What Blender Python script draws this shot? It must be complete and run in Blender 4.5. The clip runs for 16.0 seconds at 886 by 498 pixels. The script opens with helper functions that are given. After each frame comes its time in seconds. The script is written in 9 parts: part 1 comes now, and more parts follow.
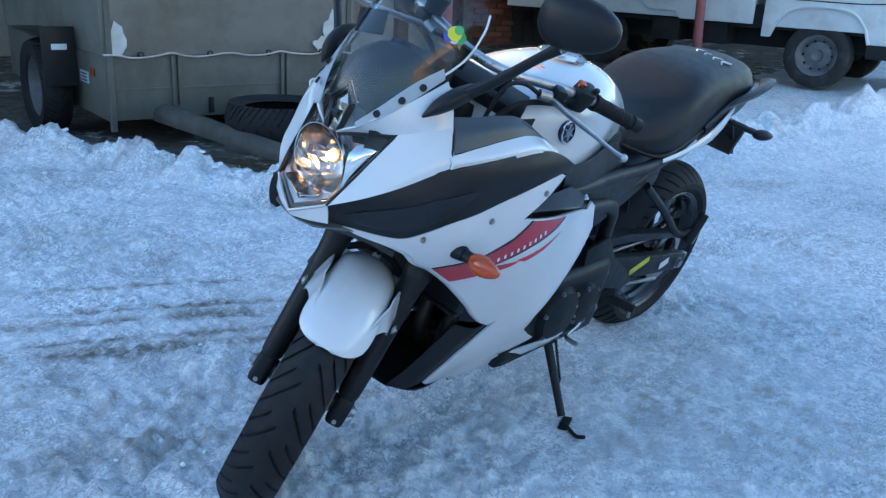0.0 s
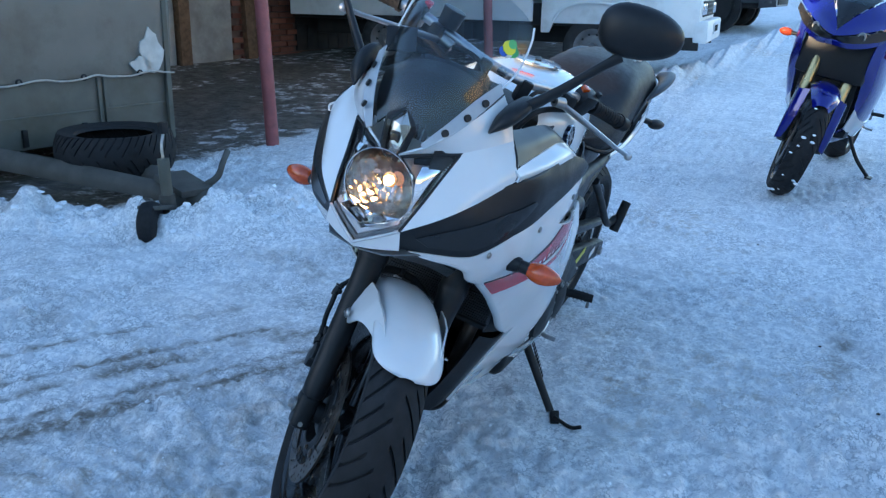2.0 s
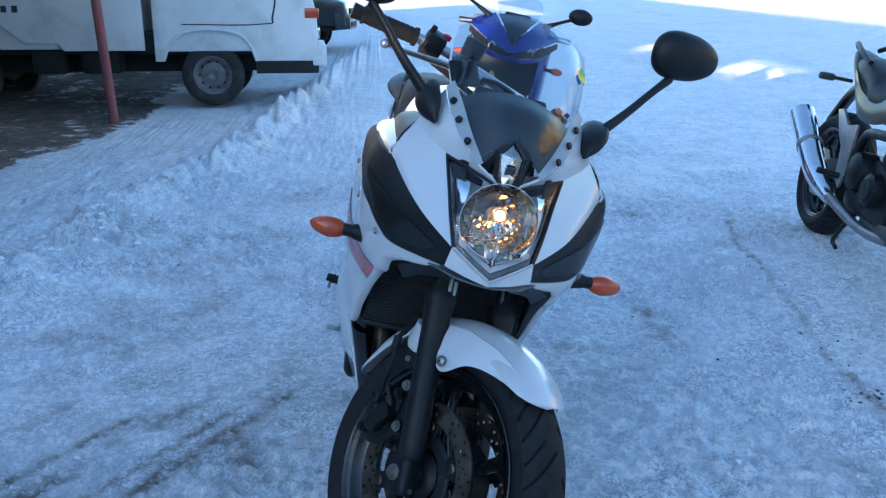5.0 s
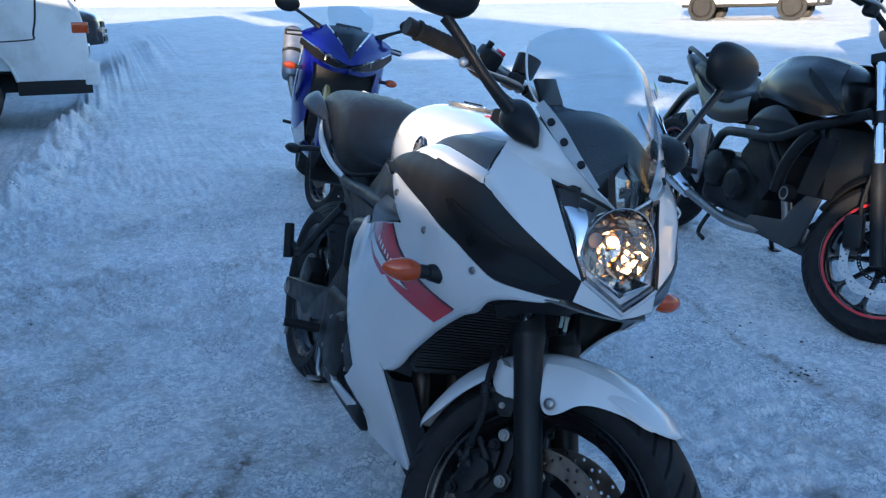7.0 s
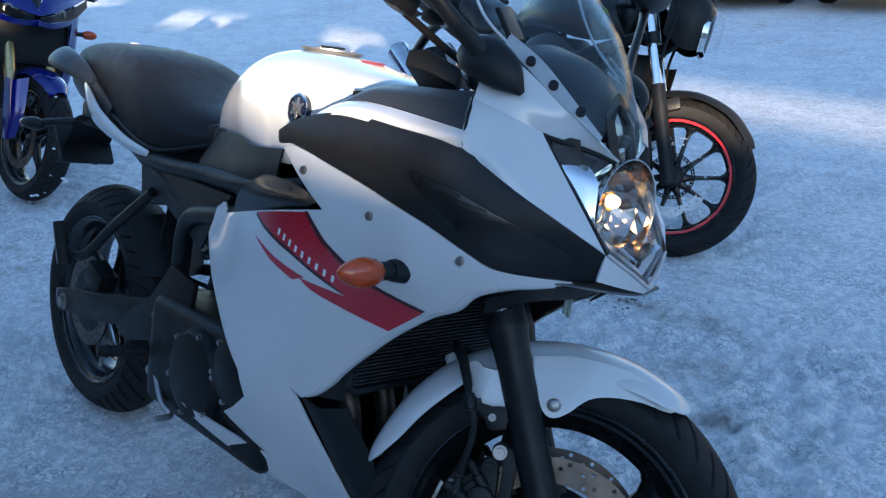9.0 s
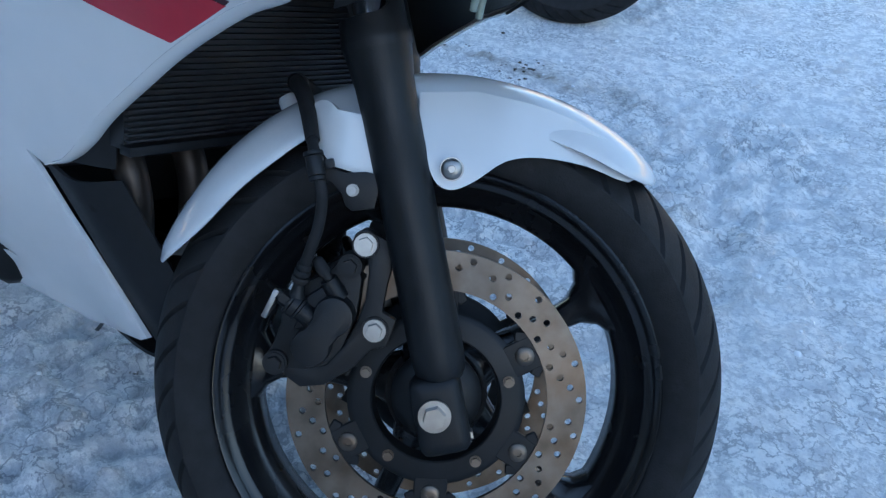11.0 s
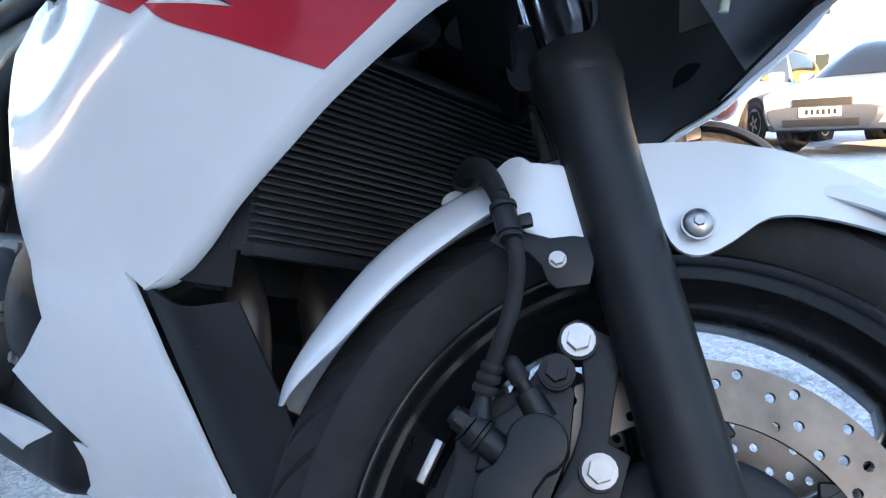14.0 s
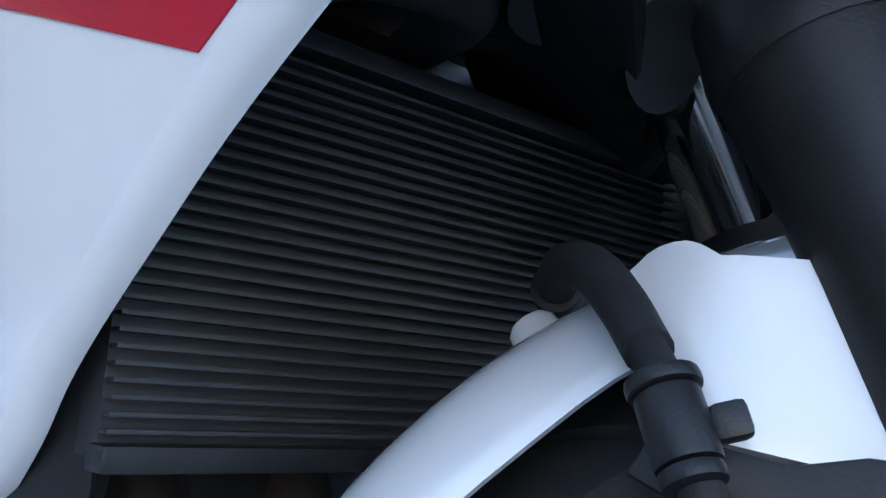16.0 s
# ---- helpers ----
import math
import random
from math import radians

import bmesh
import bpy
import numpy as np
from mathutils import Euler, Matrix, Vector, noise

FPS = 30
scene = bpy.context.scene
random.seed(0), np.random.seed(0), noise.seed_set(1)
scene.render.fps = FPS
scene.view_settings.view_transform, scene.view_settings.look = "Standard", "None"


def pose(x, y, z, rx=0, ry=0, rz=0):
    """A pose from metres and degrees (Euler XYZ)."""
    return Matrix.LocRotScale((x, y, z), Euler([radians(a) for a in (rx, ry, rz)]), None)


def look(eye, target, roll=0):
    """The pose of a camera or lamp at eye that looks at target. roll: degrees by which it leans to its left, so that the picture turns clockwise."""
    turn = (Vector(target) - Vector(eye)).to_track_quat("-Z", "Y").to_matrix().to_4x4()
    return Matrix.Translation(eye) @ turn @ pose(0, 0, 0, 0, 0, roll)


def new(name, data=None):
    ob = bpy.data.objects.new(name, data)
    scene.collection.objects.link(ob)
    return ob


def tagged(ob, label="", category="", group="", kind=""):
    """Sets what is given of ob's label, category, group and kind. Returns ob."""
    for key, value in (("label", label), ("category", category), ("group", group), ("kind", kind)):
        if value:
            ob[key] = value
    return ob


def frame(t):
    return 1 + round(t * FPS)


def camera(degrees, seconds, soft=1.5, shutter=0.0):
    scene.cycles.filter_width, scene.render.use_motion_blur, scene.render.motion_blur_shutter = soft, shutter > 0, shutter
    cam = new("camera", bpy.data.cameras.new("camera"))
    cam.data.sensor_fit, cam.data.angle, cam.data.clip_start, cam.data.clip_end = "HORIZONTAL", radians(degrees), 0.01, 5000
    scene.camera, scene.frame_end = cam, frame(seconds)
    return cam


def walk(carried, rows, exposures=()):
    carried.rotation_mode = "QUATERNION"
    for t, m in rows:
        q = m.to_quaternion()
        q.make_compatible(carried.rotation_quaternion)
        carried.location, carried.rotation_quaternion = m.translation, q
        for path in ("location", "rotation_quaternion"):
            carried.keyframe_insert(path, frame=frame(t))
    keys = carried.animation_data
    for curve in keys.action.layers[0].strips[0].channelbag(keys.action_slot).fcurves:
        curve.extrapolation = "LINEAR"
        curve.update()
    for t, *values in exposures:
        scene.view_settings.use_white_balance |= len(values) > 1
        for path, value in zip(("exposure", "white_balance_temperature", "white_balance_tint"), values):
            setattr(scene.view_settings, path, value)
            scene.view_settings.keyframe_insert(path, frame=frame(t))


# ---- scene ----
cam = camera(55.28, 16.0, soft=1.3)
PATH = [
    (0, (1.0544, 1.4330, 1.1527), (-0.0093, 0.4850, 0.6838), 2.94),
    (0.5, (1.1577, 1.3298, 1.1524), (-0.0000, 0.4920, 0.6966), 3.45),
    (1, (1.2850, 1.2295, 1.1589), (0.0482, 0.5054, 0.7161), 3.28),
    (1.5, (1.3312, 1.1118, 1.1503), (0.0712, 0.4307, 0.7047), 2.64),
    (2, (1.3515, 0.9601, 1.1526), (0.0592, 0.3439, 0.7052), 0.97),
    (2.5, (1.3890, 0.8410, 1.1483), (0.0542, 0.3242, 0.6997), 1.36),
    (3, (1.4841, 0.6923, 1.1550), (0.1031, 0.3171, 0.7056), 1.34),
    (3.5, (1.5464, 0.5667, 1.1699), (0.1375, 0.3003, 0.7297), 0.94),
    (3.7, (1.5343, 0.5055, 1.1614), (0.1176, 0.2716, 0.7276), 0.71),
    (5.8, (1.4587, -0.2762, 1.1613), (0.0488, 0.0314, 0.7521), -0.01),
    (6, (1.4175, -0.3214, 1.1544), (0.0161, 0.0167, 0.7400), -0.04),
    (6.5, (1.3059, -0.4466, 1.1696), (-0.0760, -0.0314, 0.7598), -0.47),
    (7, (1.2079, -0.5747, 1.1739), (-0.1394, -0.0427, 0.7843), -0.74),
    (7.5, (1.1072, -0.7402, 1.1857), (-0.1591, -0.0380, 0.7942), -1.86),
    (8, (0.9743, -0.8022, 1.1751), (-0.2192, 0.0027, 0.7535), -2.42),
    (8.5, (0.8027, -0.7909, 1.1663), (-0.3291, 0.0853, 0.7174), -3.03),
    (9, (0.6818, -0.7605, 1.1503), (-0.3441, 0.2140, 0.6525), -2.30),
    (9.5, (0.5425, -0.7045, 1.1088), (-0.3414, 0.3581, 0.5259), -0.82),
    (10, (0.4613, -0.5993, 1.0234), (-0.3242, 0.4477, 0.2906), 1.66),
    (10.2, (0.4452, -0.5462, 0.9823), (-0.3188, 0.4674, 0.1829), 2.21),
    (12.3, (0.3589, -0.4153, 0.6979), (-0.4279, 0.5804, -0.1017), -0.61),
    (12.5, (0.3445, -0.4124, 0.6514), (-0.4790, 0.6332, -0.0403), -0.99),
    (13, (0.2953, -0.4351, 0.5770), (-0.6125, 0.6826, 0.1569), -1.25),
    (13.5, (0.2693, -0.4493, 0.5585), (-0.6973, 0.6692, 0.3046), -1.09),
    (14, (0.2494, -0.4044, 0.5744), (-0.7746, 0.6753, 0.3856), -1.86),
    (14.5, (0.2255, -0.3011, 0.6055), (-0.8684, 0.7121, 0.4421), -3.51),
    (15, (0.1559, -0.2544, 0.6137), (-0.9623, 0.7345, 0.4664), -3.94),
    (15.5, (0.0752, -0.1966, 0.5925), (-1.0512, 0.7898, 0.5016), -3.76),
    (16, (0.0188, -0.1424, 0.5738), (-1.1259, 0.8254, 0.5196), -4.57),
]
EXPOSURES = [(0.0, 2.85, 6100, 11), (3.7, 2.58, 5850, 11), (6.0, 2.32, 5650, 11), (7.5, 2.01, 5600, 11), (9.0, 2.08, 5750, 11), (10.0, 2.40, 6000, 11), (12.4, 3.28, 7050, 18), (16.0, 3.74, 7400, 20)]
walk(cam, [(t, look(eye, target, roll)) for t, eye, target, roll in PATH], EXPOSURES)

# world and sun
SUN_ELEVATION, SUN_AZIMUTH = 5.5, -40.0  # degrees; the azimuth is where the sun stands, from +X towards +Y
world = bpy.data.worlds.new("sky")
scene.world = world
world.use_nodes = True
wn = world.node_tree.nodes
sky = wn.new("ShaderNodeTexSky")
sky.sky_type = "NISHITA"
sky.sun_disc = False
sky.sun_elevation = radians(14.0)
sky.sun_rotation = radians(90 - SUN_AZIMUTH)
sky.air_density, sky.dust_density, sky.ozone_density = 1.3, 0.3, 3.0
wn["Background"].inputs[1].default_value = 0.08
world.node_tree.links.new(sky.outputs[0], wn["Background"].inputs[0])
sun = new("sun", bpy.data.lights.new("sun", "SUN"))
sun.data.energy, sun.data.angle, sun.data.color = 4.2, radians(0.5), (1.0, 0.74, 0.46)
sa, se = radians(SUN_AZIMUTH), radians(SUN_ELEVATION)
sun.matrix_world = look((0, 0, 20), (-math.cos(sa) * math.cos(se), -math.sin(sa) * math.cos(se), 20 - math.sin(se)))

# ---- building helpers ----
def finish(bm, name, material, smooth=40, bevel=0.0, segs=2):
    me = bpy.data.meshes.new(name)
    bmesh.ops.recalc_face_normals(bm, faces=bm.faces)
    if bevel > 0:
        hard = [e for e in bm.edges if len(e.link_faces) == 2 and e.calc_face_angle(0) > radians(35)]
        if hard:
            bmesh.ops.bevel(bm, geom=hard, offset=bevel, segments=segs, profile=0.6, affect="EDGES", clamp_overlap=True)
    bm.to_mesh(me)
    bm.free()
    me.materials.append(material)
    if smooth:
        me.shade_smooth()
        me.set_sharp_from_angle(angle=radians(smooth))
    return me


def part(name, bm, material, parent, label="", smooth=40, bevel=0.0, segs=2):
    """One bmesh as one mesh object under a thing or part."""
    ob = new(name, finish(bm, name, material, smooth, bevel, segs))
    ob.parent = parent
    if label:
        tagged(ob, label)
    return ob


def thing(name, label, category, matrix=None, group="", kind=""):
    ob = new(name)
    ob.empty_display_size = 0.1
    if matrix is not None:
        ob.matrix_world = matrix
    return tagged(ob, label, category, group, kind)


def solid(name, bm, material, label, category="", group="", kind="", smooth=40, bevel=0.0):
    ob = new(name, finish(bm, name, material, smooth, bevel))
    return tagged(ob, label, category, group, kind)


def add_box(bm, size, m=None):
    r = bmesh.ops.create_cube(bm, size=1.0)
    bmesh.ops.scale(bm, vec=size, verts=r["verts"])
    if m is not None:
        bmesh.ops.transform(bm, matrix=m, verts=r["verts"])
    return r["verts"]


def add_cyl(bm, a, b, r1, r2=None, segs=20, caps=True):
    """A tube or cone from a to b."""
    a, b = Vector(a), Vector(b)
    d = b - a
    m = Matrix.Translation((a + b) / 2) @ d.to_track_quat("Z", "Y").to_matrix().to_4x4()
    r = bmesh.ops.create_cone(bm, cap_ends=caps, cap_tris=False, segments=segs, radius1=r1, radius2=r1 if r2 is None else r2, depth=d.length)
    bmesh.ops.transform(bm, matrix=m, verts=r["verts"])
    return r["verts"]


def add_ball(bm, c, r, scale=(1, 1, 1), segs=16, m=None):
    v = bmesh.ops.create_uvsphere(bm, u_segments=segs, v_segments=max(6, segs // 2), radius=r)["verts"]
    bmesh.ops.scale(bm, vec=scale, verts=v)
    if m is not None:
        bmesh.ops.transform(bm, matrix=m, verts=v)
    bmesh.ops.translate(bm, vec=c, verts=v)
    return v


def box(size, m=None):
    bm = bmesh.new()
    add_box(bm, size, m)
    return bm


def cyl(a, b, r1, r2=None, segs=20):
    bm = bmesh.new()
    add_cyl(bm, a, b, r1, r2, segs)
    return bm


def catmull(pts, n=6):
    """A smooth line through points."""
    p = [Vector(q) for q in pts]
    p = [p[0] * 2 - p[1]] + p + [p[-1] * 2 - p[-2]]
    out = []
    for i in range(1, len(p) - 2):
        for k in range(n):
            t = k / n
            a, b, c, d = p[i - 1], p[i], p[i + 1], p[i + 2]
            out.append(0.5 * ((2 * b) + (c - a) * t + (2 * a - 5 * b + 4 * c - d) * t * t + (3 * b - a - 3 * c + d) * t ** 3))
    out.append(p[-2])
    return out


def add_tube(bm, pts, r, segs=12, n=6, smooth=True, caps=True, flat=1.0):
    """A round bar along a line; r is one radius or one for each point; flat squeezes it."""
    line = catmull(pts, n) if smooth else [Vector(q) for q in pts]
    if isinstance(r, (int, float)):
        rad = [r] * len(line)
    else:
        rad = [v.x for v in catmull([(q, 0, 0) for q in r], n)] if smooth else list(r)
    rings, side = [], None
    for i, p in enumerate(line):
        d = (line[min(i + 1, len(line) - 1)] - line[max(i - 1, 0)]).normalized()
        if side is None:
            side = d.orthogonal().normalized()
        side = (side - d * side.dot(d)).normalized()
        up = d.cross(side)
        rings.append([bm.verts.new(p + (side * math.cos(a) + up * math.sin(a) * flat) * rad[i]) for a in (2 * math.pi * k / segs for k in range(segs))])
    for a, b in zip(rings, rings[1:]):
        for k in range(segs):
            bm.faces.new((a[k], a[(k + 1) % segs], b[(k + 1) % segs], b[k]))
    if caps:
        bm.faces.new(rings[0][::-1])
        bm.faces.new(rings[-1])
    return rings


def tube(pts, r, segs=12, n=6, smooth=True, flat=1.0):
    bm = bmesh.new()
    add_tube(bm, pts, r, segs, n, smooth, True, flat)
    return bm


def add_lathe(bm, profile, m=None, segs=48, closed=False):
    """Turns a profile of (radius, along) about the y axis."""
    rings = []
    vs = []
    for k in range(segs):
        a = 2 * math.pi * k / segs
        ring = [bm.verts.new((r * math.cos(a), y, r * math.sin(a))) for r, y in profile]
        rings.append(ring)
        vs += ring
    n = len(profile)
    for k in range(segs):
        a, b = rings[k], rings[(k + 1) % segs]
        for i in range(n if closed else n - 1):
            j = (i + 1) % n
            bm.faces.new((a[i], a[j], b[j], b[i]))
    if m is not None:
        bmesh.ops.transform(bm, matrix=m, verts=vs)
    return vs


def lathe(profile, m=None, segs=48, closed=False):
    bm = bmesh.new()
    add_lathe(bm, profile, m, segs, closed)
    return bm


def add_grid(bm, rows, closed=False, cols_closed=False):
    """Faces over rows of points."""
    vs = [[bm.verts.new(p) for p in row] for row in rows]
    nr, nc = len(vs), len(vs[0])
    for i in range(nr if closed else nr - 1):
        for j in range(nc if cols_closed else nc - 1):
            a, b = vs[i], vs[(i + 1) % nr]
            q = (a[j], a[(j + 1) % nc], b[(j + 1) % nc], b[j])
            if len({tuple(round(c, 6) for c in v.co) for v in q}) >= 3:
                try:
                    bm.faces.new(q)
                except ValueError:
                    pass
    return vs


def smooth_rows(rows, nu=6, nv=6):
    """Rows of control points refined both ways by smooth lines."""
    fine = [catmull(r, nv) for r in rows]
    cols = [catmull([r[j] for r in fine], nu) for j in range(len(fine[0]))]
    return [[cols[j][i] for j in range(len(cols))] for i in range(len(cols[0]))]


def thicken(bm, t):
    """Gives a sheet of faces a thickness, towards the back of its faces."""
    bmesh.ops.recalc_face_normals(bm, faces=bm.faces)
    bmesh.ops.solidify(bm, geom=bm.faces[:], thickness=t)
    return bm


def sheet(rows, t=0.003, nu=6, nv=6):
    bm = bmesh.new()
    add_grid(bm, smooth_rows(rows, nu, nv))
    bmesh.ops.remove_doubles(bm, verts=bm.verts, dist=1e-5)
    return thicken(bm, t)


def prism(outline, y0, y1):
    """A flat plate: an outline of (x, z) between two y."""
    bm = bmesh.new()
    a = [bm.verts.new((x, y0, z)) for x, z in outline]
    b = [bm.verts.new((x, y1, z)) for x, z in outline]
    bm.faces.new(a)
    bm.faces.new(b[::-1])
    for i in range(len(a)):
        j = (i + 1) % len(a)
        bm.faces.new((a[i], b[i], b[j], a[j]))
    bmesh.ops.recalc_face_normals(bm, faces=bm.faces)
    return bm


def mirrored(bm):
    """The same mesh on the other side of the machine."""
    out = bm.copy()
    for v in out.verts:
        v.co.y = -v.co.y
    bmesh.ops.reverse_faces(out, faces=out.faces)
    return out

# ---- materials ----
def shader(name, color=(0.5, 0.5, 0.5), rough=0.5, metal=0.0, grain=0.0, scale=40.0, bump=0.0, bump_scale=200.0, coat=0.0, rough_var=0.0, dirt=None, dirt_scale=6.0, dirt_at=(0.55, 0.75), dirt_amount=0.5):
    """A surface with variation of tone at two scales, fine relief and, if asked for, patches of dirt."""
    m = bpy.data.materials.new(name)
    m.use_nodes = True
    n, l = m.node_tree.nodes, m.node_tree.links
    p = n["Principled BSDF"]
    p.inputs["Roughness"].default_value = rough
    p.inputs["Metallic"].default_value = metal
    p.inputs["Coat Weight"].default_value = coat
    p.inputs["Coat Roughness"].default_value = 0.05
    co = n.new("ShaderNodeTexCoord").outputs["Object"]
    out = n.new("ShaderNodeRGB")
    out.outputs[0].default_value = (*color, 1)
    col = out.outputs[0]
    if grain:
        for sc, am in ((scale, grain), (scale * 0.13, grain * 0.8)):
            t = n.new("ShaderNodeTexNoise")
            t.inputs["Scale"].default_value = sc
            t.inputs["Detail"].default_value = 5
            l.new(co, t.inputs["Vector"])
            mp = n.new("ShaderNodeMapRange")
            mp.inputs[1].default_value, mp.inputs[2].default_value = 0.3, 0.7
            mp.inputs[3].default_value, mp.inputs[4].default_value = 1 - am, 1 + am
            l.new(t.outputs[0], mp.inputs[0])
            mul = n.new("ShaderNodeMix")
            mul.data_type, mul.blend_type = "RGBA", "MULTIPLY"
            mul.inputs[0].default_value = 1
            l.new(col, mul.inputs[6])
            l.new(mp.outputs[0], mul.inputs[7])
            col = mul.outputs[2]
    if dirt:
        t = n.new("ShaderNodeTexNoise")
        t.inputs["Scale"].default_value, t.inputs["Detail"].default_value, t.inputs["Roughness"].default_value = dirt_scale, 8, 0.65
        l.new(co, t.inputs["Vector"])
        mp = n.new("ShaderNodeMapRange")
        mp.inputs[1].default_value, mp.inputs[2].default_value = dirt_at
        mp.inputs[4].default_value = dirt_amount
        l.new(t.outputs[0], mp.inputs[0])
        mx = n.new("ShaderNodeMix")
        mx.data_type = "RGBA"
        l.new(mp.outputs[0], mx.inputs[0])
        l.new(col, mx.inputs[6])
        mx.inputs[7].default_value = (*dirt, 1)
        col = mx.outputs[2]
    l.new(col, p.inputs["Base Color"])
    if rough_var:
        t = n.new("ShaderNodeTexNoise")
        t.inputs["Scale"].default_value, t.inputs["Detail"].default_value = scale * 0.5, 6
        l.new(co, t.inputs["Vector"])
        mp = n.new("ShaderNodeMapRange")
        mp.inputs[1].default_value, mp.inputs[2].default_value = 0.3, 0.7
        mp.inputs[3].default_value, mp.inputs[4].default_value = max(0.02, rough - rough_var), min(1, rough + rough_var)
        l.new(t.outputs[0], mp.inputs[0])
        l.new(mp.outputs[0], p.inputs["Roughness"])
    if bump:
        t = n.new("ShaderNodeTexNoise")
        t.inputs["Scale"].default_value, t.inputs["Detail"].default_value = bump_scale, 4
        l.new(co, t.inputs["Vector"])
        b = n.new("ShaderNodeBump")
        b.inputs["Strength"].default_value, b.inputs["Distance"].default_value = bump, 0.002
        l.new(t.outputs[0], b.inputs["Height"])
        l.new(b.outputs[0], p.inputs["Normal"])
    return m


def clear(name, color=(1, 1, 1), rough=0.0, ior=1.49, alpha_tint=1.0):
    """Clear glass or plastic, thin: mostly see-through, glossy on top."""
    m = bpy.data.materials.new(name)
    m.use_nodes = True
    n, l = m.node_tree.nodes, m.node_tree.links
    n.remove(n["Principled BSDF"])
    tr = n.new("ShaderNodeBsdfTransparent")
    tr.inputs[0].default_value = (*color, 1)
    gl = n.new("ShaderNodeBsdfGlossy")
    gl.inputs["Roughness"].default_value = rough
    lw = n.new("ShaderNodeLayerWeight")
    lw.inputs[0].default_value = 0.5
    pw = n.new("ShaderNodeMath")
    pw.operation = "POWER"
    pw.inputs[1].default_value = 5.0
    l.new(lw.outputs["Facing"], pw.inputs[0])
    fr = n.new("ShaderNodeMapRange")
    fr.inputs[3].default_value, fr.inputs[4].default_value = ((ior - 1) / (ior + 1)) ** 2, 0.75
    l.new(pw.outputs[0], fr.inputs[0])
    mx = n.new("ShaderNodeMixShader")
    l.new(fr.outputs[0], mx.inputs[0])
    l.new(tr.outputs[0], mx.inputs[1])
    l.new(gl.outputs[0], mx.inputs[2])
    l.new(mx.outputs[0], n["Material Output"].inputs[0])
    return m


def glow(name, color, strength):
    m = bpy.data.materials.new(name)
    m.use_nodes = True
    p = m.node_tree.nodes["Principled BSDF"]
    p.inputs["Emission Color"].default_value = (*color, 1)
    p.inputs["Emission Strength"].default_value = strength
    p.inputs["Base Color"].default_value = (*color, 1)
    return m


WHITE = shader("pearl_white_paint", (0.58, 0.59, 0.60), 0.16, 0.0, grain=0.015, scale=30, coat=0.6, dirt=(0.45, 0.45, 0.44), dirt_scale=9, dirt_at=(0.6, 0.85), dirt_amount=0.18, rough_var=0.05)
BLACK_PLASTIC = shader("matte_black_plastic", (0.010, 0.0105, 0.012), 0.42, grain=0.15, scale=60, bump=0.15, bump_scale=900, rough_var=0.06)
BLACK_GLOSS = shader("glossy_black_paint", (0.006, 0.006, 0.007), 0.30, coat=0.3, grain=0.1, scale=30, rough_var=0.05)
RIM_BLACK = shader("black_wheel_lacquer", (0.007, 0.007, 0.008), 0.24, grain=0.15, scale=40, rough_var=0.08)
BLACK_METAL = shader("black_coated_metal", (0.0095, 0.010, 0.011), 0.46, 0.15, grain=0.2, scale=50, bump=0.1, bump_scale=600, rough_var=0.08)
RUBBER = shader("tyre_rubber", (0.015, 0.015, 0.016), 0.66, grain=0.25, scale=50, bump=0.25, bump_scale=500, dirt=(0.09, 0.09, 0.10), dirt_scale=22, dirt_at=(0.62, 0.85), dirt_amount=0.25)
SEAT_VINYL = shader("black_vinyl", (0.008, 0.008, 0.0095), 0.46, grain=0.15, scale=80, bump=0.35, bump_scale=1100, rough_var=0.06)
CHROME = shader("chrome", (0.78, 0.78, 0.80), 0.12, 1.0, grain=0.05, scale=40, rough_var=0.05)
STEEL = shader("bright_steel", (0.36, 0.34, 0.32), 0.38, 1.0, grain=0.15, scale=60, rough_var=0.1)
DISC_STEEL = shader("brake_disc_steel", (0.15, 0.125, 0.105), 0.40, 1.0, grain=0.3, scale=40, rough_var=0.12, dirt=(0.13, 0.075, 0.045), dirt_scale=14, dirt_at=(0.45, 0.75), dirt_amount=0.6)
ALLOY = shader("cast_alloy", (0.42, 0.42, 0.43), 0.36, 0.9, grain=0.12, scale=60, rough_var=0.1)
RED_DECAL = shader("red_decal", (0.42, 0.012, 0.030), 0.22, coat=0.4, grain=0.06, scale=40)
DARK_RED = shader("dark_edge_decal", (0.05, 0.012, 0.02), 0.25, grain=0.05)
WHITE_DECAL = shader("white_decal", (0.7, 0.7, 0.7), 0.3, grain=0.03)
AMBER = shader("amber_lens", (0.46, 0.055, 0.004), 0.12, coat=0.5, grain=0.12, scale=120)
REFLECTOR = shader("mirror_reflector", (0.85, 0.82, 0.76), 0.07, 1.0, grain=0.02)
LAMP_BOWL = shader("fluted_lamp_bowl", (0.42, 0.39, 0.36), 0.10, 1.0, grain=0.03, bump=0.08, bump_scale=90)
SATIN = shader("satin_silver", (0.74, 0.73, 0.71), 0.25, 0.35, grain=0.05, scale=60, bump=0.3, bump_scale=150)
LENS = clear("clear_lens", (0.98, 0.985, 0.985), ior=1.3)
SCREEN = clear("tinted_screen", (0.86, 0.90, 0.925), ior=1.42)
for m, level in ((RUBBER, 0.20), (SEAT_VINYL, 0.28), (BLACK_METAL, 0.30), (BLACK_PLASTIC, 0.28), (BLACK_GLOSS, 0.35), (RIM_BLACK, 0.5)):
    m.node_tree.nodes["Principled BSDF"].inputs["Specular IOR Level"].default_value = level
BULB = glow("halogen_bulb", (1.0, 0.50, 0.16), 8.0)
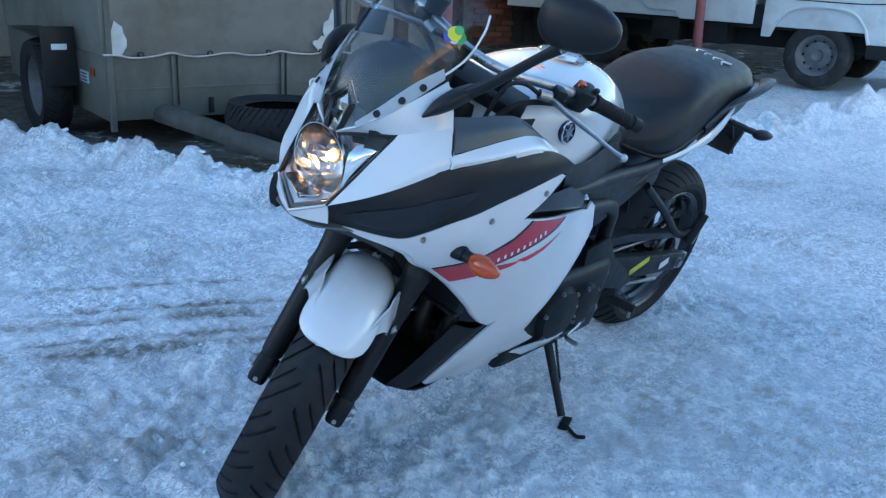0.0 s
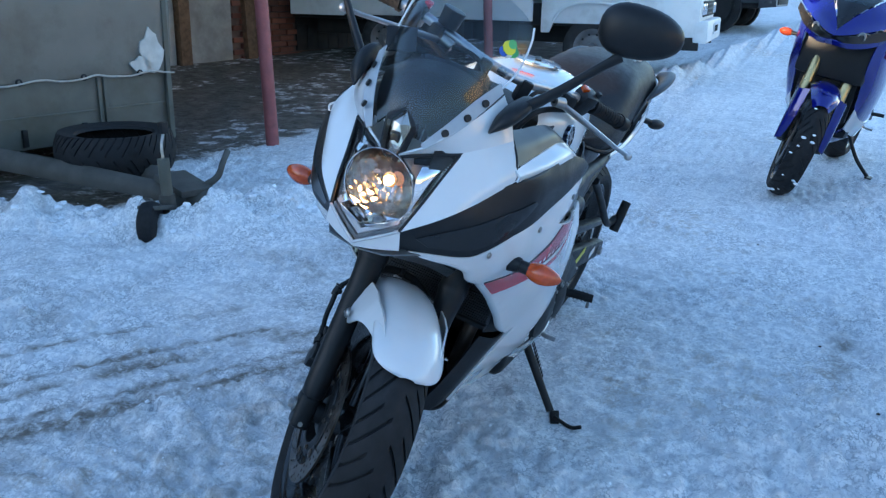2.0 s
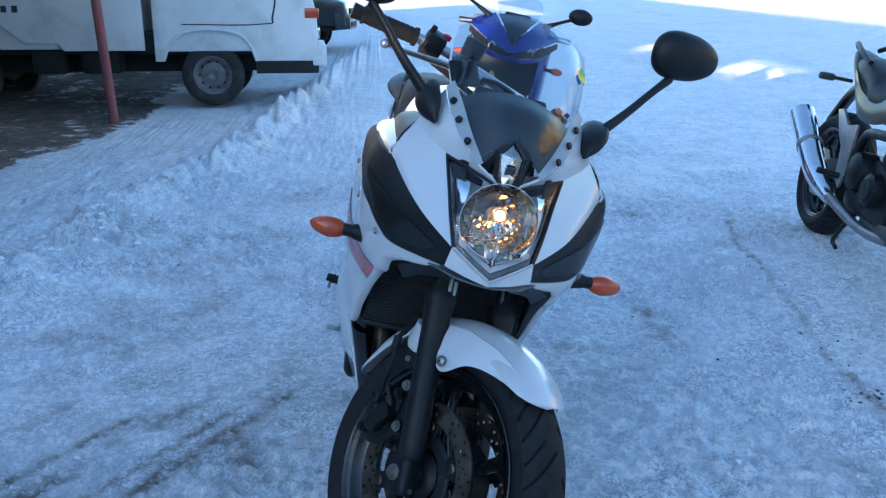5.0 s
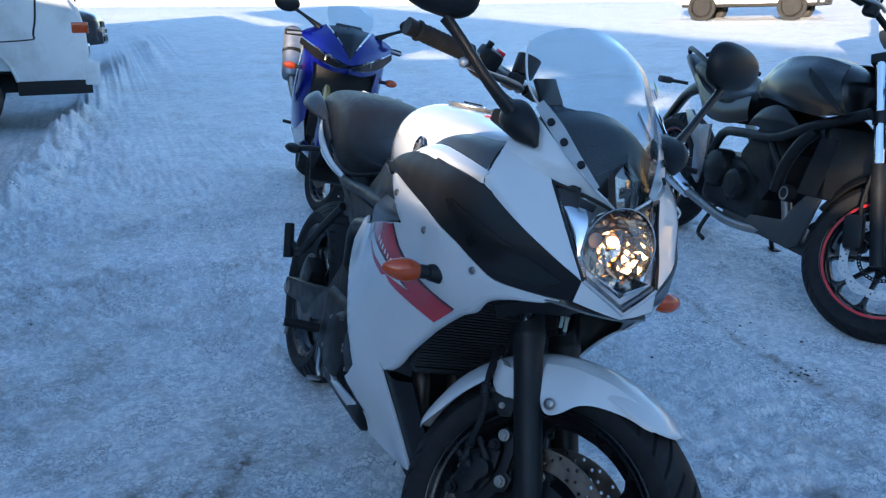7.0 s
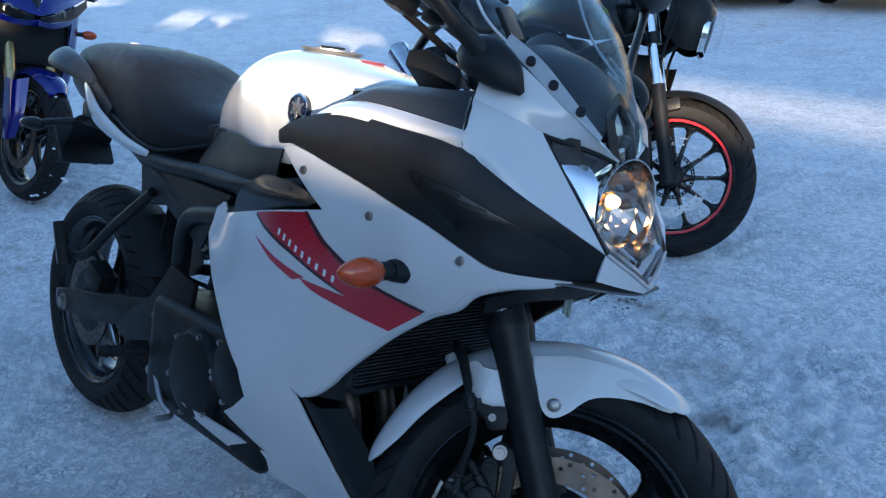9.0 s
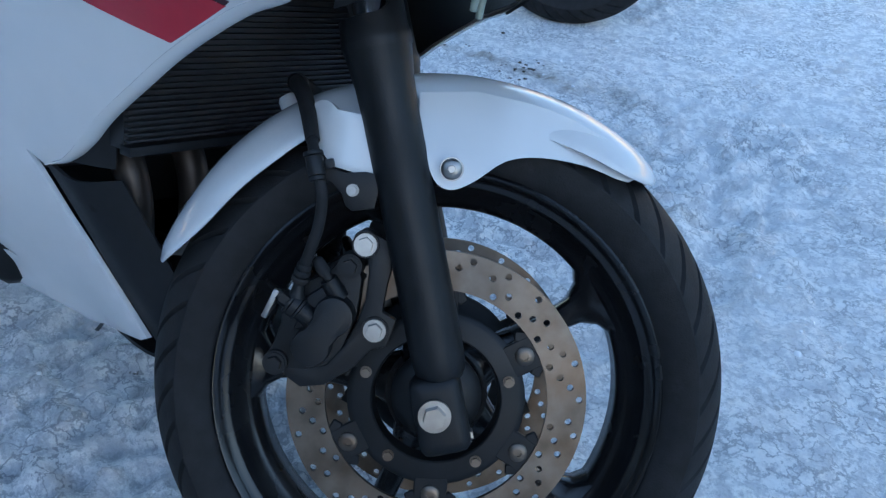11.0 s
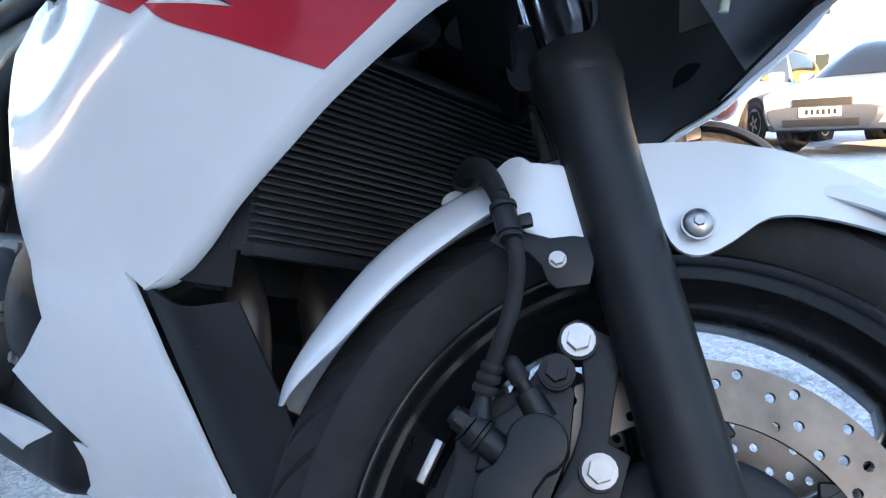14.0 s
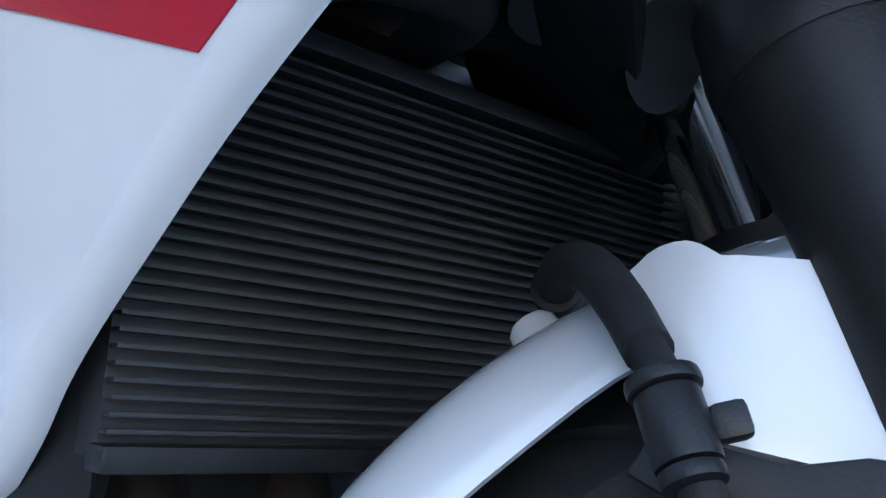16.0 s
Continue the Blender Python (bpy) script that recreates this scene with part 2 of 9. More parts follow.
TRIM_GREY = shader("grey_satin_trim", (0.022, 0.024, 0.028), 0.38, grain=0.08, scale=60, rough_var=0.05)
LENS_EDGE = shader("pale_lens_edge", (0.42, 0.42, 0.43), 0.22, coat=0.3, grain=0.06, scale=60)

# ---- ground ----
GARAGE_DIR = Vector((-0.978, 0.208, 0)).normalized()
GARAGE_AT = Vector((-7.5, -6.3, 0))


def rise(x, y):
    """The yard rises gently away from the machine."""
    d = max(0.0, math.hypot(x + 1.0, y - 0.5) - 4.5)
    drift = 0.07 * math.exp(-((x + 2.55) / 0.9) ** 2 - ((y - 2.42) / 0.75) ** 2)
    return drift + 0.055 * d * d / (d + 2.0) if d < 40 else 0.055 * 40 * 40 / 42 + 0.004 * (d - 40)


def step(a, b, v):
    t = max(0.0, min(1.0, (v - a) / (b - a)))
    return t * t * (3 - 2 * t)


# crest of the snow ploughed aside: round the trailer, then along the shelter
CREST = [(-0.60, -4.6), (-0.87, -3.9), (-1.10, -3.27), (-1.32, -2.62), (-1.45, -2.05), (-1.65, -1.72), (-2.0, -1.52), (-2.45, -1.45), (-3.0, -1.52), (-3.7, -1.32), (-5.1, -1.18), (-8.7, -0.90), (-15.3, -0.14), (-24.0, 1.4)]


def off_crest(x, y):
    """Distance from the crest; minus on the shelter's side of it."""
    best, sign = 9.0, 1
    for (ax, ay), (bx, by) in zip(CREST, CREST[1:]):
        dx, dy = bx - ax, by - ay
        t = max(0.0, min(1.0, ((x - ax) * dx + (y - ay) * dy) / (dx * dx + dy * dy)))
        d = math.hypot(x - ax - t * dx, y - ay - t * dy)
        if d < best:
            best, sign = d, (-1 if dx * (y - ay) - dy * (x - ax) > 0 else 1)
    return best * sign


def cleared(x, y):
    """How bare the ground is: swept and dry under the shelter and the trailer."""
    if y > -1.2 or x > 0.5:
        return 0.0
    edge = -2.75 + 0.35 * noise.noise((x * 0.7, y * 0.7, 3.1)) + 0.18 * noise.noise((x * 2.3, y * 2.3, 7.7)) + 0.5 * step(-3.1, -1.9, x)
    if x < -4.5:
        edge += 0.45 * step(-4.5, -7, x)
    bare = 1 - step(edge - 0.35, edge + 0.1, y)
    bare *= step(0.08, 0.25, -off_crest(x, y) + 0.06 * noise.noise((x * 5, y * 5, 2.2))) if x > -4 else 1
    patch = step(-0.15, 0.45, noise.noise((x * 0.9, y * 1.6, 1.7)) + 0.5 * noise.noise((x * 3.1, y * 4.0, 5.2)))
    return bare * (0.62 + 0.38 * patch)


def lumps(x, y):
    """Height of the snow itself: trodden crust, ruts, the ploughed crest."""
    b = cleared(x, y)
    h = 0.012 * noise.noise((x * 2.1, y * 2.1, 0.3)) + 0.010 * noise.noise((x * 7, y * 7, 1.3))
    coarse = 0.35 + 0.95 * step(-0.25, 0.35, noise.noise((x * 1.3, y * 1.3, 8.1)))
    h += coarse * (0.030 * abs(noise.noise((x * 13, y * 13, 2.3))) + 0.024 * noise.noise((x * 29, y * 29, 4.3)) - 0.008)
    # the fine crust gives way to the surface grain further off
    out = max((-3.0 - x) * 0.35, x - 1.4, (-2.3 - y) * 0.5, y - 2.3, 0.0)
    h *= (1 - 0.8 * b) * (1 - 0.85 * step(0.2, 2.5, out))
    # tracks of tyres past the front wheel
    u, v = -0.88 * x + 0.47 * y, 0.47 * x + 0.88 * y
    if y < 0.3 and x > -1.5 and -1.7 < v < -0.5:
        for c, w in ((-0.77, 0.030), (-0.86, 0.030), (-1.00, 0.035), (-1.10, 0.030), (-1.33, 0.045)):
            d = (v - c + 0.06 * noise.noise((u * 0.6, 1.0, 9.0))) / w
            if abs(d) < 3:
                h += -h * 0.6 * math.exp(-d * d / 3) - 0.0045 * math.exp(-d * d) + 0.0025 * math.exp(-d * d / 2) * math.sin(u * 75 + 2 * d)
    if y < 1.5 and -25 < x < 0.8:
        d = off_crest(x, y)
        if abs(d) < 0.9:
            rough = max(0.15, 0.9 + 0.8 * noise.noise((x * 3.3, y * 3.3, 4.0)) + 0.55 * noise.noise((x * 9, y * 9, 4.5)) + 0.35 * noise.noise((x * 22, y * 22, 1.5)))
            far = step(-3.0, -4.5, x)
            h += (0.105 + 0.015 * far) * (math.exp(-(d / 0.15) ** 2) + 0.40 * math.exp(-(d / 0.42) ** 2)) * rough
            h += 0.030 * max(0.0, noise.noise((x * 6.1, y * 6.1, 2.7)) + 0.25) * math.exp(-(d / 0.7) ** 2)
    # pressed flat where the stand rests
    g = math.exp(-((x + 0.70) ** 2 + (y - 0.36) ** 2) / 0.0144)
    return h * (1 - g) - 0.016 * g


def soil_and_tone(x, y):
    """Dirt carried onto the snow along the tyre tracks, a dragged line and a few stains, plus broad darker blotches
    towards minus y.
    """
    s, wob = 0.0, 0.5 + 0.9 * noise.noise((x * 6, y * 6, 3.3)) + 0.5 * noise.noise((x * 19, y * 19, 6.3))
    u, v = -0.88 * x + 0.47 * y, 0.47 * x + 0.88 * y
    if y < 0.3 and x > -1.6 and -1.7 < v < -0.5:
        for c, w in ((-0.77, 0.026), (-0.86, 0.014), (-1.00, 0.032), (-1.10, 0.016), (-1.33, 0.022)):
            d = (v - c + 0.06 * noise.noise((u * 0.6, 1.0, 9.0))) / w
            s += 1.1 * math.exp(-d * d) * step(-1.3, -0.6, x)
    c = 1.51 + 0.185 * (-0.82 - x)
    if -3.0 < x < -0.6 and abs(y - c) < 0.3:
        s += 0.9 * math.exp(-((y - c + 0.05 * noise.noise((x * 2.2, 0.0, 4.0))) / 0.016) ** 2)
    # broad blotches beside the machine, darker towards minus y
    s += 0.60 * step(0.7, -0.5, y) * step(-5.0, -3.0, x) * max(0.0, 0.35 + noise.noise((x * 1.1, y * 1.9, 5.5)) + 0.5 * noise.noise((x * 4.3, y * 5.0, 1.1)))
    for cx, cy, rx, ry in ((-0.65, 1.52, 0.22, 0.07), (-0.40, 1.25, 0.12, 0.10), (-0.58, -0.42, 0.20, 0.07), (-1.05, -0.33, 0.28, 0.06), (-2.9, -0.55, 0.10, 0.06), (-2.8, -1.0, 0.16, 0.05), (-1.6, 1.05, 0.30, 0.05), (-0.2, 1.02, 0.16, 0.05), (-3.2, 1.5, 0.25, 0.06), (0.2, -0.35, 0.15, 0.10)):
        d = ((x - cx) / rx) ** 2 + ((y - cy) / ry) ** 2
        if d < 5:
            s += 0.75 * math.exp(-d)
    return max(0.0, min(1.0, s * wob))


def ground_mesh():
    bm = bmesh.new()
    bare, darkened = [], []

    def axis(lo, hi, fine_lo, fine_hi, fine, coarse):
        out, v = [], lo
        while v < hi:
            out.append(v)
            if fine_lo <= v < fine_hi:
                v += fine
            else:
                d = fine_lo - v if v < fine_lo else v - fine_hi
                v += min(coarse, fine + 0.16 * d + 0.01) if v >= fine_hi else min(coarse, max(fine, (0.045 if d < 9 else 0.16) * d))
        return out + [hi]

    xs = axis(-420, 420, -3.0, 1.4, 0.0145, 60)
    ys = axis(-420, 420, -2.3, 2.3, 0.0145, 60)
    grid = []
    for x in xs:
        col = []
        for y in ys:
            far = max(abs(x), abs(y)) > 30
            z = rise(x, y) + (0 if far else lumps(x, y))
            col.append(bm.verts.new((x, y, z)))
            bare.append(0.0 if far else cleared(x, y))
            darkened.append(0.0 if far else soil_and_tone(x, y))
        grid.append(col)
    for a, b in zip(grid, grid[1:]):
        for j in range(len(ys) - 1):
            bm.faces.new((a[j], b[j], b[j + 1], a[j + 1]))
    return bm, bare, darkened


def snow_material():
    m = bpy.data.materials.new("trodden_snow")
    m.use_nodes = True
    n, l = m.node_tree.nodes, m.node_tree.links
    p = n["Principled BSDF"]
    co = n.new("ShaderNodeTexCoord").outputs["Object"]

    def noise_at(scale, detail=6, rough=0.6):
        t = n.new("ShaderNodeTexNoise")
        t.inputs["Scale"].default_value, t.inputs["Detail"].default_value, t.inputs["Roughness"].default_value = scale, detail, rough
        l.new(co, t.inputs["Vector"])
        return t.outputs[0]

    def ramp(v, a, b, lo=0.0, hi=1.0):
        r = n.new("ShaderNodeMapRange")
        r.interpolation_type = "SMOOTHSTEP"
        for i, q in ((1, a), (2, b), (3, lo), (4, hi)):
            r.inputs[i].default_value = q
        l.new(v, r.inputs[0])
        return r.outputs[0]

    def mix(f, a, b):
        x = n.new("ShaderNodeMix")
        x.data_type = "RGBA"
        l.new(f, x.inputs[0])
        for i, q in ((6, a), (7, b)):
            if isinstance(q, tuple):
                x.inputs[i].default_value = (*q, 1)
            else:
                l.new(q, x.inputs[i])
        return x.outputs[2]

    def times(a, b):
        x = n.new("ShaderNodeMath")
        x.operation = "MULTIPLY"
        l.new(a, x.inputs[0])
        l.new(b, x.inputs[1])
        return x.outputs[0]

    # Mottled tones stand in for the shading of small clumps and pits.
    clump_shading = mix(ramp(noise_at(27, 9, 0.7), 0.43, 0.55), (0.73, 0.75, 0.78), (0.98, 0.985, 0.99))
    snow = mix(ramp(noise_at(80, 6, 0.75), 0.38, 0.50), (0.62, 0.65, 0.69), clump_shading)
    # Thin dark lines painted in for the shade between clumps.
    crust = noise_at(38, 4, 0.55)
    pit_shading = times(ramp(crust, 0.455, 0.495), ramp(crust, 0.545, 0.505))
    snow = mix(times(pit_shading, ramp(noise_at(4.5, 4), 0.40, 0.60, 0.15, 1.0)), snow, (0.40, 0.43, 0.47))
    ice = mix(times(ramp(noise_at(1.1, 5), 0.46, 0.64), ramp(noise_at(9, 8, 0.75), 0.42, 0.66)), snow, (0.62, 0.645, 0.68))
    dirt = mix(times(ramp(noise_at(0.8, 4), 0.52, 0.68), ramp(noise_at(15, 8, 0.78), 0.46, 0.64)), ice, (0.45, 0.41, 0.37))
    sa_ = n.new("ShaderNodeAttribute")
    sa_.attribute_name = "soil_and_tone"
    dirt = mix(times(sa_.outputs["Fac"], ramp(noise_at(30, 6, 0.7), 0.30, 0.60, 0.25, 1.0)), dirt, (0.17, 0.145, 0.12))
    specks = mix(times(ramp(noise_at(45, 3), 0.70, 0.76), ramp(noise_at(2.2, 3), 0.5, 0.65)), dirt, (0.10, 0.09, 0.08))
    tarmac = mix(ramp(noise_at(14, 9, 0.75), 0.35, 0.65), (0.055, 0.050, 0.045), (0.17, 0.155, 0.135))
    at = n.new("ShaderNodeAttribute")
    at.attribute_name = "bare"
    cover = n.new("ShaderNodeMath")
    cover.operation = "ADD"
    l.new(at.outputs["Fac"], cover.inputs[0])
    l.new(ramp(noise_at(5.5, 8, 0.7), 0.2, 0.8, -0.35, 0.35), cover.inputs[1])
    l.new(mix(ramp(cover.outputs[0], 0.42, 0.62), specks, tarmac), p.inputs["Base Color"])
    l.new(ramp(noise_at(5, 6), 0.3, 0.7, 0.45, 0.85), p.inputs["Roughness"])
    p.inputs["Subsurface Weight"].default_value = 0.0
    for sc, st, dist in ((30, 1.0, 0.016), (95, 1.0, 0.006)):
        b = n.new("ShaderNodeBump")
        b.inputs["Strength"].default_value, b.inputs["Distance"].default_value = st, dist
        l.new(noise_at(sc, 8, 0.68), b.inputs["Height"])
        if sc == 30:
            first = b
        else:
            l.new(first.outputs[0], b.inputs["Normal"])
            l.new(b.outputs[0], p.inputs["Normal"])
    return m


bm, bare, darkened = ground_mesh()
SNOW = snow_material()
ground = solid("ground", bm, SNOW, "trodden snow over the yard, bare and dusty under the shelter", kind="structure", smooth=180)
ground.data.attributes.new("bare", "FLOAT", "POINT").data.foreach_set("value", bare)
ground.data.attributes.new("soil_and_tone", "FLOAT", "POINT").data.foreach_set("value", darkened)
# lumps of loose snow and dark crumbs
CLOD = shader("loose_snow", (0.84, 0.86, 0.89), 0.8, grain=0.05, scale=30, bump=0.5, bump_scale=120)
rng = random.Random(5)


def scatter(count, area, sizes, flat=0.7):
    bm = bmesh.new()
    for k in range(count):
        x, y = area(rng)
        r = rng.uniform(*sizes)
        v = bmesh.ops.create_icosphere(bm, subdivisions=2, radius=r)["verts"]
        for q in v:
            q.co *= 1 + 0.75 * noise.noise(q.co * (3 / r) + Vector((k, 0, 0)))
            q.co.z *= flat
        bmesh.ops.translate(bm, vec=(x, y, rise(x, y) + lumps(x, y) + r * 0.25), verts=v)
    return bm


def along_crest(r):
    i = r.choice((1, 2, 3, 4, 5, 6, 7, 8, 8, 9, 9, 10))
    (ax, ay), (bx, by) = CREST[i], CREST[i + 1]
    t = r.random()
    return ax + (bx - ax) * t + r.gauss(0, 0.16), ay + (by - ay) * t + r.gauss(0, 0.16)


solid("snow_clods", scatter(240, along_crest, (0.004, 0.020), 0.55), CLOD, "loose clods of snow along the ploughed crest", "snow", kind="stuff", smooth=20)
solid("snow_crumbs", scatter(500, lambda r: (r.gauss(-0.8, 1.5), r.gauss(0.5, 1.2)), (0.002, 0.007)), CLOD, "small crumbs of trodden snow", "snow", kind="stuff", smooth=70)
DIRT = shader("frozen_dirt", (0.05, 0.045, 0.04), 0.9, grain=0.3, scale=60)
solid("dirt_crumbs", scatter(150, lambda r: r.choice([(r.gauss(-2.9, 0.15), r.gauss(-0.55, 0.10)), (r.gauss(-2.8, 0.2), r.gauss(-1.0, 0.08)), (r.gauss(-3.9, 0.1), r.gauss(1.9, 0.08)), (r.gauss(-4.6, 0.05), r.gauss(2.6, 0.08)), (r.gauss(-0.82, 0.03), r.gauss(1.51, 0.05)), (r.gauss(-1.38, 0.25), r.gauss(1.60, 0.03)), (r.gauss(-2.0, 0.25), r.gauss(1.72, 0.03)), (r.gauss(-1.6, 0.9), r.gauss(0.9, 0.9))]), (0.002, 0.006), 0.4), DIRT, "dark crumbs of frozen dirt on the snow", "dirt", kind="stuff", smooth=70)

# ---- white motorcycle ----
# The machine stands upright in its own frame (x ahead, y to its left, z up) and is leaned as a whole.
LEAN, RAKE, STEER, OFFSET = 13.95, 26.0, 36.45, 0.0385
bike = thing("motorcycle", "white half-faired motorcycle leaning on its side stand on the snow", "motorcycle", Matrix.Translation((0, 0, -0.018)) @ pose(0, 0, 0, -LEAN))
rk = radians(RAKE)
AXIS_UP, AXIS_FWD = Vector((-math.sin(rk), 0, math.cos(rk))), Vector((math.cos(rk), 0, math.sin(rk)))
FRONT_AXLE, REAR_AXLE = Vector((0, 0, 0.30)), Vector((-1.51, 0, 0.312))
AXIS_POINT = FRONT_AXLE - AXIS_FWD * OFFSET
STEERED = Matrix.Translation(AXIS_POINT) @ Matrix.Rotation(radians(STEER), 4, AXIS_UP) @ Matrix.Translation(-AXIS_POINT)


def steer(bm):
    bmesh.ops.transform(bm, matrix=STEERED, verts=bm.verts)
    return bm


def side_depth(controls):
    """A smooth skin through control points (x, y, z): how far out it lies at x and z."""
    c = np.array(controls)
    p, y = c[:, (0, 2)], c[:, 1]
    r2 = ((p[:, None] - p[None]) ** 2).sum(-1)
    k = 0.5 * r2 * np.log(r2 + 1e-9)
    n = len(p)
    a = np.zeros((n + 3, n + 3))
    a[:n, :n], a[:n, n], a[:n, n + 1:] = k + np.eye(n) * 1e-5, 1, p
    a[n, :n], a[n + 1:, :n] = 1, p.T
    w = np.linalg.solve(a, np.concatenate([y, [0, 0, 0]]))

    def depth(x, z):
        d = (p[:, 0] - x) ** 2 + (p[:, 1] - z) ** 2
        return float((0.5 * d * np.log(d + 1e-9)) @ w[:n] + w[n] + w[n + 1] * x + w[n + 2] * z)

    return depth


def panel(outline, depth, thick=0.004, out=0.0, step=0.02, rounded=(), n=4):
    """A shaped plate: an outline of (x, z) on the skin given by depth; runs of corners in rounded are smoothed."""
    pts, i = [], 0
    runs = {a: b for a, b in rounded}
    while i < len(outline):
        if i in runs:
            run = [(x, 0, z) for x, z in outline[i:runs[i] + 1]]
            pts += [(v.x, v.z) for v in catmull(run, n)][:-1]
            i = runs[i]
            if i == len(outline) - 1:
                pts.append(outline[i])
                break
        else:
            pts.append(outline[i])
            i += 1
    bm = bmesh.new()
    f = bm.faces.new([bm.verts.new((x, 0, z)) for x, z in pts])
    xs, zs = [p[0] for p in pts], [p[1] for p in pts]
    for lo, hi, axis in ((min(xs), max(xs), Vector((1, 0, 0))), (min(zs), max(zs), Vector((0, 0, 1)))):
        k = math.floor(lo / step) + 1
        while k * step < hi:
            bmesh.ops.bisect_plane(bm, geom=bm.verts[:] + bm.edges[:] + bm.faces[:], plane_co=axis * (k * step + 1e-5), plane_no=axis)
            k += 1
    bmesh.ops.triangulate(bm, faces=[q for q in bm.faces if len(q.verts) > 4])
    for v in bm.verts:
        v.co.y = depth(v.co.x, v.co.z) + out
    bmesh.ops.recalc_face_normals(bm, faces=bm.faces)
    if sum(q.normal.y * q.calc_area() for q in bm.faces) < 0:
        bmesh.ops.reverse_faces(bm, faces=bm.faces)
    if thick:
        old = bm.faces[:]
        r = bmesh.ops.extrude_face_region(bm, geom=old)
        for v in [g for g in r["geom"] if isinstance(g, bmesh.types.BMVert)]:
            v.co.y -= thick
    return bm


def both(name, make, material, parent, label="", smooth=40, bevel=0.0):
    """The same part on both sides."""
    out = []
    for side in (1, -1):
        bm = make()
        out.append(part(name, bm if side > 0 else mirrored(bm), material, parent, label, smooth, bevel))
    return out


# -- wheels --
def tyre_mesh(radius, half, crown, seat_r, grooves, lean=1.0, depth=0.0075):
    """A road tyre with slanting grooves cut into the tread."""
    prof = [(seat_r, -half * 0.72), (seat_r + 0.012, -half * 0.86), (radius - crown * 1.45, -half * 0.985), (radius - crown * 1.05, -half)]
    k = 22
    for i in range(k + 1):
        u = -1 + 2 * i / k
        prof.append((radius - crown * (abs(u) ** 2.1), half * u * 0.985))
    prof += [(radius - crown * 1.05, half), (radius - crown * 1.45, half * 0.985), (seat_r + 0.012, half * 0.86), (seat_r, half * 0.72)]
    steps = [q + k for k in (0.0, 0.5) for q in (-0.055, -0.050, 0.0, 0.050, 0.055, 0.155, 0.250, 0.345)]
    segs = grooves * 16
    pitch = 2 * math.pi / grooves
    bm = bmesh.new()
    rings = []
    for s in range(segs):
        base = pitch * (s // 16 + steps[s % 16])
        on_line = s % 8 in (1, 2, 3)
        ring = []
        for r, y in prof:
            u = y / half
            a = base - lean * pitch * (0.85 * abs(u) ** 1.2 if abs(u) > 0.05 else 0.0)
            if r > radius - crown * 1.02:
                long_one = (s % 16 < 8) == (u > 0)
                if on_line and (0.12 if long_one else 0.50) < abs(u) < (0.96 if long_one else 0.90):
                    r -= depth
            ring.append(bm.verts.new((r * math.cos(a), y, r * math.sin(a))))
        rings.append(ring)
    for s in range(segs):
        a, b = rings[s], rings[(s + 1) % segs]
        for i in range(len(prof) - 1):
            bm.faces.new((a[i], a[i + 1], b[i + 1], b[i]))
    return bm


def cast_wheel(m, parent, label, half, seat_r, well_r, hub_r, hub_half, spokes, turn, name, slim=1.0):
    """A cast wheel with tapering spokes."""
    bm = bmesh.new()
    prof = [(seat_r + 0.002, -half + 0.006), (seat_r + 0.0075, -half - 0.001), (seat_r + 0.0072, -half - 0.0045), (seat_r + 0.0048, -half - 0.0060), (seat_r + 0.0020, -half - 0.0048), (seat_r - 0.0010, -half - 0.0005), (seat_r - 0.0045, -half + 0.0030), (seat_r - 0.0080, -half + 0.0035), (seat_r - 0.0105, -half + 0.0060), (seat_r - 0.0150, -half * 0.62), (well_r + 0.008, -half * 0.50), (well_r + 0.002, -half * 0.42), (well_r, -half * 0.33), (well_r + 0.001, 0)]
    prof = prof + [(r, -y) for r, y in prof[-2::-1]]
    add_lathe(bm, prof, segs=96)
    add_lathe(bm, [(r + 0.012, y) for r, y in prof[9:-9]][::-1], segs=96)
    wheel = part(name, moved(bm, m), RIM_BLACK, parent, label)
    for k in range(spokes):
        a = radians(turn + 360 / spokes * k)
        rows, bm = [], bmesh.new()
        for q, w, d in ((hub_r - 0.01, 0.030, 0.026), (hub_r + 0.02, 0.019, 0.020), (hub_r + 0.055, 0.0135, 0.016), (well_r - 0.045, 0.0125, 0.015), (well_r - 0.024, 0.0150, 0.017), (well_r - 0.010, 0.025, 0.021), (well_r - 0.003, 0.040, 0.024), (well_r + 0.004, 0.056, 0.025)):
            ring = []
            for i in range(12):
                b = 2 * math.pi * i / 12
                c, s = math.cos(b), math.sin(b)
                ring.append(Vector((q, math.copysign(abs(s) ** 0.6, s) * d, math.copysign(abs(c) ** 0.6, c) * w * slim)))
            rows.append(ring)
        vs = add_grid(bm, rows, cols_closed=True)
        bmesh.ops.rotate(bm, verts=[v for r in vs for v in r], cent=(0, 0, 0), matrix=Matrix.Rotation(-a, 3, "Y"))
        part("spoke", moved(bm, m), RIM_BLACK, wheel)
    bm = bmesh.new()
    add_lathe(bm, [(0.022, -hub_half), (hub_r - 0.012, -hub_half), (hub_r, -hub_half + 0.012), (hub_r - 0.006, 0), (hub_r, hub_half - 0.012), (hub_r - 0.012, hub_half), (0.022, hub_half)], segs=48)
    part("hub_barrel", moved(bm, m), RIM_BLACK, wheel)
    return wheel


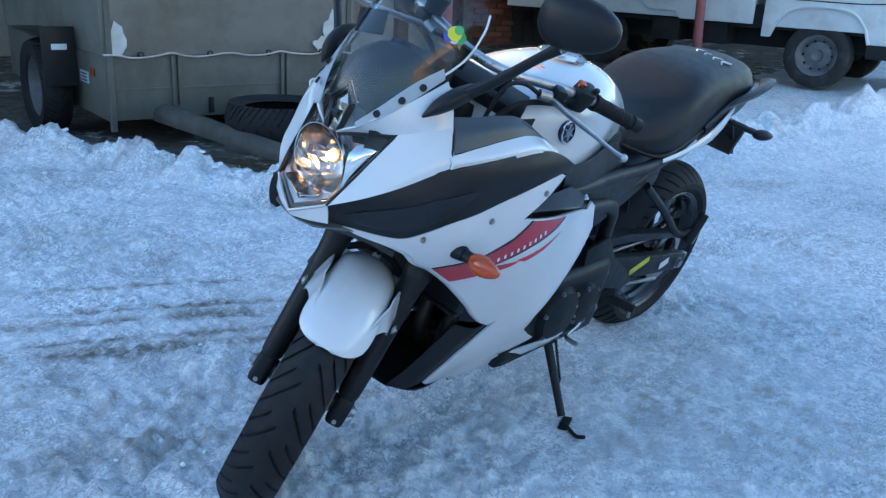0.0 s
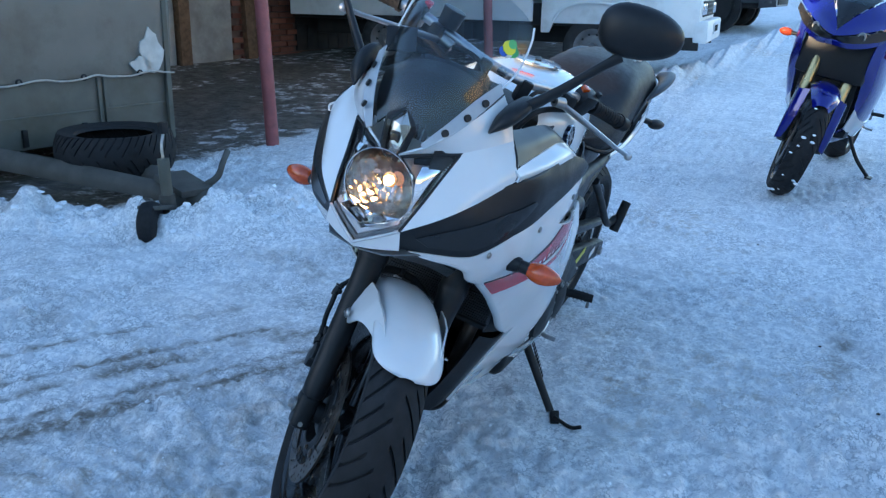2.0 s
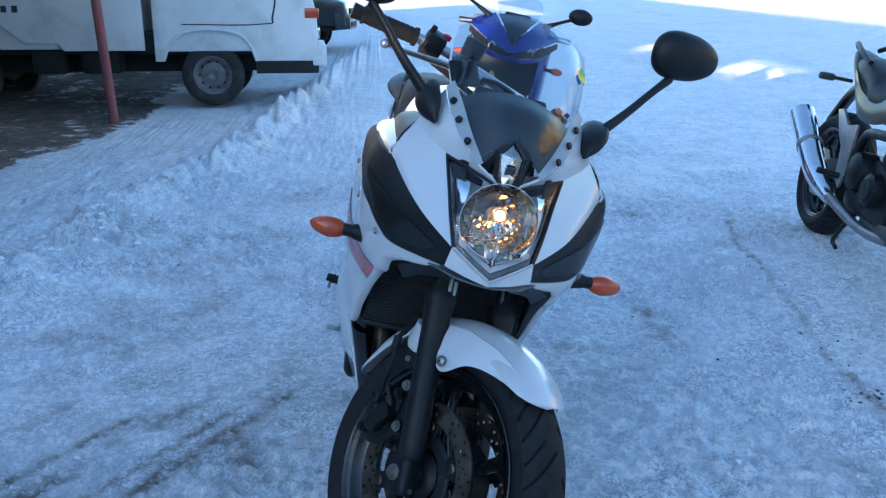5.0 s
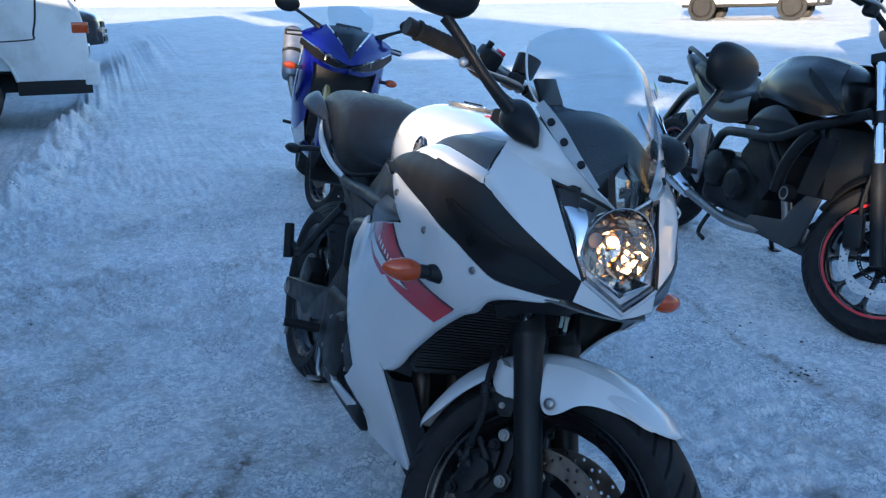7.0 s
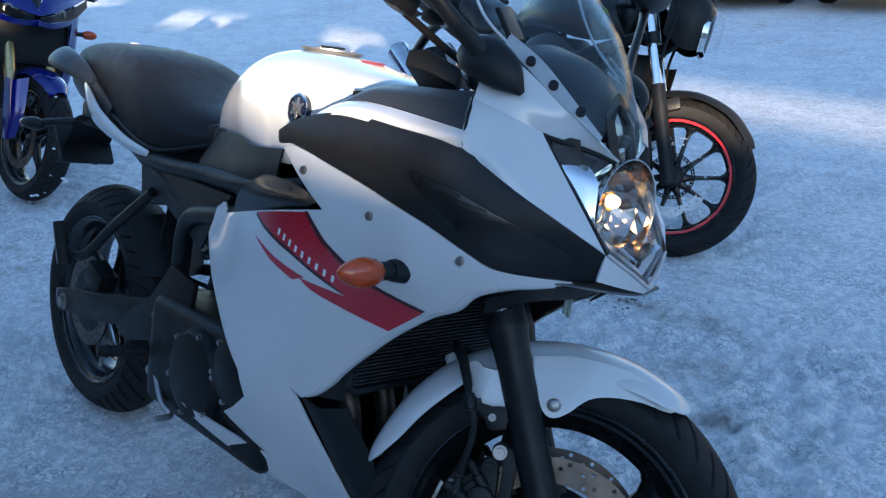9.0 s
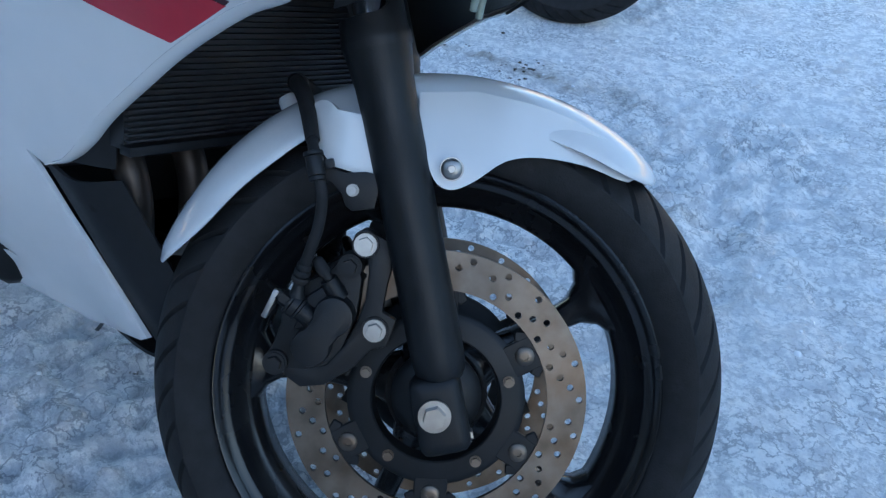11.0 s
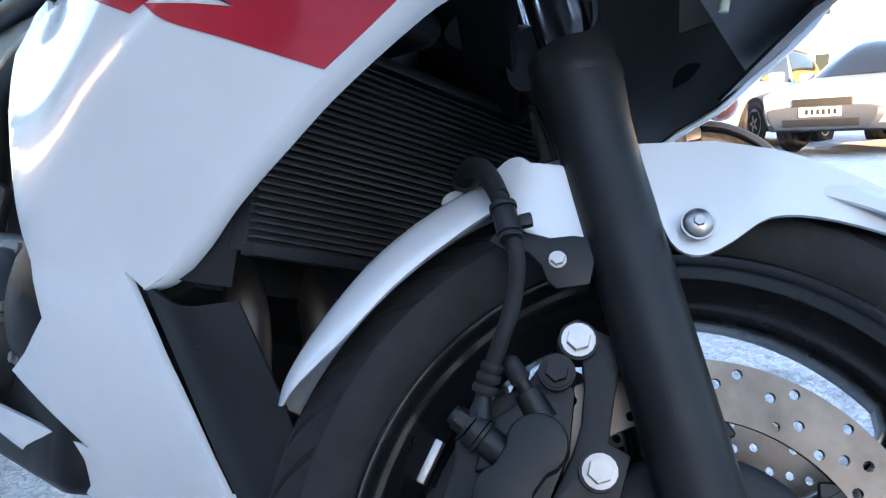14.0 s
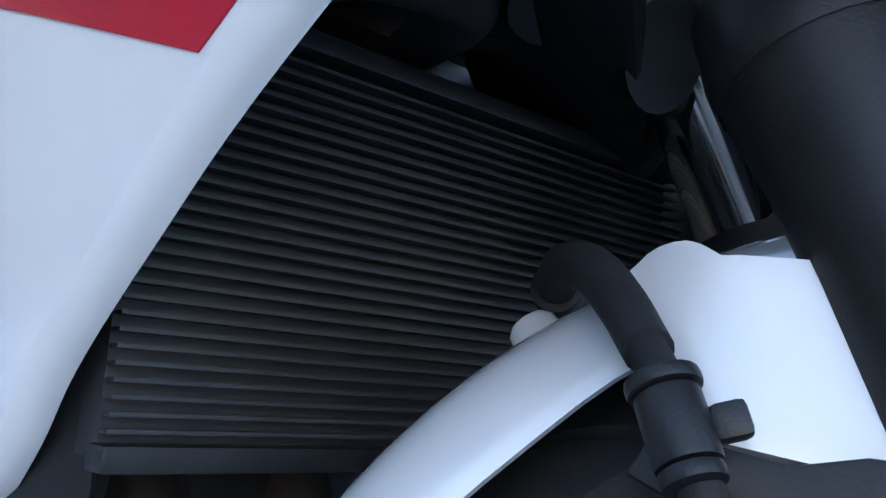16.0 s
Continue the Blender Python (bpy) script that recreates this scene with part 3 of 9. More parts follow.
def drilled_ring(r_in, r_out, thick, holes, hole_r, segs=96, scallops=0):
    """A flat ring with round holes through it; holes are (radius, degrees)."""
    bm = bmesh.new()

    def loop(pts):
        vs = [bm.verts.new((x, 0, z)) for x, z in pts]
        return [bm.edges.new((vs[i], vs[(i + 1) % len(vs)])) for i in range(len(vs))]

    edges = loop([((r_out + (0.004 * math.cos(scallops * 2 * math.pi * k / segs) if scallops else 0)) * math.cos(2 * math.pi * k / segs), (r_out + (0.004 * math.cos(scallops * 2 * math.pi * k / segs) if scallops else 0)) * math.sin(2 * math.pi * k / segs)) for k in range(segs)])
    edges += loop([(r_in * math.cos(2 * math.pi * k / segs), r_in * math.sin(2 * math.pi * k / segs)) for k in range(segs)])
    for r, deg in holes:
        cx, cz = r * math.cos(radians(deg)), r * math.sin(radians(deg))
        edges += loop([(cx + hole_r * math.cos(2 * math.pi * k / 8), cz + hole_r * math.sin(2 * math.pi * k / 8)) for k in range(8)])
    bmesh.ops.triangle_fill(bm, use_beauty=True, use_dissolve=False, edges=edges, normal=(0, 1, 0))
    r = bmesh.ops.extrude_face_region(bm, geom=bm.faces[:])
    for g in r["geom"]:
        if isinstance(g, bmesh.types.BMVert):
            g.co.y += thick
    bmesh.ops.translate(bm, vec=(0, -thick / 2, 0), verts=bm.verts)
    bmesh.ops.recalc_face_normals(bm, faces=bm.faces)
    return bm


def moved(bm, m):
    bmesh.ops.transform(bm, matrix=m, verts=bm.verts)
    return bm


def bolt_head(at, along, r=0.008, h=0.006, six=True, washer=True, flange=1.22):
    """A hexagon bolt on its washer."""
    bm = bmesh.new()
    at, along = Vector(at), Vector(along).normalized()
    if washer:
        add_cyl(bm, at, at + along * 0.002, r * flange, segs=16)
    add_cyl(bm, at + along * 0.001, at + along * (0.002 + h), r, r * 0.92, segs=6 if six else 14)
    return bm


def disc_holes(n, rows):
    return [(r, 360 / n * (k + sh)) for r, sh in rows for k in range(n)]


AT_FRONT = STEERED @ Matrix.Translation(FRONT_AXLE)
front_wheel = cast_wheel(AT_FRONT, bike, "gloss black five-spoke cast front wheel", 0.047, 0.221, 0.188, 0.052, 0.052, 5, 44, "front_wheel")
part("tyre", moved(tyre_mesh(0.300, 0.060, 0.036, 0.222, 20), AT_FRONT), RUBBER, front_wheel, "grooved road tyre with some packed snow", smooth=28)
ROTOR_HOLES = disc_holes(24, ((0.142, 0.0), (0.1335, 0.36), (0.125, 0.70), (0.117, 0.1)))
ROTOR_HOLES = [(r, d) for i, (r, d) in enumerate(ROTOR_HOLES) if i % 5 != 3]
for side in (1, -1):
    disc = part("brake_disc", moved(drilled_ring(0.1105, 0.149, 0.005, ROTOR_HOLES, 0.0036), AT_FRONT @ Matrix.Translation((0, side * 0.063, 0))), DISC_STEEL, front_wheel, "drilled steel brake disc with light rust", smooth=20)
    bm = lathe([(0.062, side * 0.048), (0.064, side * 0.066), (0.082, side * 0.0645), (0.089, side * 0.0625), (0.089, side * 0.0595), (0.08, side * 0.058), (0.062, side * 0.044)], AT_FRONT, 48, True)
    part("disc_carrier", bm, BLACK_METAL, front_wheel, "black disc carrier", bevel=0.0015, segs=1)
    for k in range(6):
        a = radians(41.7 + 60 * k)
        bm = bmesh.new()
        m = AT_FRONT @ Matrix.Rotation(-a, 4, "Y") @ Matrix.Translation((0.096, side * 0.062, 0))
        add_box(bm, (0.030, 0.005, 0.034), m)
        for t in (-1, 1):
            add_box(bm, (0.020, 0.004, 0.011), m @ Matrix.Translation((0.010, 0, t * 0.017)) @ Matrix.Rotation(radians(t * 32), 4, "Y"))
        part("carrier_arm", bm, BLACK_METAL, front_wheel, bevel=0.0015, segs=1)
    for k in range(6):
        a = radians(41.7 + 60 * k)
        p = Vector((0.098 * math.cos(a), side * 0.0655, 0.098 * math.sin(a)))
        bm = bmesh.new()
        add_lathe(bm, [(0.0, 0.001), (0.0035, 0.001), (0.0035, 0.003), (0.0075, 0.003), (0.0095, 0.0015), (0.0095, -0.006), (0.0, -0.006)], Matrix.Translation(p) @ (Matrix.Rotation(math.pi, 4, "X") if side < 0 else Matrix.Identity(4)), 16)
        part("floating_pin", moved(bm, AT_FRONT), DISC_STEEL, front_wheel)
    for k in range(5):
        a = radians(29.3 + 72 * k)
        p = Vector((0.0745 * math.cos(a), 0, 0.0745 * math.sin(a)))
        part("disc_bolt", moved(bolt_head((p.x, side * 0.0655, p.z), (0, side, 0), 0.0048, 0.003), AT_FRONT), DISC_STEEL, front_wheel)
bm = lathe([(0.0, -0.095), (0.021, -0.095), (0.023, -0.06), (0.036, -0.058), (0.046, -0.05), (0.046, 0.05), (0.036, 0.058), (0.023, 0.06), (0.021, 0.095), (0.0, 0.095)], AT_FRONT, 36)
part("hub", bm, BLACK_METAL, front_wheel)
part("balance_weight", moved(box((0.006, 0.016, 0.032), Matrix.Rotation(radians(12), 4, "Y") @ pose(-0.1925, -0.024, 0.002)), AT_FRONT), STEEL, front_wheel, "grey wheel balance weight", bevel=0.001)
bm = bmesh.new()
add_cyl(bm, (0.196 * math.cos(1.9), 0, 0.196 * math.sin(1.9)), (0.165 * math.cos(1.9), 0.004, 0.165 * math.sin(1.9)), 0.004, 0.003, 8)
part("valve", moved(bm, AT_FRONT), RUBBER, front_wheel)

AT_REAR = Matrix.Translation(REAR_AXLE)
rear_wheel = cast_wheel(AT_REAR, bike, "gloss black five-spoke cast rear wheel", 0.062, 0.221, 0.194, 0.055, 0.062, 5, 80, "rear_wheel")
part("tyre", moved(tyre_mesh(0.312, 0.080, 0.046, 0.222, 20, -1.0), AT_REAR), RUBBER, rear_wheel, "wide grooved rear tyre", smooth=28)
part("brake_disc", moved(drilled_ring(0.085, 0.1225, 0.005, disc_holes(18, ((0.113, 0), (0.100, 0.5))), 0.0036), AT_REAR @ Matrix.Translation((0, -0.075, 0))), DISC_STEEL, rear_wheel, "drilled rear brake disc", smooth=20)
bm = lathe([(0.03, -0.064), (0.086, -0.072), (0.088, -0.077), (0.03, -0.078)], AT_REAR, 32, True)
part("disc_carrier", bm, BLACK_METAL, rear_wheel)
bm = drilled_ring(0.07, 0.097, 0.006, [], 0.003, 92, 46)
part("sprocket", moved(bm, AT_REAR @ Matrix.Translation((0, 0.085, 0))), STEEL, rear_wheel, "steel chain sprocket", smooth=20)
part("axle", cyl(REAR_AXLE + Vector((0, -0.14, 0)), REAR_AXLE + Vector((0, 0.14, 0)), 0.011), STEEL, rear_wheel)

# -- front fork, brakes and mudguard, built straight ahead and turned with the bars --
def fork_at(s, side, fwd=0.012, w=0.095):
    return FRONT_AXLE + AXIS_UP * s + AXIS_FWD * fwd + Vector((0, side * w, 0))


def leg_mesh(side):
    bm = bmesh.new()
    stations = [(0.028, 0.020), (0.034, 0.024), (0.05, 0.0255), (0.07, 0.0260), (0.18, 0.0262), (0.28, 0.0266), (0.310, 0.0280), (0.336, 0.0312), (0.344, 0.0318)]
    rows = []
    for s, r in stations:
        c = fork_at(s, side)
        rows.append([c + (AXIS_FWD * math.cos(a) + Vector((0, 1, 0)) * math.sin(a)) * r for a in (2 * math.pi * k / 32 for k in range(32))])
    vs = add_grid(bm, rows, cols_closed=True)
    bm.faces.new(vs[0])
    bm.faces.new(vs[-1])
    return bm


for side in (1, -1):
    leg = part("fork_leg", steer(leg_mesh(side)), BLACK_METAL, bike, "black fork slider")
    bm = bmesh.new()
    rows = []
    for s, r in ((0.340, 0.0322), (0.345, 0.0330), (0.351, 0.0330), (0.356, 0.0318), (0.362, 0.0314), (0.3690, 0.0310), (0.3700, 0.0270), (0.352, 0.025)):
        c = fork_at(s, side)
        rows.append([c + AXIS_UP * (0.050 * max(0.0, -math.cos(a)) ** 4 if 0.367 < s < 0.3705 else 0) + (AXIS_FWD * math.cos(a + math.pi) + Vector((0, 1, 0)) * math.sin(a)) * r for a in (2 * math.pi * k / 32 for k in range(32))])
    add_grid(bm, rows, cols_closed=True)
    part("dust_cover", steer(bm), BLACK_PLASTIC, leg, "black plastic fork protector")
    part("stanchion", steer(cyl(fork_at(0.34, side), fork_at(0.72, side), 0.0205, segs=32)), CHROME, leg, "chromed fork tube")
    bm = bmesh.new()
    m = Matrix(((AXIS_FWD.x, 0, AXIS_UP.x), (0, 1, 0), (AXIS_FWD.z, 0, AXIS_UP.z))).to_4x4()
    add_box(bm, (0.050, 0.042, 0.076), Matrix.Translation(fork_at(-0.004, side, 0.004, 0.097)) @ m)
    part("axle_clamp", steer(bm), BLACK_METAL, leg, bevel=0.013, segs=3)
    c = FRONT_AXLE + Vector((0, side * 0.1195, 0))
    bm = bmesh.new()
    add_cyl(bm, c, c + Vector((0, side * 0.004, 0)), 0.0155, segs=24)
    add_cyl(bm, c + Vector((0, side * 0.003, 0)), c + Vector((0, side * 0.012, 0)), 0.0112, 0.0104, 6)
    part("axle_nut", steer(bm), STEEL, leg, "bright axle bolt with washer")
    for s in (0.221,):
        c = FRONT_AXLE + AXIS_UP * s + AXIS_FWD * 0.058 + Vector((0, side * 0.106, 0))
        bm = bmesh.new()
        add_cyl(bm, c, c + Vector((0, side * 0.003, 0)), 0.0112, segs=24)
        add_ball(bm, c + Vector((0, side * 0.003, 0)), 0.0100, (1, 0.45, 1), 16)
        add_cyl(bm, c + Vector((0, side * 0.0065, 0)), c + Vector((0, side * 0.0088, 0)), 0.0042, 0.0035, 6)
        part("mudguard_bolt", steer(bm), STEEL, leg, "domed steel bolt")
    part("lower_bolt", steer(bolt_head(fork_at(-0.03, side, 0.024, 0.098) + Vector((0, 0, 0)), AXIS_FWD, 0.006, 0.005)), STEEL, leg)

# calipers
def plate(outline, y0, y1):
    bm = prism(outline, min(y0, y1), max(y0, y1))
    return bm


def peanut(c1, r1, c2, r2, spread=128, n=13):
    """The outline round two joined piston bores, with a waist between them."""
    (x1, z1), (x2, z2) = c1, c2
    away = math.atan2(z1 - z2, x1 - x2)
    arc = []
    for (cx, cz), r, mid in (((x1, z1), r1, away), ((x2, z2), r2, away + math.pi)):
        for k in range(n):
            a = mid + radians(-spread + 2 * spread * k / (n - 1))
            arc.append((cx + r * math.cos(a), cz + r * math.sin(a)))
    return arc


for side in (1, -1):
    body = [(-0.172, 0.297), (-0.166, 0.320), (-0.164, 0.341), (-0.167, 0.356), (-0.156, 0.378), (-0.1425, 0.391), (-0.131, 0.400), (-0.124, 0.416), (-0.108, 0.418), (-0.099, 0.401), (-0.095, 0.3645), (-0.101, 0.3305), (-0.112, 0.310), (-0.138, 0.298), (-0.157, 0.290)]
    caliper = part("brake_caliper", steer(plate(body, side * 0.048, side * 0.091)), BLACK_METAL, bike, "black two-piston brake caliper", bevel=0.004)
    bores = peanut((-0.1150, 0.3630), 0.0192, (-0.1285, 0.3295), 0.0186)
    part("piston_housing", steer(plate(bores, side * 0.086, side * 0.1135)), BLACK_METAL, caliper, bevel=0.0045)
    part("housing_rib", steer(plate([(-0.150, 0.338), (-0.146, 0.372), (-0.128, 0.392), (-0.112, 0.392), (-0.118, 0.372), (-0.136, 0.345)], side * 0.088, side * 0.100)), BLACK_METAL, caliper, bevel=0.004)
    arm = [(-0.095, 0.4453), (-0.1078, 0.4502), (-0.1173, 0.4403), (-0.1121, 0.4286), (-0.1000, 0.4250), (-0.0945, 0.4076), (-0.0915, 0.3832), (-0.0935, 0.3620), (-0.1000, 0.3350), (-0.1120, 0.3120), (-0.1300, 0.3030), (-0.1490, 0.3020), (-0.1493, 0.2917), (-0.1311, 0.2839), (-0.1088, 0.2922), (-0.0860, 0.3162), (-0.0745, 0.3370), (-0.0600, 0.3439), (-0.0580, 0.3717), (-0.0730, 0.3760), (-0.0745, 0.4000), (-0.0750, 0.4300), (-0.0830, 0.4430)]
    part("bracket", steer(plate(arm, side * 0.078, side * 0.091)), BLACK_METAL, caliper, bevel=0.0025)
    for cx, cz, r in ((-0.1040, 0.4345, 0.0082), (-0.0752, 0.3576, 0.0082)):
        part("mounting_bolt", steer(bolt_head((cx, side * 0.0955, cz), (0, side, 0), r, 0.006, flange=1.34)), STEEL, caliper, "steel hexagon bolt")
        part("mounting_boss", steer(cyl((cx, side * 0.076, cz), (cx, side * 0.0955, cz), 0.0138, 0.0128)), BLACK_METAL, caliper)
    for cx, cz, r in ((-0.1130, 0.4110, 0.0078), (-0.1590, 0.3030, 0.0078)):
        part("slide_pin", steer(bolt_head((cx, side * 0.098, cz), (0, side, 0), r, 0.006, flange=1.3)), BLACK_METAL, caliper)
        part("pin_boss", steer(cyl((cx, side * 0.070, cz), (cx, side * 0.098, cz), 0.0128, 0.0118)), BLACK_METAL, caliper)
    # banjo union, bleed nipple
    bm = bmesh.new()
    add_cyl(bm, (-0.1270, side * 0.097, 0.3500), (-0.1480, side * 0.101, 0.3600), 0.0105, 0.0098, 18)
    add_cyl(bm, (-0.1480, side * 0.101, 0.3600), (-0.1500, side * 0.1012, 0.3609), 0.0122, segs=18)
    add_cyl(bm, (-0.1510, side * 0.1013, 0.3614), (-0.1570, side * 0.1020, 0.3640), 0.0118, segs=18)
    add_cyl(bm, (-0.1580, side * 0.1020, 0.3644), (-0.1600, side * 0.1022, 0.3654), 0.0115, segs=18)
    part("banjo_union", steer(bm), BLACK_METAL, caliper)
    bm = bmesh.new()
    add_cyl(bm, (-0.1600, side * 0.1022, 0.3654), (-0.1675, side * 0.1030, 0.3686), 0.0082, 0.0078, 6)
    add_cyl(bm, (-0.1670, side * 0.1030, 0.3684), (-0.1705, side * 0.1034, 0.3700), 0.0058, segs=14)
    part("banjo_bolt", steer(bm), BLACK_METAL, caliper)
    bm = bmesh.new()
    add_cyl(bm, (-0.1150, side * 0.096, 0.3790), (-0.1290, side * 0.100, 0.3945), 0.0098, 0.0085, 16)
    add_cyl(bm, (-0.1290, side * 0.100, 0.3945), (-0.1350, side * 0.102, 0.4012), 0.0050, segs=12)
    part("bleed_boss", steer(bm), BLACK_METAL, caliper)
    bm = bmesh.new()
    add_cyl(bm, (-0.1335, side * 0.1015, 0.3996), (-0.1415, side * 0.1040, 0.4082), 0.0068, 0.0060, 14)
    add_ball(bm, (-0.1415, side * 0.1040, 0.4082), 0.0060, segs=12)
    part("bleed_cap", steer(bm), RUBBER, caliper, "rubber bleed nipple cap")
    part("brake_pad", steer(box((0.030, 0.004, 0.045), Matrix.Translation((-0.092, side * 0.058, 0.37)) @ Matrix.Rotation(radians(-25), 4, "Y"))), STEEL, caliper, "worn pad edge", bevel=0.001)
    part("pad_backing", steer(box((0.010, 0.006, 0.060), Matrix.Translation((-0.083, side * 0.070, 0.392)) @ Matrix.Rotation(radians(8), 4, "Y"))), STEEL, caliper, bevel=0.001)
    # hose from the caliper up past the bracket and over the mudguard
    hose = [(-0.1535, side * 0.1020, 0.3700), (-0.1538, side * 0.1040, 0.3850), (-0.1528, side * 0.1090, 0.4010), (-0.1500, side * 0.1150, 0.4220), (-0.1480, side * 0.1190, 0.4430), (-0.1505, side * 0.1205, 0.4675), (-0.1570, side * 0.1210, 0.4830), (-0.1641, side * 0.1210, 0.4955), (-0.1700, side * 0.1150, 0.5085), (-0.1790, side * 0.0980, 0.5240)]
    h = part("brake_hose", steer(tube(hose[1:8], 0.0054, 14)), RUBBER, bike, "black rubber brake hose")
    part("hose_end", steer(tube(hose[:3], [0.0085, 0.0052, 0.0062], 14)), BLACK_METAL, h)
    for q, r in (((-0.1538, 0.1052, 0.3890), 0.0085), ((-0.1533, 0.1072, 0.3960), 0.0080), ((-0.1526, 0.1092, 0.4025), 0.0072)):
        x, y, z = q
        part("hose_collar", steer(lathe([(0.0045, -0.0030), (r * 0.9, -0.0028), (r, -0.0014), (r, 0.0014), (r * 0.9, 0.0028), (0.0045, 0.0030)], Matrix.Translation((x, side * y, z)) @ Vector((0.08, side * 0.28, 1)).to_track_quat("Y", "Z").to_matrix().to_4x4(), 20)), RUBBER, h)
    part("hose_pipe", steer(tube(hose[7:], 0.0052, 12)), RUBBER, h)
    part("hose_sleeve", steer(tube([(-0.1740, side * 0.1070, 0.5160), (-0.1850, side * 0.0880, 0.5340), (-0.1990, side * 0.0620, 0.5530), (-0.2130, side * 0.0340, 0.5640), (-0.2200, side * 0.0080, 0.5660)], [0.0068, 0.0075, 0.0082, 0.0084, 0.0084], 16)), RUBBER, h, "thick rubber sleeve over the mudguard")
    axis = Vector((-0.42, -side * 0.18, 0.88)).normalized()
    for d, r, l in ((-0.0125, 0.0077, 0.004), (-0.001, 0.0081, 0.018), (0.0105, 0.0093, 0.004)):
        c = Vector((-0.1641, side * 0.1210, 0.4955)) + axis * d
        part("hose_clamp" if l > 0.01 else "clamp_ring", steer(cyl(c - axis * l / 2, c + axis * l / 2, r, segs=22)), BLACK_PLASTIC, h, bevel=0.001)
    part("clamp_lug", steer(box((0.009, 0.008, 0.009), Matrix.Translation((-0.1525, side * 0.1160, 0.5000)) @ Matrix.Rotation(radians(-25), 4, "Y"))), BLACK_PLASTIC, h, bevel=0.002)
    tab = [(-0.104, 0.5020), (-0.121, 0.5007), (-0.138, 0.4950), (-0.153, 0.4965), (-0.168, 0.5010), (-0.1745, 0.4850), (-0.160, 0.4800), (-0.1480, 0.4830), (-0.1370, 0.4760), (-0.1310, 0.4660), (-0.1240, 0.4625), (-0.104, 0.4700)]
    part("hose_bracket", steer(plate(tab, side * 0.1005, side * 0.1050)), BLACK_METAL, h, bevel=0.0014)
    part("bracket_bolt", steer(bolt_head((-0.1275, side * 0.1050, 0.4815), (0, side, 0), 0.0048, 0.004)), STEEL, h)


def mudguard_mesh():
    """A bowed strip round the tyre, with a skirt at each fork leg."""
    rows = []
    for deg, r, w, drop in ((170, 0.319, 0.030, 0.004), (166, 0.321, 0.056, 0.018), (158, 0.322, 0.068, 0.032), (148, 0.325, 0.073, 0.038), (138, 0.327, 0.075, 0.040), (128, 0.327, 0.074, 0.036), (118, 0.325, 0.075, 0.038), (108, 0.324, 0.076, 0.040), (98, 0.323, 0.076, 0.040), (88, 0.322, 0.077, 0.040), (80, 0.322, 0.079, 0.038), (73, 0.321, 0.079, 0.034), (67, 0.320, 0.075, 0.029), (63, 0.318, 0.065, 0.021), (60, 0.315, 0.045, 0.010), (58.6, 0.313, 0.016, 0.003)):
        a = radians(deg)
        out = Vector((math.cos(a), 0, math.sin(a)))
        row = []
        for u in (-1, -0.94, -0.82, -0.6, -0.3, 0, 0.3, 0.6, 0.82, 0.94, 1):
            fall = drop * (abs(u) ** 3.2) + 0.006 * u * u
            row.append(FRONT_AXLE + out * (r - fall) + Vector((0, w * (1 - 0.04 * (abs(u) == 1)) * u, 0)))
        rows.append(row)
    bm = bmesh.new()
    add_grid(bm, smooth_rows(rows, 4, 3))
    bmesh.ops.recalc_face_normals(bm, faces=bm.faces)
    if sum((f.normal.dot(f.calc_center_median() - FRONT_AXLE)) for f in bm.faces) < 0:
        bmesh.ops.reverse_faces(bm, faces=bm.faces)
    bmesh.ops.solidify(bm, geom=bm.faces[:], thickness=0.0035)
    return bm


mudguard = part("front_mudguard", steer(mudguard_mesh()), WHITE, bike, "glossy white front mudguard")
part("hose_seat", steer(moved(lathe([(0.0, 0.016), (0.008, 0.016), (0.0105, 0.013), (0.0125, 0.0), (0.0135, -0.004)], None, 20), Matrix.Translation((-0.2185, 0, 0.5390)) @ Vector((-0.67, 0, 0.74)).to_track_quat("Y", "Z").to_matrix().to_4x4())), WHITE, mudguard)
part("hose_clip", steer(lathe([(0.0080, -0.005), (0.0108, -0.004), (0.0108, 0.004), (0.0080, 0.005)], Matrix.Translation((-0.2205, 0, 0.5660)), 20, True)), BLACK_PLASTIC, mudguard, "black clip holding the hoses")
for side in (1, -1):
    # front wing with the bolt ear, and the block behind the leg
    ear = [(-0.092, 0.585), (-0.085, 0.560), (-0.074, 0.540), (-0.066, 0.521), (-0.054, 0.507), (-0.038, 0.506), (-0.020, 0.520), (0.002, 0.544), (0.034, 0.556), (0.080, 0.560), (0.125, 0.556), (0.130, 0.575), (0.085, 0.592), (0.030, 0.602), (-0.04, 0.600)]
    yf = lambda x, z, s=side: 0.0765 + 0.024 * max(0.0, min(1.0, (0.605 - z) / 0.075)) * max(0.0, min(1.0, (0.13 - x) / 0.14)) - max(0.0, x) * 0.20
    bm = panel(ear, yf, 0.004, 0.0, 0.015, ((0, 14),), 3)
    part("wing", steer(bm if side > 0 else mirrored(bm)), WHITE, mudguard)
    blk = [(-0.100, 0.496), (-0.096, 0.553), (-0.142, 0.550), (-0.160, 0.549), (-0.170, 0.5545), (-0.181, 0.5530), (-0.188, 0.543), (-0.183, 0.530), (-0.168, 0.510), (-0.152, 0.498)]
    yb = lambda x, z, s=side: 0.100 - 0.022 * max(0.0, min(1.0, (-x - 0.150) / 0.034)) ** 2
    bm = panel(blk, yb, 0.030, 0.0, 0.012, ((3, 7),), 3)
    part("side_block", steer(bm if side > 0 else mirrored(bm)), WHITE, mudguard, bevel=0.003)

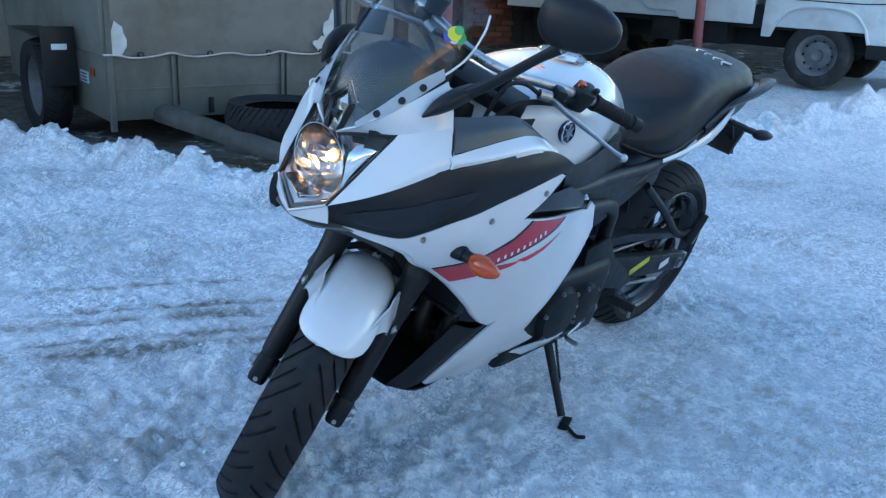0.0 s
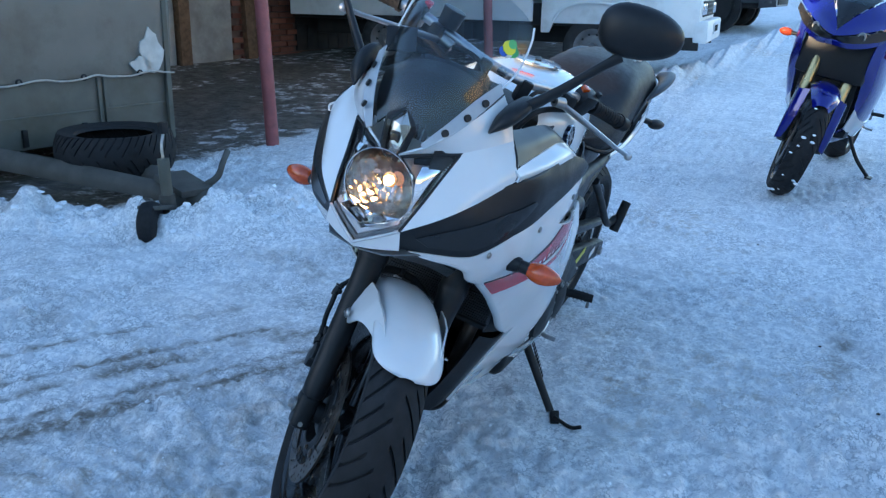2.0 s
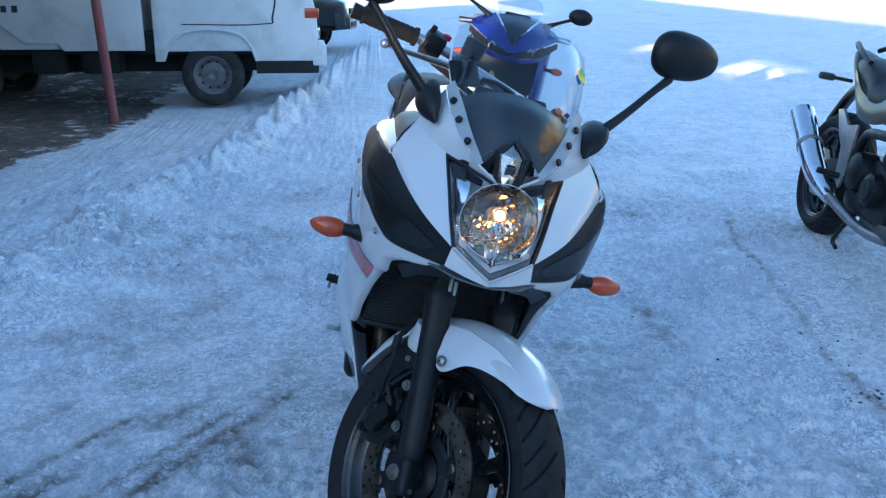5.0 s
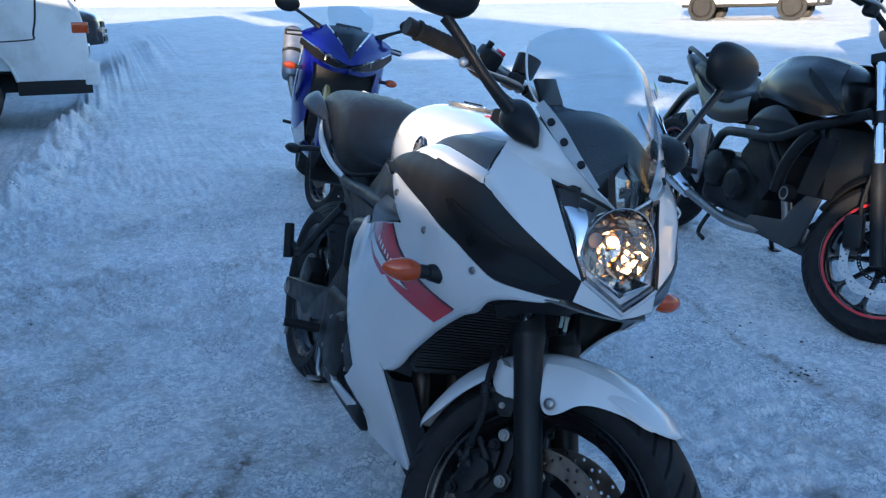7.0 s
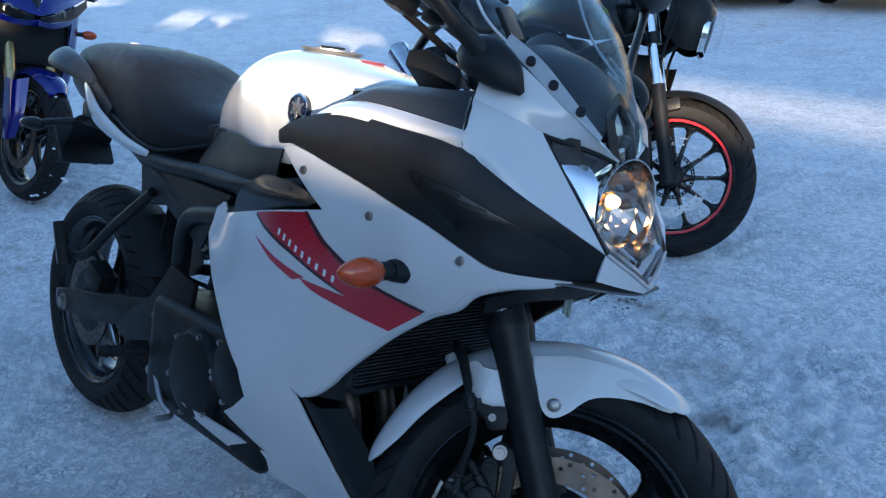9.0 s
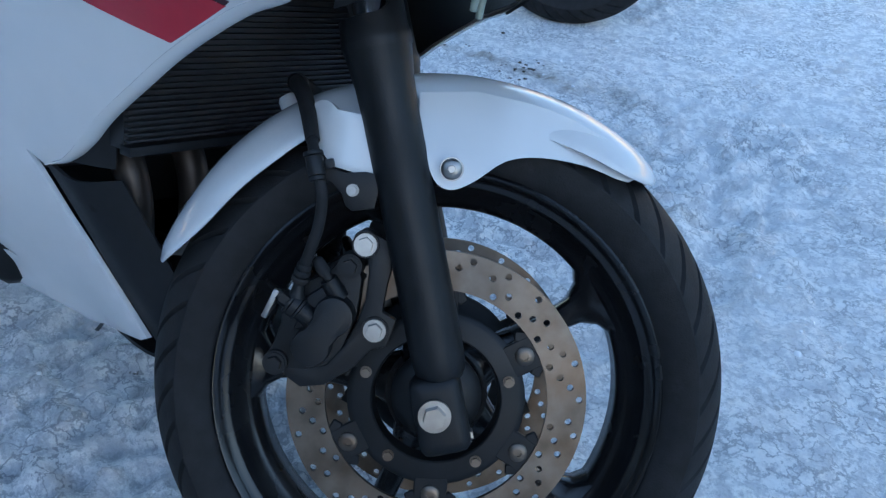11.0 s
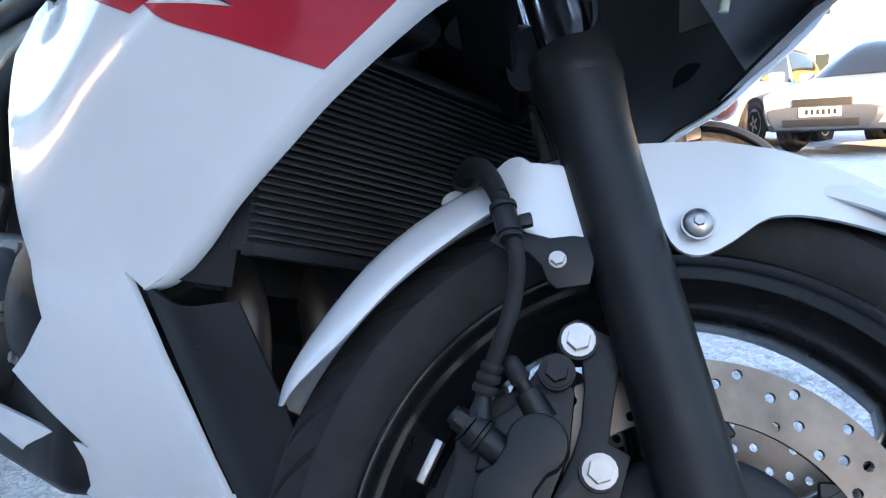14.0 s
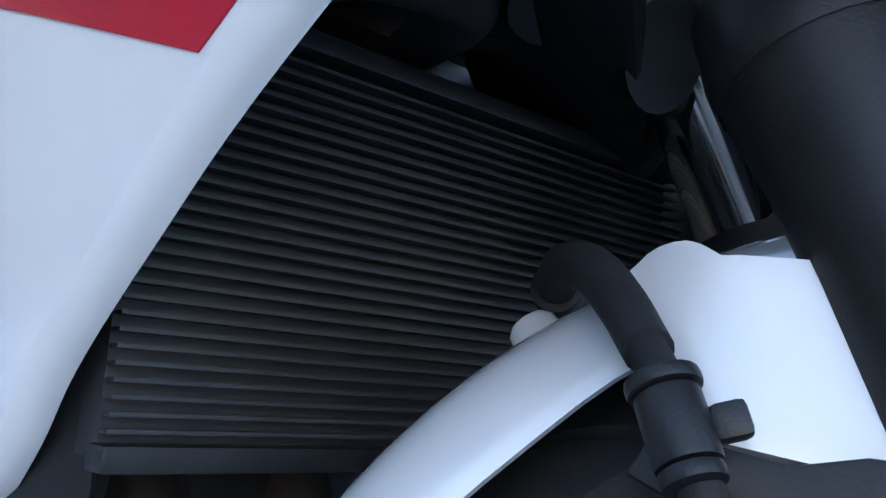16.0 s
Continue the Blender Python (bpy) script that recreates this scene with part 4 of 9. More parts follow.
# bars, levers and controls
half = [(-0.474, 0.357, 1.037), (-0.420, 0.250, 1.051), (-0.388, 0.190, 1.056), (-0.352, 0.122, 1.052), (-0.318, 0.060, 1.048), (-0.305, 0.0, 1.047)]
bm = bmesh.new()
add_tube(bm, half + [(x, -y, z) for x, y, z in half[-2::-1]], 0.0111, 16)
handlebar = part("handlebar", steer(bm), ALLOY, bike, "silver tubular handlebar")
for side in (1, -1):
    bm = bmesh.new()
    a, b = Vector((-0.418, side * 0.246, 1.0515)), Vector((-0.468, side * 0.345, 1.0385))
    add_cyl(bm, a, b, 0.0165, 0.0160, 24)
    add_cyl(bm, a - (b - a) * 0.02, a + (b - a) * 0.05, 0.0195, segs=24)
    add_cyl(bm, b, b + (b - a) * 0.05, 0.0190, segs=24)
    grip = part("grip", steer(bm), RUBBER, handlebar, "ribbed rubber grip")
    for k in range(9):
        p = a.lerp(b, 0.12 + 0.09 * k)
        part("grip_rib", steer(cyl(p, p + (b - a) * 0.03, 0.0172, segs=20)), RUBBER, grip)
    part("bar_end", steer(cyl(b + (b - a) * 0.05, b + (b - a) * 0.24, 0.0150, 0.0165, 24)), BLACK_METAL, handlebar)
    # switch block
    m = Matrix.Translation((-0.400, side * 0.212, 1.053)) @ Matrix.Rotation(radians(side * 26), 4, "Z") @ Matrix.Rotation(radians(20), 4, "Y")
    sw = part("switch_block", steer(box((0.044, 0.044, 0.062), m)), BLACK_PLASTIC, handlebar, bevel=0.012)
    part("switch", steer(box((0.014, 0.016, 0.012), m @ Matrix.Translation((-0.004, -side * 0.018, 0.030)))), AMBER if side > 0 else RED_DECAL, sw, "small coloured switch", bevel=0.002)
    part("switch", steer(box((0.010, 0.016, 0.008), m @ Matrix.Translation((-0.023, 0, -0.010)))), BLACK_GLOSS, sw, bevel=0.002)
    part("switch_lever", steer(box((0.010, 0.012, 0.018), m @ Matrix.Translation((0.006, side * 0.016, 0.032)))), BLACK_PLASTIC, sw, bevel=0.003)
    perch = part("lever_perch", steer(box((0.044, 0.026, 0.030), Matrix.Translation((-0.358, side * 0.162, 1.048)) @ Matrix.Rotation(radians(side * 28), 4, "Z"))), BLACK_METAL, handlebar, bevel=0.006)
    part("cable_adjuster", steer(cyl((-0.330, side * 0.150, 1.042), (-0.318, side * 0.126, 1.040), 0.0125, 0.011, 18)), STEEL, perch, "knurled steel adjuster")
    bm = bmesh.new()
    add_tube(bm, [(-0.338, side * 0.158, 1.036), (-0.326, side * 0.195, 1.032), (-0.326, side * 0.235, 1.025), (-0.334, side * 0.280, 1.016), (-0.338, side * 0.32, 1.008), (-0.342, side * 0.352, 1.004)], [0.010, 0.010, 0.009, 0.0075, 0.0068, 0.0075], 12, 5, True, True, 0.6)
    add_ball(bm, (-0.342, side * 0.356, 1.003), 0.0095)
    part("lever", steer(bm), ALLOY, handlebar, "bare alloy hand lever")
    part("cable", steer(tube([(-0.318, side * 0.126, 1.040), (-0.295, side * 0.085, 1.050), (-0.262, side * 0.055, 1.03), (-0.24, side * 0.05, 0.93), (-0.25, side * 0.04, 0.82)], 0.0048, 10)), RUBBER, handlebar)
    part("wire", steer(tube([(-0.395, side * 0.200, 1.025), (-0.345, side * 0.13, 1.010), (-0.300, side * 0.09, 0.990), (-0.27, side * 0.06, 0.93)], 0.0065, 10)), RUBBER, handlebar)
bm = bmesh.new()
add_cyl(bm, (-0.352, -0.150, 1.066), (-0.352, -0.150, 1.105), 0.022, 0.025, 20)
part("fluid_reservoir", steer(bm), BLACK_PLASTIC, handlebar, "black brake fluid pot", bevel=0.003)
for side in (1, -1):
    part("bar_clamp", steer(box((0.036, 0.026, 0.050), Matrix.Translation((-0.312, side * 0.05, 1.030)))), BLACK_METAL, handlebar, bevel=0.006)
bm = plate([(-0.31, 0.985), (-0.37, 1.005), (-0.40, 0.998), (-0.40, 0.972), (-0.36, 0.968), (-0.31, 0.955)], -0.12, 0.12)
part("top_yoke", steer(bm), BLACK_METAL, handlebar, bevel=0.006)
bm = plate([(-0.21, 0.72), (-0.30, 0.745), (-0.315, 0.715), (-0.21, 0.69)], -0.125, 0.125)
part("lower_yoke", steer(bm), BLACK_METAL, bike, bevel=0.006)
part("steering_head", cyl(AXIS_POINT + AXIS_UP * 0.475, AXIS_POINT + AXIS_UP * 0.72, 0.032), BLACK_METAL, bike)
part("horn", cyl((-0.250, 0.055, 0.705), (-0.228, 0.055, 0.698), 0.026, 0.030), BLACK_METAL, bike, "black horn")

# -- fairing skin --
SKIN = side_depth([
    (0.07, 0.076, 0.786), (-0.036, 0.113, 0.931), (0.031, 0.085, 0.738), (0.03, 0.128, 0.82), (-0.02, 0.165, 0.852), (-0.094, 0.208, 0.91),
    (-0.2, 0.234, 0.913), (-0.344, 0.238, 0.912), (-0.456, 0.243, 0.87), (-0.112, 0.175, 0.965), (0.003, 0.131, 0.745), (-0.03, 0.176, 0.749),
    (-0.11, 0.226, 0.79), (-0.213, 0.247, 0.785), (-0.363, 0.258, 0.827), (-0.308, 0.259, 0.778), (-0.142, 0.186, 0.656), (-0.203, 0.192, 0.614),
    (-0.387, 0.2, 0.454), (-0.68, 0.222, 0.659), (-0.66, 0.205, 0.712), (-0.585, 0.24, 0.536), (-0.516, 0.235, 0.45), (-0.404, 0.115, 0.222),
    (-0.28, 0.135, 0.265), (-0.52, 0.165, 0.28), (-0.158, 0.233, 0.719), (-0.40, 0.247, 0.62)])
BLACK_TOP = [(0.069, 0.787), (0.03, 0.82), (-0.02, 0.852), (-0.094, 0.9), (-0.2, 0.914), (-0.3, 0.921), (-0.39, 0.907), (-0.45, 0.878)]
BLACK_LOW = [(-0.446, 0.859), (-0.40, 0.862), (-0.295, 0.842), (-0.21, 0.8225), (-0.128, 0.797), (-0.066, 0.768), (-0.035, 0.75), (0.0, 0.744), (0.05, 0.746), (0.068, 0.752)]


def bowed(x, z):
    """The dark side panel swells out above its lower edge and is scooped towards the nose."""
    d = SKIN(x, z)
    t = max(0.0, min(1.0, (-x - 0.10) / 0.2))
    return d + 0.008 * t * math.exp(-((z - 0.885) / 0.022) ** 2) - 0.004 * math.exp(-((x + 0.02) / 0.07) ** 2 - ((z - 0.79) / 0.03) ** 2)


FAIRING_OUTLINE = [(0.030, 0.741), (0.0, 0.7425), (-0.035, 0.7475), (-0.066, 0.766), (-0.128, 0.795), (-0.21, 0.8205), (-0.295, 0.8405), (-0.40, 0.8595), (-0.434, 0.853), (-0.306, 0.777),
    (-0.48, 0.7445), (-0.655, 0.708), (-0.672, 0.725), (-0.688, 0.712), (-0.683, 0.664), (-0.636, 0.596), (-0.585, 0.534), (-0.519, 0.458), (-0.515, 0.408), (-0.560, 0.372), (-0.597, 0.349),
    (-0.500, 0.294), (-0.60, 0.304), (-0.748, 0.314), (-0.70, 0.290), (-0.62, 0.270), (-0.52, 0.245), (-0.416, 0.230), (-0.30, 0.262), (-0.285, 0.272), (-0.330, 0.330), (-0.373, 0.397), (-0.406, 0.461), (-0.386, 0.449), (-0.357, 0.458),
    (-0.319, 0.486), (-0.290, 0.517), (-0.245, 0.559), (-0.196, 0.603), (-0.135, 0.647), (-0.092, 0.669), (-0.062, 0.697), (-0.027, 0.714), (0.001, 0.724), (0.028, 0.735)]
def set_back(outline, first, last, d):
    """The outline with one run of corners drawn back from its edge."""
    out = list(outline)
    for i in range(first, last + 1):
        (ax, az), (bx, bz) = outline[i - 1], outline[min(i + 1, len(outline) - 1)]
        l = math.hypot(bx - ax, bz - az)
        k = d * min(1.0, (i - first + 1) / 2, (last - i) / 2)
        out[i] = (outline[i][0] - (bz - az) / l * k, outline[i][1] + (bx - ax) / l * k)
    return out


FAIRING_FACE = set_back(FAIRING_OUTLINE, 34, 44, 0.010)
FAIRING_INNER = set_back(FAIRING_OUTLINE, 34, 44, 0.005)


def fairing_lip():
    """The turned-in edge that faces the wheel."""
    face = catmull([(x, 0, z) for x, z in FAIRING_FACE[33:]], 5)
    edge = catmull([(x, 0, z) for x, z in FAIRING_INNER[33:]], 5)
    rows = []
    for a, b in zip(face, edge):
        m = a.lerp(b, 0.6)
        rows.append([(a.x - 0.001, SKIN(a.x, a.z) - 0.0002, a.z), (m.x, SKIN(m.x, m.z) - 0.0022, m.z), (b.x, SKIN(b.x, b.z) - 0.007, b.z), (b.x - 0.001, SKIN(b.x, b.z) - 0.0125, b.z)])
    bm = bmesh.new()
    add_grid(bm, rows)
    return thicken(bm, 0.0015)


both("fairing_lip", fairing_lip, WHITE, bike, "turned-in white edge of the fairing")
both_fairings = both("fairing", lambda: panel(FAIRING_FACE, SKIN, 0.006, 0.0, 0.02, ((0, 8), (34, 44))), WHITE, bike, "glossy white lower side fairing", bevel=0.0016)
both("fairing_liner", lambda: panel([p for p in set_back(FAIRING_OUTLINE, 34, 44, 0.012) if p[1] > 0.455], SKIN, 0.002, -0.0075, 0.03), BLACK_PLASTIC, bike, "black liner inside the fairing")
black_panels = both("side_panel", lambda: panel(BLACK_TOP + BLACK_LOW, bowed, 0.006, 0.001, 0.015, ((0, 7), (7, 17))), BLACK_PLASTIC, bike, "matte black side panel", bevel=0.0015)
for i, fr in enumerate(black_panels):
    # scooped insert with its raised edge
    bm = panel([(0.045, 0.775), (0.015, 0.798), (-0.03, 0.82), (-0.08, 0.843), (-0.135, 0.862), (-0.150, 0.858), (-0.125, 0.832), (-0.085, 0.795), (-0.055, 0.776), (-0.02, 0.762), (0.02, 0.758)], bowed, 0.002, 0.0035, 0.015, ((0, 4), (5, 10)))
    part("intake_cover", bm if i == 0 else mirrored(bm), BLACK_GLOSS, fr, bevel=0.001)

for i, fr in enumerate(both_fairings):
    put = (lambda bm: bm) if i == 0 else mirrored
    s = 1 if i == 0 else -1
    red = part("red_stripe", put(panel([(-0.142, 0.6575), (-0.202, 0.6145), (-0.270, 0.632), (-0.330, 0.647), (-0.355, 0.661), (-0.300, 0.657), (-0.262, 0.653), (-0.300, 0.672), (-0.370, 0.699), (-0.462, 0.724), (-0.500, 0.7385), (-0.415, 0.7545), (-0.345, 0.7665), (-0.305, 0.728), (-0.240, 0.690)], SKIN, 0.0008, 0.0010, 0.02, ((1, 4), (6, 9), (12, 14)))), RED_DECAL, fr, "red decal stripe")
    part("dark_edge", put(panel([(-0.142, 0.6580), (-0.240, 0.6905), (-0.305, 0.7285), (-0.345, 0.767), (-0.338, 0.769), (-0.297, 0.732), (-0.235, 0.696), (-0.137, 0.6620)], SKIN, 0.0008, 0.0012, 0.02)), DARK_RED, fr)
    part("dark_edge", put(panel([(-0.262, 0.653), (-0.300, 0.672), (-0.370, 0.699), (-0.462, 0.724), (-0.500, 0.7385), (-0.500, 0.7330), (-0.462, 0.718), (-0.370, 0.693), (-0.302, 0.667)], SKIN, 0.0008, 0.0012, 0.02)), DARK_RED, fr)
    part("red_stripe", put(panel([(-0.345, 0.664), (-0.420, 0.680), (-0.495, 0.700), (-0.430, 0.672), (-0.372, 0.655)], SKIN, 0.0008, 0.0010, 0.02)), RED_DECAL, fr)
    # unlettered bars where the model name stands
    for k in range(9):
        u = k / 8
        x, z = -0.405 + 0.125 * u, 0.7235 - 0.047 * u
        bar = [(x - 0.0040, z + 0.0062), (x - 0.0075, z - 0.0040), (x - 0.0030, z - 0.0058), (x + 0.0010, z + 0.0045)]
        part("lettering_bar", put(panel(bar, SKIN, 0.0006, 0.0020, 0.02)), WHITE_DECAL, fr)
    for x, z in ((-0.069, 0.752), (-0.213, 0.785), (-0.363, 0.827)):
        y = SKIN(x, z)
        part("fairing_screw", bolt_head((x, s * y, z), (0.1, s, 0), 0.0058, 0.002, False), STEEL, fr, "small steel screw")
    part("drain_slot", put(panel([(-0.388, 0.240), (-0.398, 0.236), (-0.420, 0.214), (-0.412, 0.216)], SKIN, 0.0005, 0.0008, 0.02)), BLACK_PLASTIC, fr)
    # turn signal on its stalk
    y = SKIN(-0.158, 0.719)
    bm = bmesh.new()
    add_cyl(bm, (-0.157, s * (y - 0.01), 0.719), (-0.158, s * (y + 0.012), 0.719), 0.019, 0.015, 20)
    add_cyl(bm, (-0.158, s * (y + 0.010), 0.719), (-0.160, s * (y + 0.034), 0.7185), 0.0125, 0.0135, 20)
    sig = part("turn_signal", bm, BLACK_PLASTIC, bike, "amber turn signal on a black stalk")
    bm = bmesh.new()
    add_ball(bm, (0, 0, 0), 0.030, (0.68, 1.30, 0.72), 24)
    for v in bm.verts:
        q = v.co.y / 0.039
        v.co.x -= 0.006 * max(0, q) ** 2
        v.co.z *= 1 - 0.18 * max(0, q)
        v.co.x *= 1 - 0.25 * max(0, q)
    bmesh.ops.transform(bm, matrix=Matrix.Translation((-0.160, s * (y + 0.060), 0.718)) @ (Matrix.Identity(4) if s > 0 else Matrix.Rotation(math.pi, 4, "Z") @ Matrix.Scale(-1, 4, (1, 0, 0))), verts=bm.verts)
    part("lens", bm, AMBER, sig, "ribbed amber lens")

# upper cowl: strip under the screen, flank, chin, tail strip
COWL_ROWS = [[(0.0305, 0.014, 0.907), (0.018, 0.058, 0.931), (-0.003, 0.088, 0.960), (-0.040, 0.110, 0.989), (-0.075, 0.126, 1.016), (-0.118, 0.134, 1.040)],
             [(0.0310, 0.014, 0.904), (0.014, 0.055, 0.926), (-0.008, 0.087, 0.945), (-0.038, 0.118, 0.962), (-0.072, 0.142, 0.982), (-0.118, 0.158, 1.004)],
             [(0.0300, 0.014, 0.900), (0.010, 0.050, 0.917), (-0.012, 0.082, 0.926), (-0.036, 0.1145, 0.934), (-0.070, 0.148, 0.950), (-0.112, 0.176, 0.966)]]
FLANK_ROWS = [[(-0.036, 0.1145, 0.934), (-0.058, 0.137, 0.945), (-0.085, 0.158, 0.956), (-0.112, 0.176, 0.966)],
              [(0.004, 0.099, 0.880), (-0.030, 0.140, 0.898), (-0.066, 0.176, 0.917), (-0.102, 0.196, 0.940)],
              [(0.040, 0.087, 0.832), (0.002, 0.134, 0.858), (-0.045, 0.178, 0.886), (-0.096, 0.207, 0.917)],
              [(0.070, 0.0765, 0.7875), (0.030, 0.1285, 0.8215), (-0.022, 0.167, 0.854), (-0.094, 0.2095, 0.902)]]
CHIN_ROWS = [[(0.070, 0.0755, 0.787), (0.085, 0.040, 0.765), (0.0965, 0.0, 0.7425)], [(0.066, 0.080, 0.750), (0.083, 0.040, 0.742), (0.092, 0.0, 0.735)]]
STRIP_ROWS = [[(-0.09, 0.203, 0.922), (-0.17, 0.205, 0.931), (-0.25, 0.207, 0.939), (-0.31, 0.207, 0.941), (-0.36, 0.211, 0.932), (-0.41, 0.219, 0.908)],
              [(-0.09, 0.214, 0.912), (-0.17, 0.224, 0.920), (-0.25, 0.231, 0.928), (-0.31, 0.233, 0.930), (-0.36, 0.230, 0.922), (-0.41, 0.228, 0.902)],
              [(-0.09, 0.212, 0.900), (-0.17, 0.229, 0.907), (-0.25, 0.238, 0.914), (-0.31, 0.240, 0.917), (-0.36, 0.238, 0.911), (-0.41, 0.232, 0.896)]]
cowl = part("upper_cowl", sheet(COWL_ROWS, 0.004), WHITE, bike, "glossy white upper cowl")
part("upper_cowl", mirrored(sheet(COWL_ROWS, 0.004)), WHITE, bike, "glossy white upper cowl")
both("cowl_flank", lambda: sheet(FLANK_ROWS, 0.004), WHITE, cowl)
both("chin", lambda: sheet(CHIN_ROWS, 0.004), WHITE, cowl)
both("tail_strip", lambda: sheet(STRIP_ROWS, 0.004), WHITE, cowl)
both("cockpit_edge", lambda: sheet([[(-0.114, 0.177, 0.967), (-0.100, 0.198, 0.940), (-0.092, 0.210, 0.903)], [(-0.128, 0.168, 0.966), (-0.118, 0.188, 0.938), (-0.110, 0.200, 0.905)]], 0.004), BLACK_PLASTIC, cowl)
both("cockpit_panel", lambda: sheet([[(-0.112, 0.152, 0.978), (-0.18, 0.160, 0.974), (-0.25, 0.166, 0.973), (-0.32, 0.174, 0.964), (-0.39, 0.196, 0.922)], [(-0.11, 0.180, 0.955), (-0.18, 0.188, 0.958), (-0.25, 0.193, 0.961), (-0.32, 0.196, 0.955), (-0.40, 0.206, 0.916)], [(-0.10, 0.201, 0.924), (-0.18, 0.204, 0.933), (-0.25, 0.206, 0.940), (-0.32, 0.207, 0.940), (-0.405, 0.216, 0.909)]], 0.004), TRIM_GREY, bike, "dark grey inner trim")
both("cockpit_wall", lambda: sheet([[(-0.112, 0.154, 0.976), (-0.20, 0.160, 0.963), (-0.30, 0.166, 0.960), (-0.38, 0.166, 0.955)], [(-0.12, 0.140, 0.91), (-0.20, 0.146, 0.90), (-0.30, 0.150, 0.89), (-0.38, 0.150, 0.88)]], 0.003), BLACK_PLASTIC, bike)

# headlight
LENS_ROWS = [[(0.031, 0.0, 0.898), (0.012, 0.050, 0.914), (-0.034, 0.111, 0.929)], [(0.064, 0.0, 0.862), (0.046, 0.050, 0.870), (0.0, 0.099, 0.880)], [(0.086, 0.0, 0.812), (0.074, 0.050, 0.817), (0.040, 0.086, 0.830)], [(0.095, 0.0, 0.746), (0.085, 0.038, 0.767), (0.070, 0.0735, 0.787)]]
bucket_rows = [[(x - 0.150 * (1 - abs(y) / 0.16), y * 0.92, z) for x, y, z in r] for r in LENS_ROWS]
bm = sheet(bucket_rows, 0.003)
bm2 = mirrored(bm)
me = bpy.data.meshes.new("tmp")
bm2.to_mesh(me)
bm.from_mesh(me)
bpy.data.meshes.remove(me)
bm2.free()
headlight = part("headlight", bm, SATIN, bike, "lit single headlight with clear lens")
for s in (1, -1):
    bm = sheet(LENS_ROWS, 0.002)
    ob = part("lens", bm if s > 0 else mirrored(bm), LENS, headlight, "clear headlight lens")
    ob.visible_shadow = False
    rim = [LENS_ROWS[0][2], LENS_ROWS[1][2], LENS_ROWS[2][2], LENS_ROWS[3][2], (0.085, 0.038, 0.7665), (0.0955, 0.0, 0.745)]
    part("lens_rim", tube([(x + 0.001, s * y, z) for x, y, z in rim[:4]], 0.0030, 8), BLACK_PLASTIC, headlight)
    part("lower_rim", tube([(x + 0.001, s * y, z) for x, y, z in rim[3:]], 0.0030, 8, 4), LENS_EDGE, headlight, "pale lower edge of the lens")
    # bright chevron inside the lower edge, ribs between the two
    low = [Vector((0.060, s * 0.064, 0.800)), Vector((0.0715, s * 0.034, 0.7815)), Vector((0.0800, 0.0, 0.7625))]
    part("chevron", sheet([[(p.x - 0.004, p.y, p.z + 0.0045) for p in low], [(p.x + 0.004, p.y * 1.03, p.z - 0.0035) for p in low]], 0.002, 2, 2), LENS_EDGE, headlight, "bright satin chevron trim")
    bm = bmesh.new()
    for k in range(22):
        p = low[0].lerp(low[2], (k + 0.5) / 22)
        add_box(bm, (0.012, 0.0017, 0.009), Matrix.Translation((p.x + 0.004, p.y * 1.06, p.z - 0.0105)))
    part("ribbed_chevron", bm, ALLOY, headlight, "ribbed lower reflector")
    part("lens_rim", tube([(x + 0.001, s * y, z) for x, y, z in LENS_ROWS[0]], 0.0034, 8), BLACK_PLASTIC, headlight)
    # ribbed strip along the edge
    bm = bmesh.new()
    for k in range(34):
        u = k / 33 * 2.98
        i = min(int(u), 2)
        f = u - i
        a, b = Vector(LENS_ROWS[i][2]), Vector(LENS_ROWS[i + 1][2])
        c = a.lerp(b, f)
        add_box(bm, (0.012, 0.010, 0.0026), Matrix.Translation((c.x - 0.012, s * (c.y - 0.010), c.z)))
    part("ribbed_strip", bm, ALLOY, headlight, "ribbed side reflector")
    part("inner_mask", sheet([[(-0.030, s * 0.103, 0.924), (-0.010, s * 0.068, 0.914), (0.006, s * 0.040, 0.905)], [(-0.032, s * 0.098, 0.912), (-0.012, s * 0.066, 0.897), (0.0, s * 0.040, 0.893)]], 0.002), BLACK_GLOSS, headlight)
    wing = sheet([[(-0.028, s * 0.099, 0.899), (-0.006, s * 0.080, 0.899), (0.012, s * 0.063, 0.897)], [(-0.010, s * 0.094, 0.876), (0.016, s * 0.080, 0.878), (0.033, s * 0.066, 0.876)], [(0.028, s * 0.083, 0.832), (0.036, s * 0.077, 0.830), (0.041, s * 0.071, 0.828)], [(0.054, s * 0.069, 0.794), (0.050, s * 0.061, 0.792), (0.046, s * 0.053, 0.790)]], 0.0015)
    part("outer_reflector", wing, CHROME, headlight, "angled mirrored outer reflector")
    part("lower_reflector", sheet([[(0.046, s * 0.003, 0.792), (0.046, s * 0.030, 0.794), (0.040, s * 0.058, 0.798)], [(0.064, s * 0.003, 0.768), (0.062, s * 0.028, 0.774), (0.056, s * 0.056, 0.784)], [(0.080, s * 0.003, 0.753), (0.076, s * 0.026, 0.764), (0.066, s * 0.054, 0.779)]], 0.0015), CHROME, headlight, "mirrored lower reflector")
M_LAMP = Matrix.Translation((-0.030, 0.0, 0.842)) @ Matrix.Rotation(radians(-90), 4, "Z")
bm = bmesh.new()
rings = []
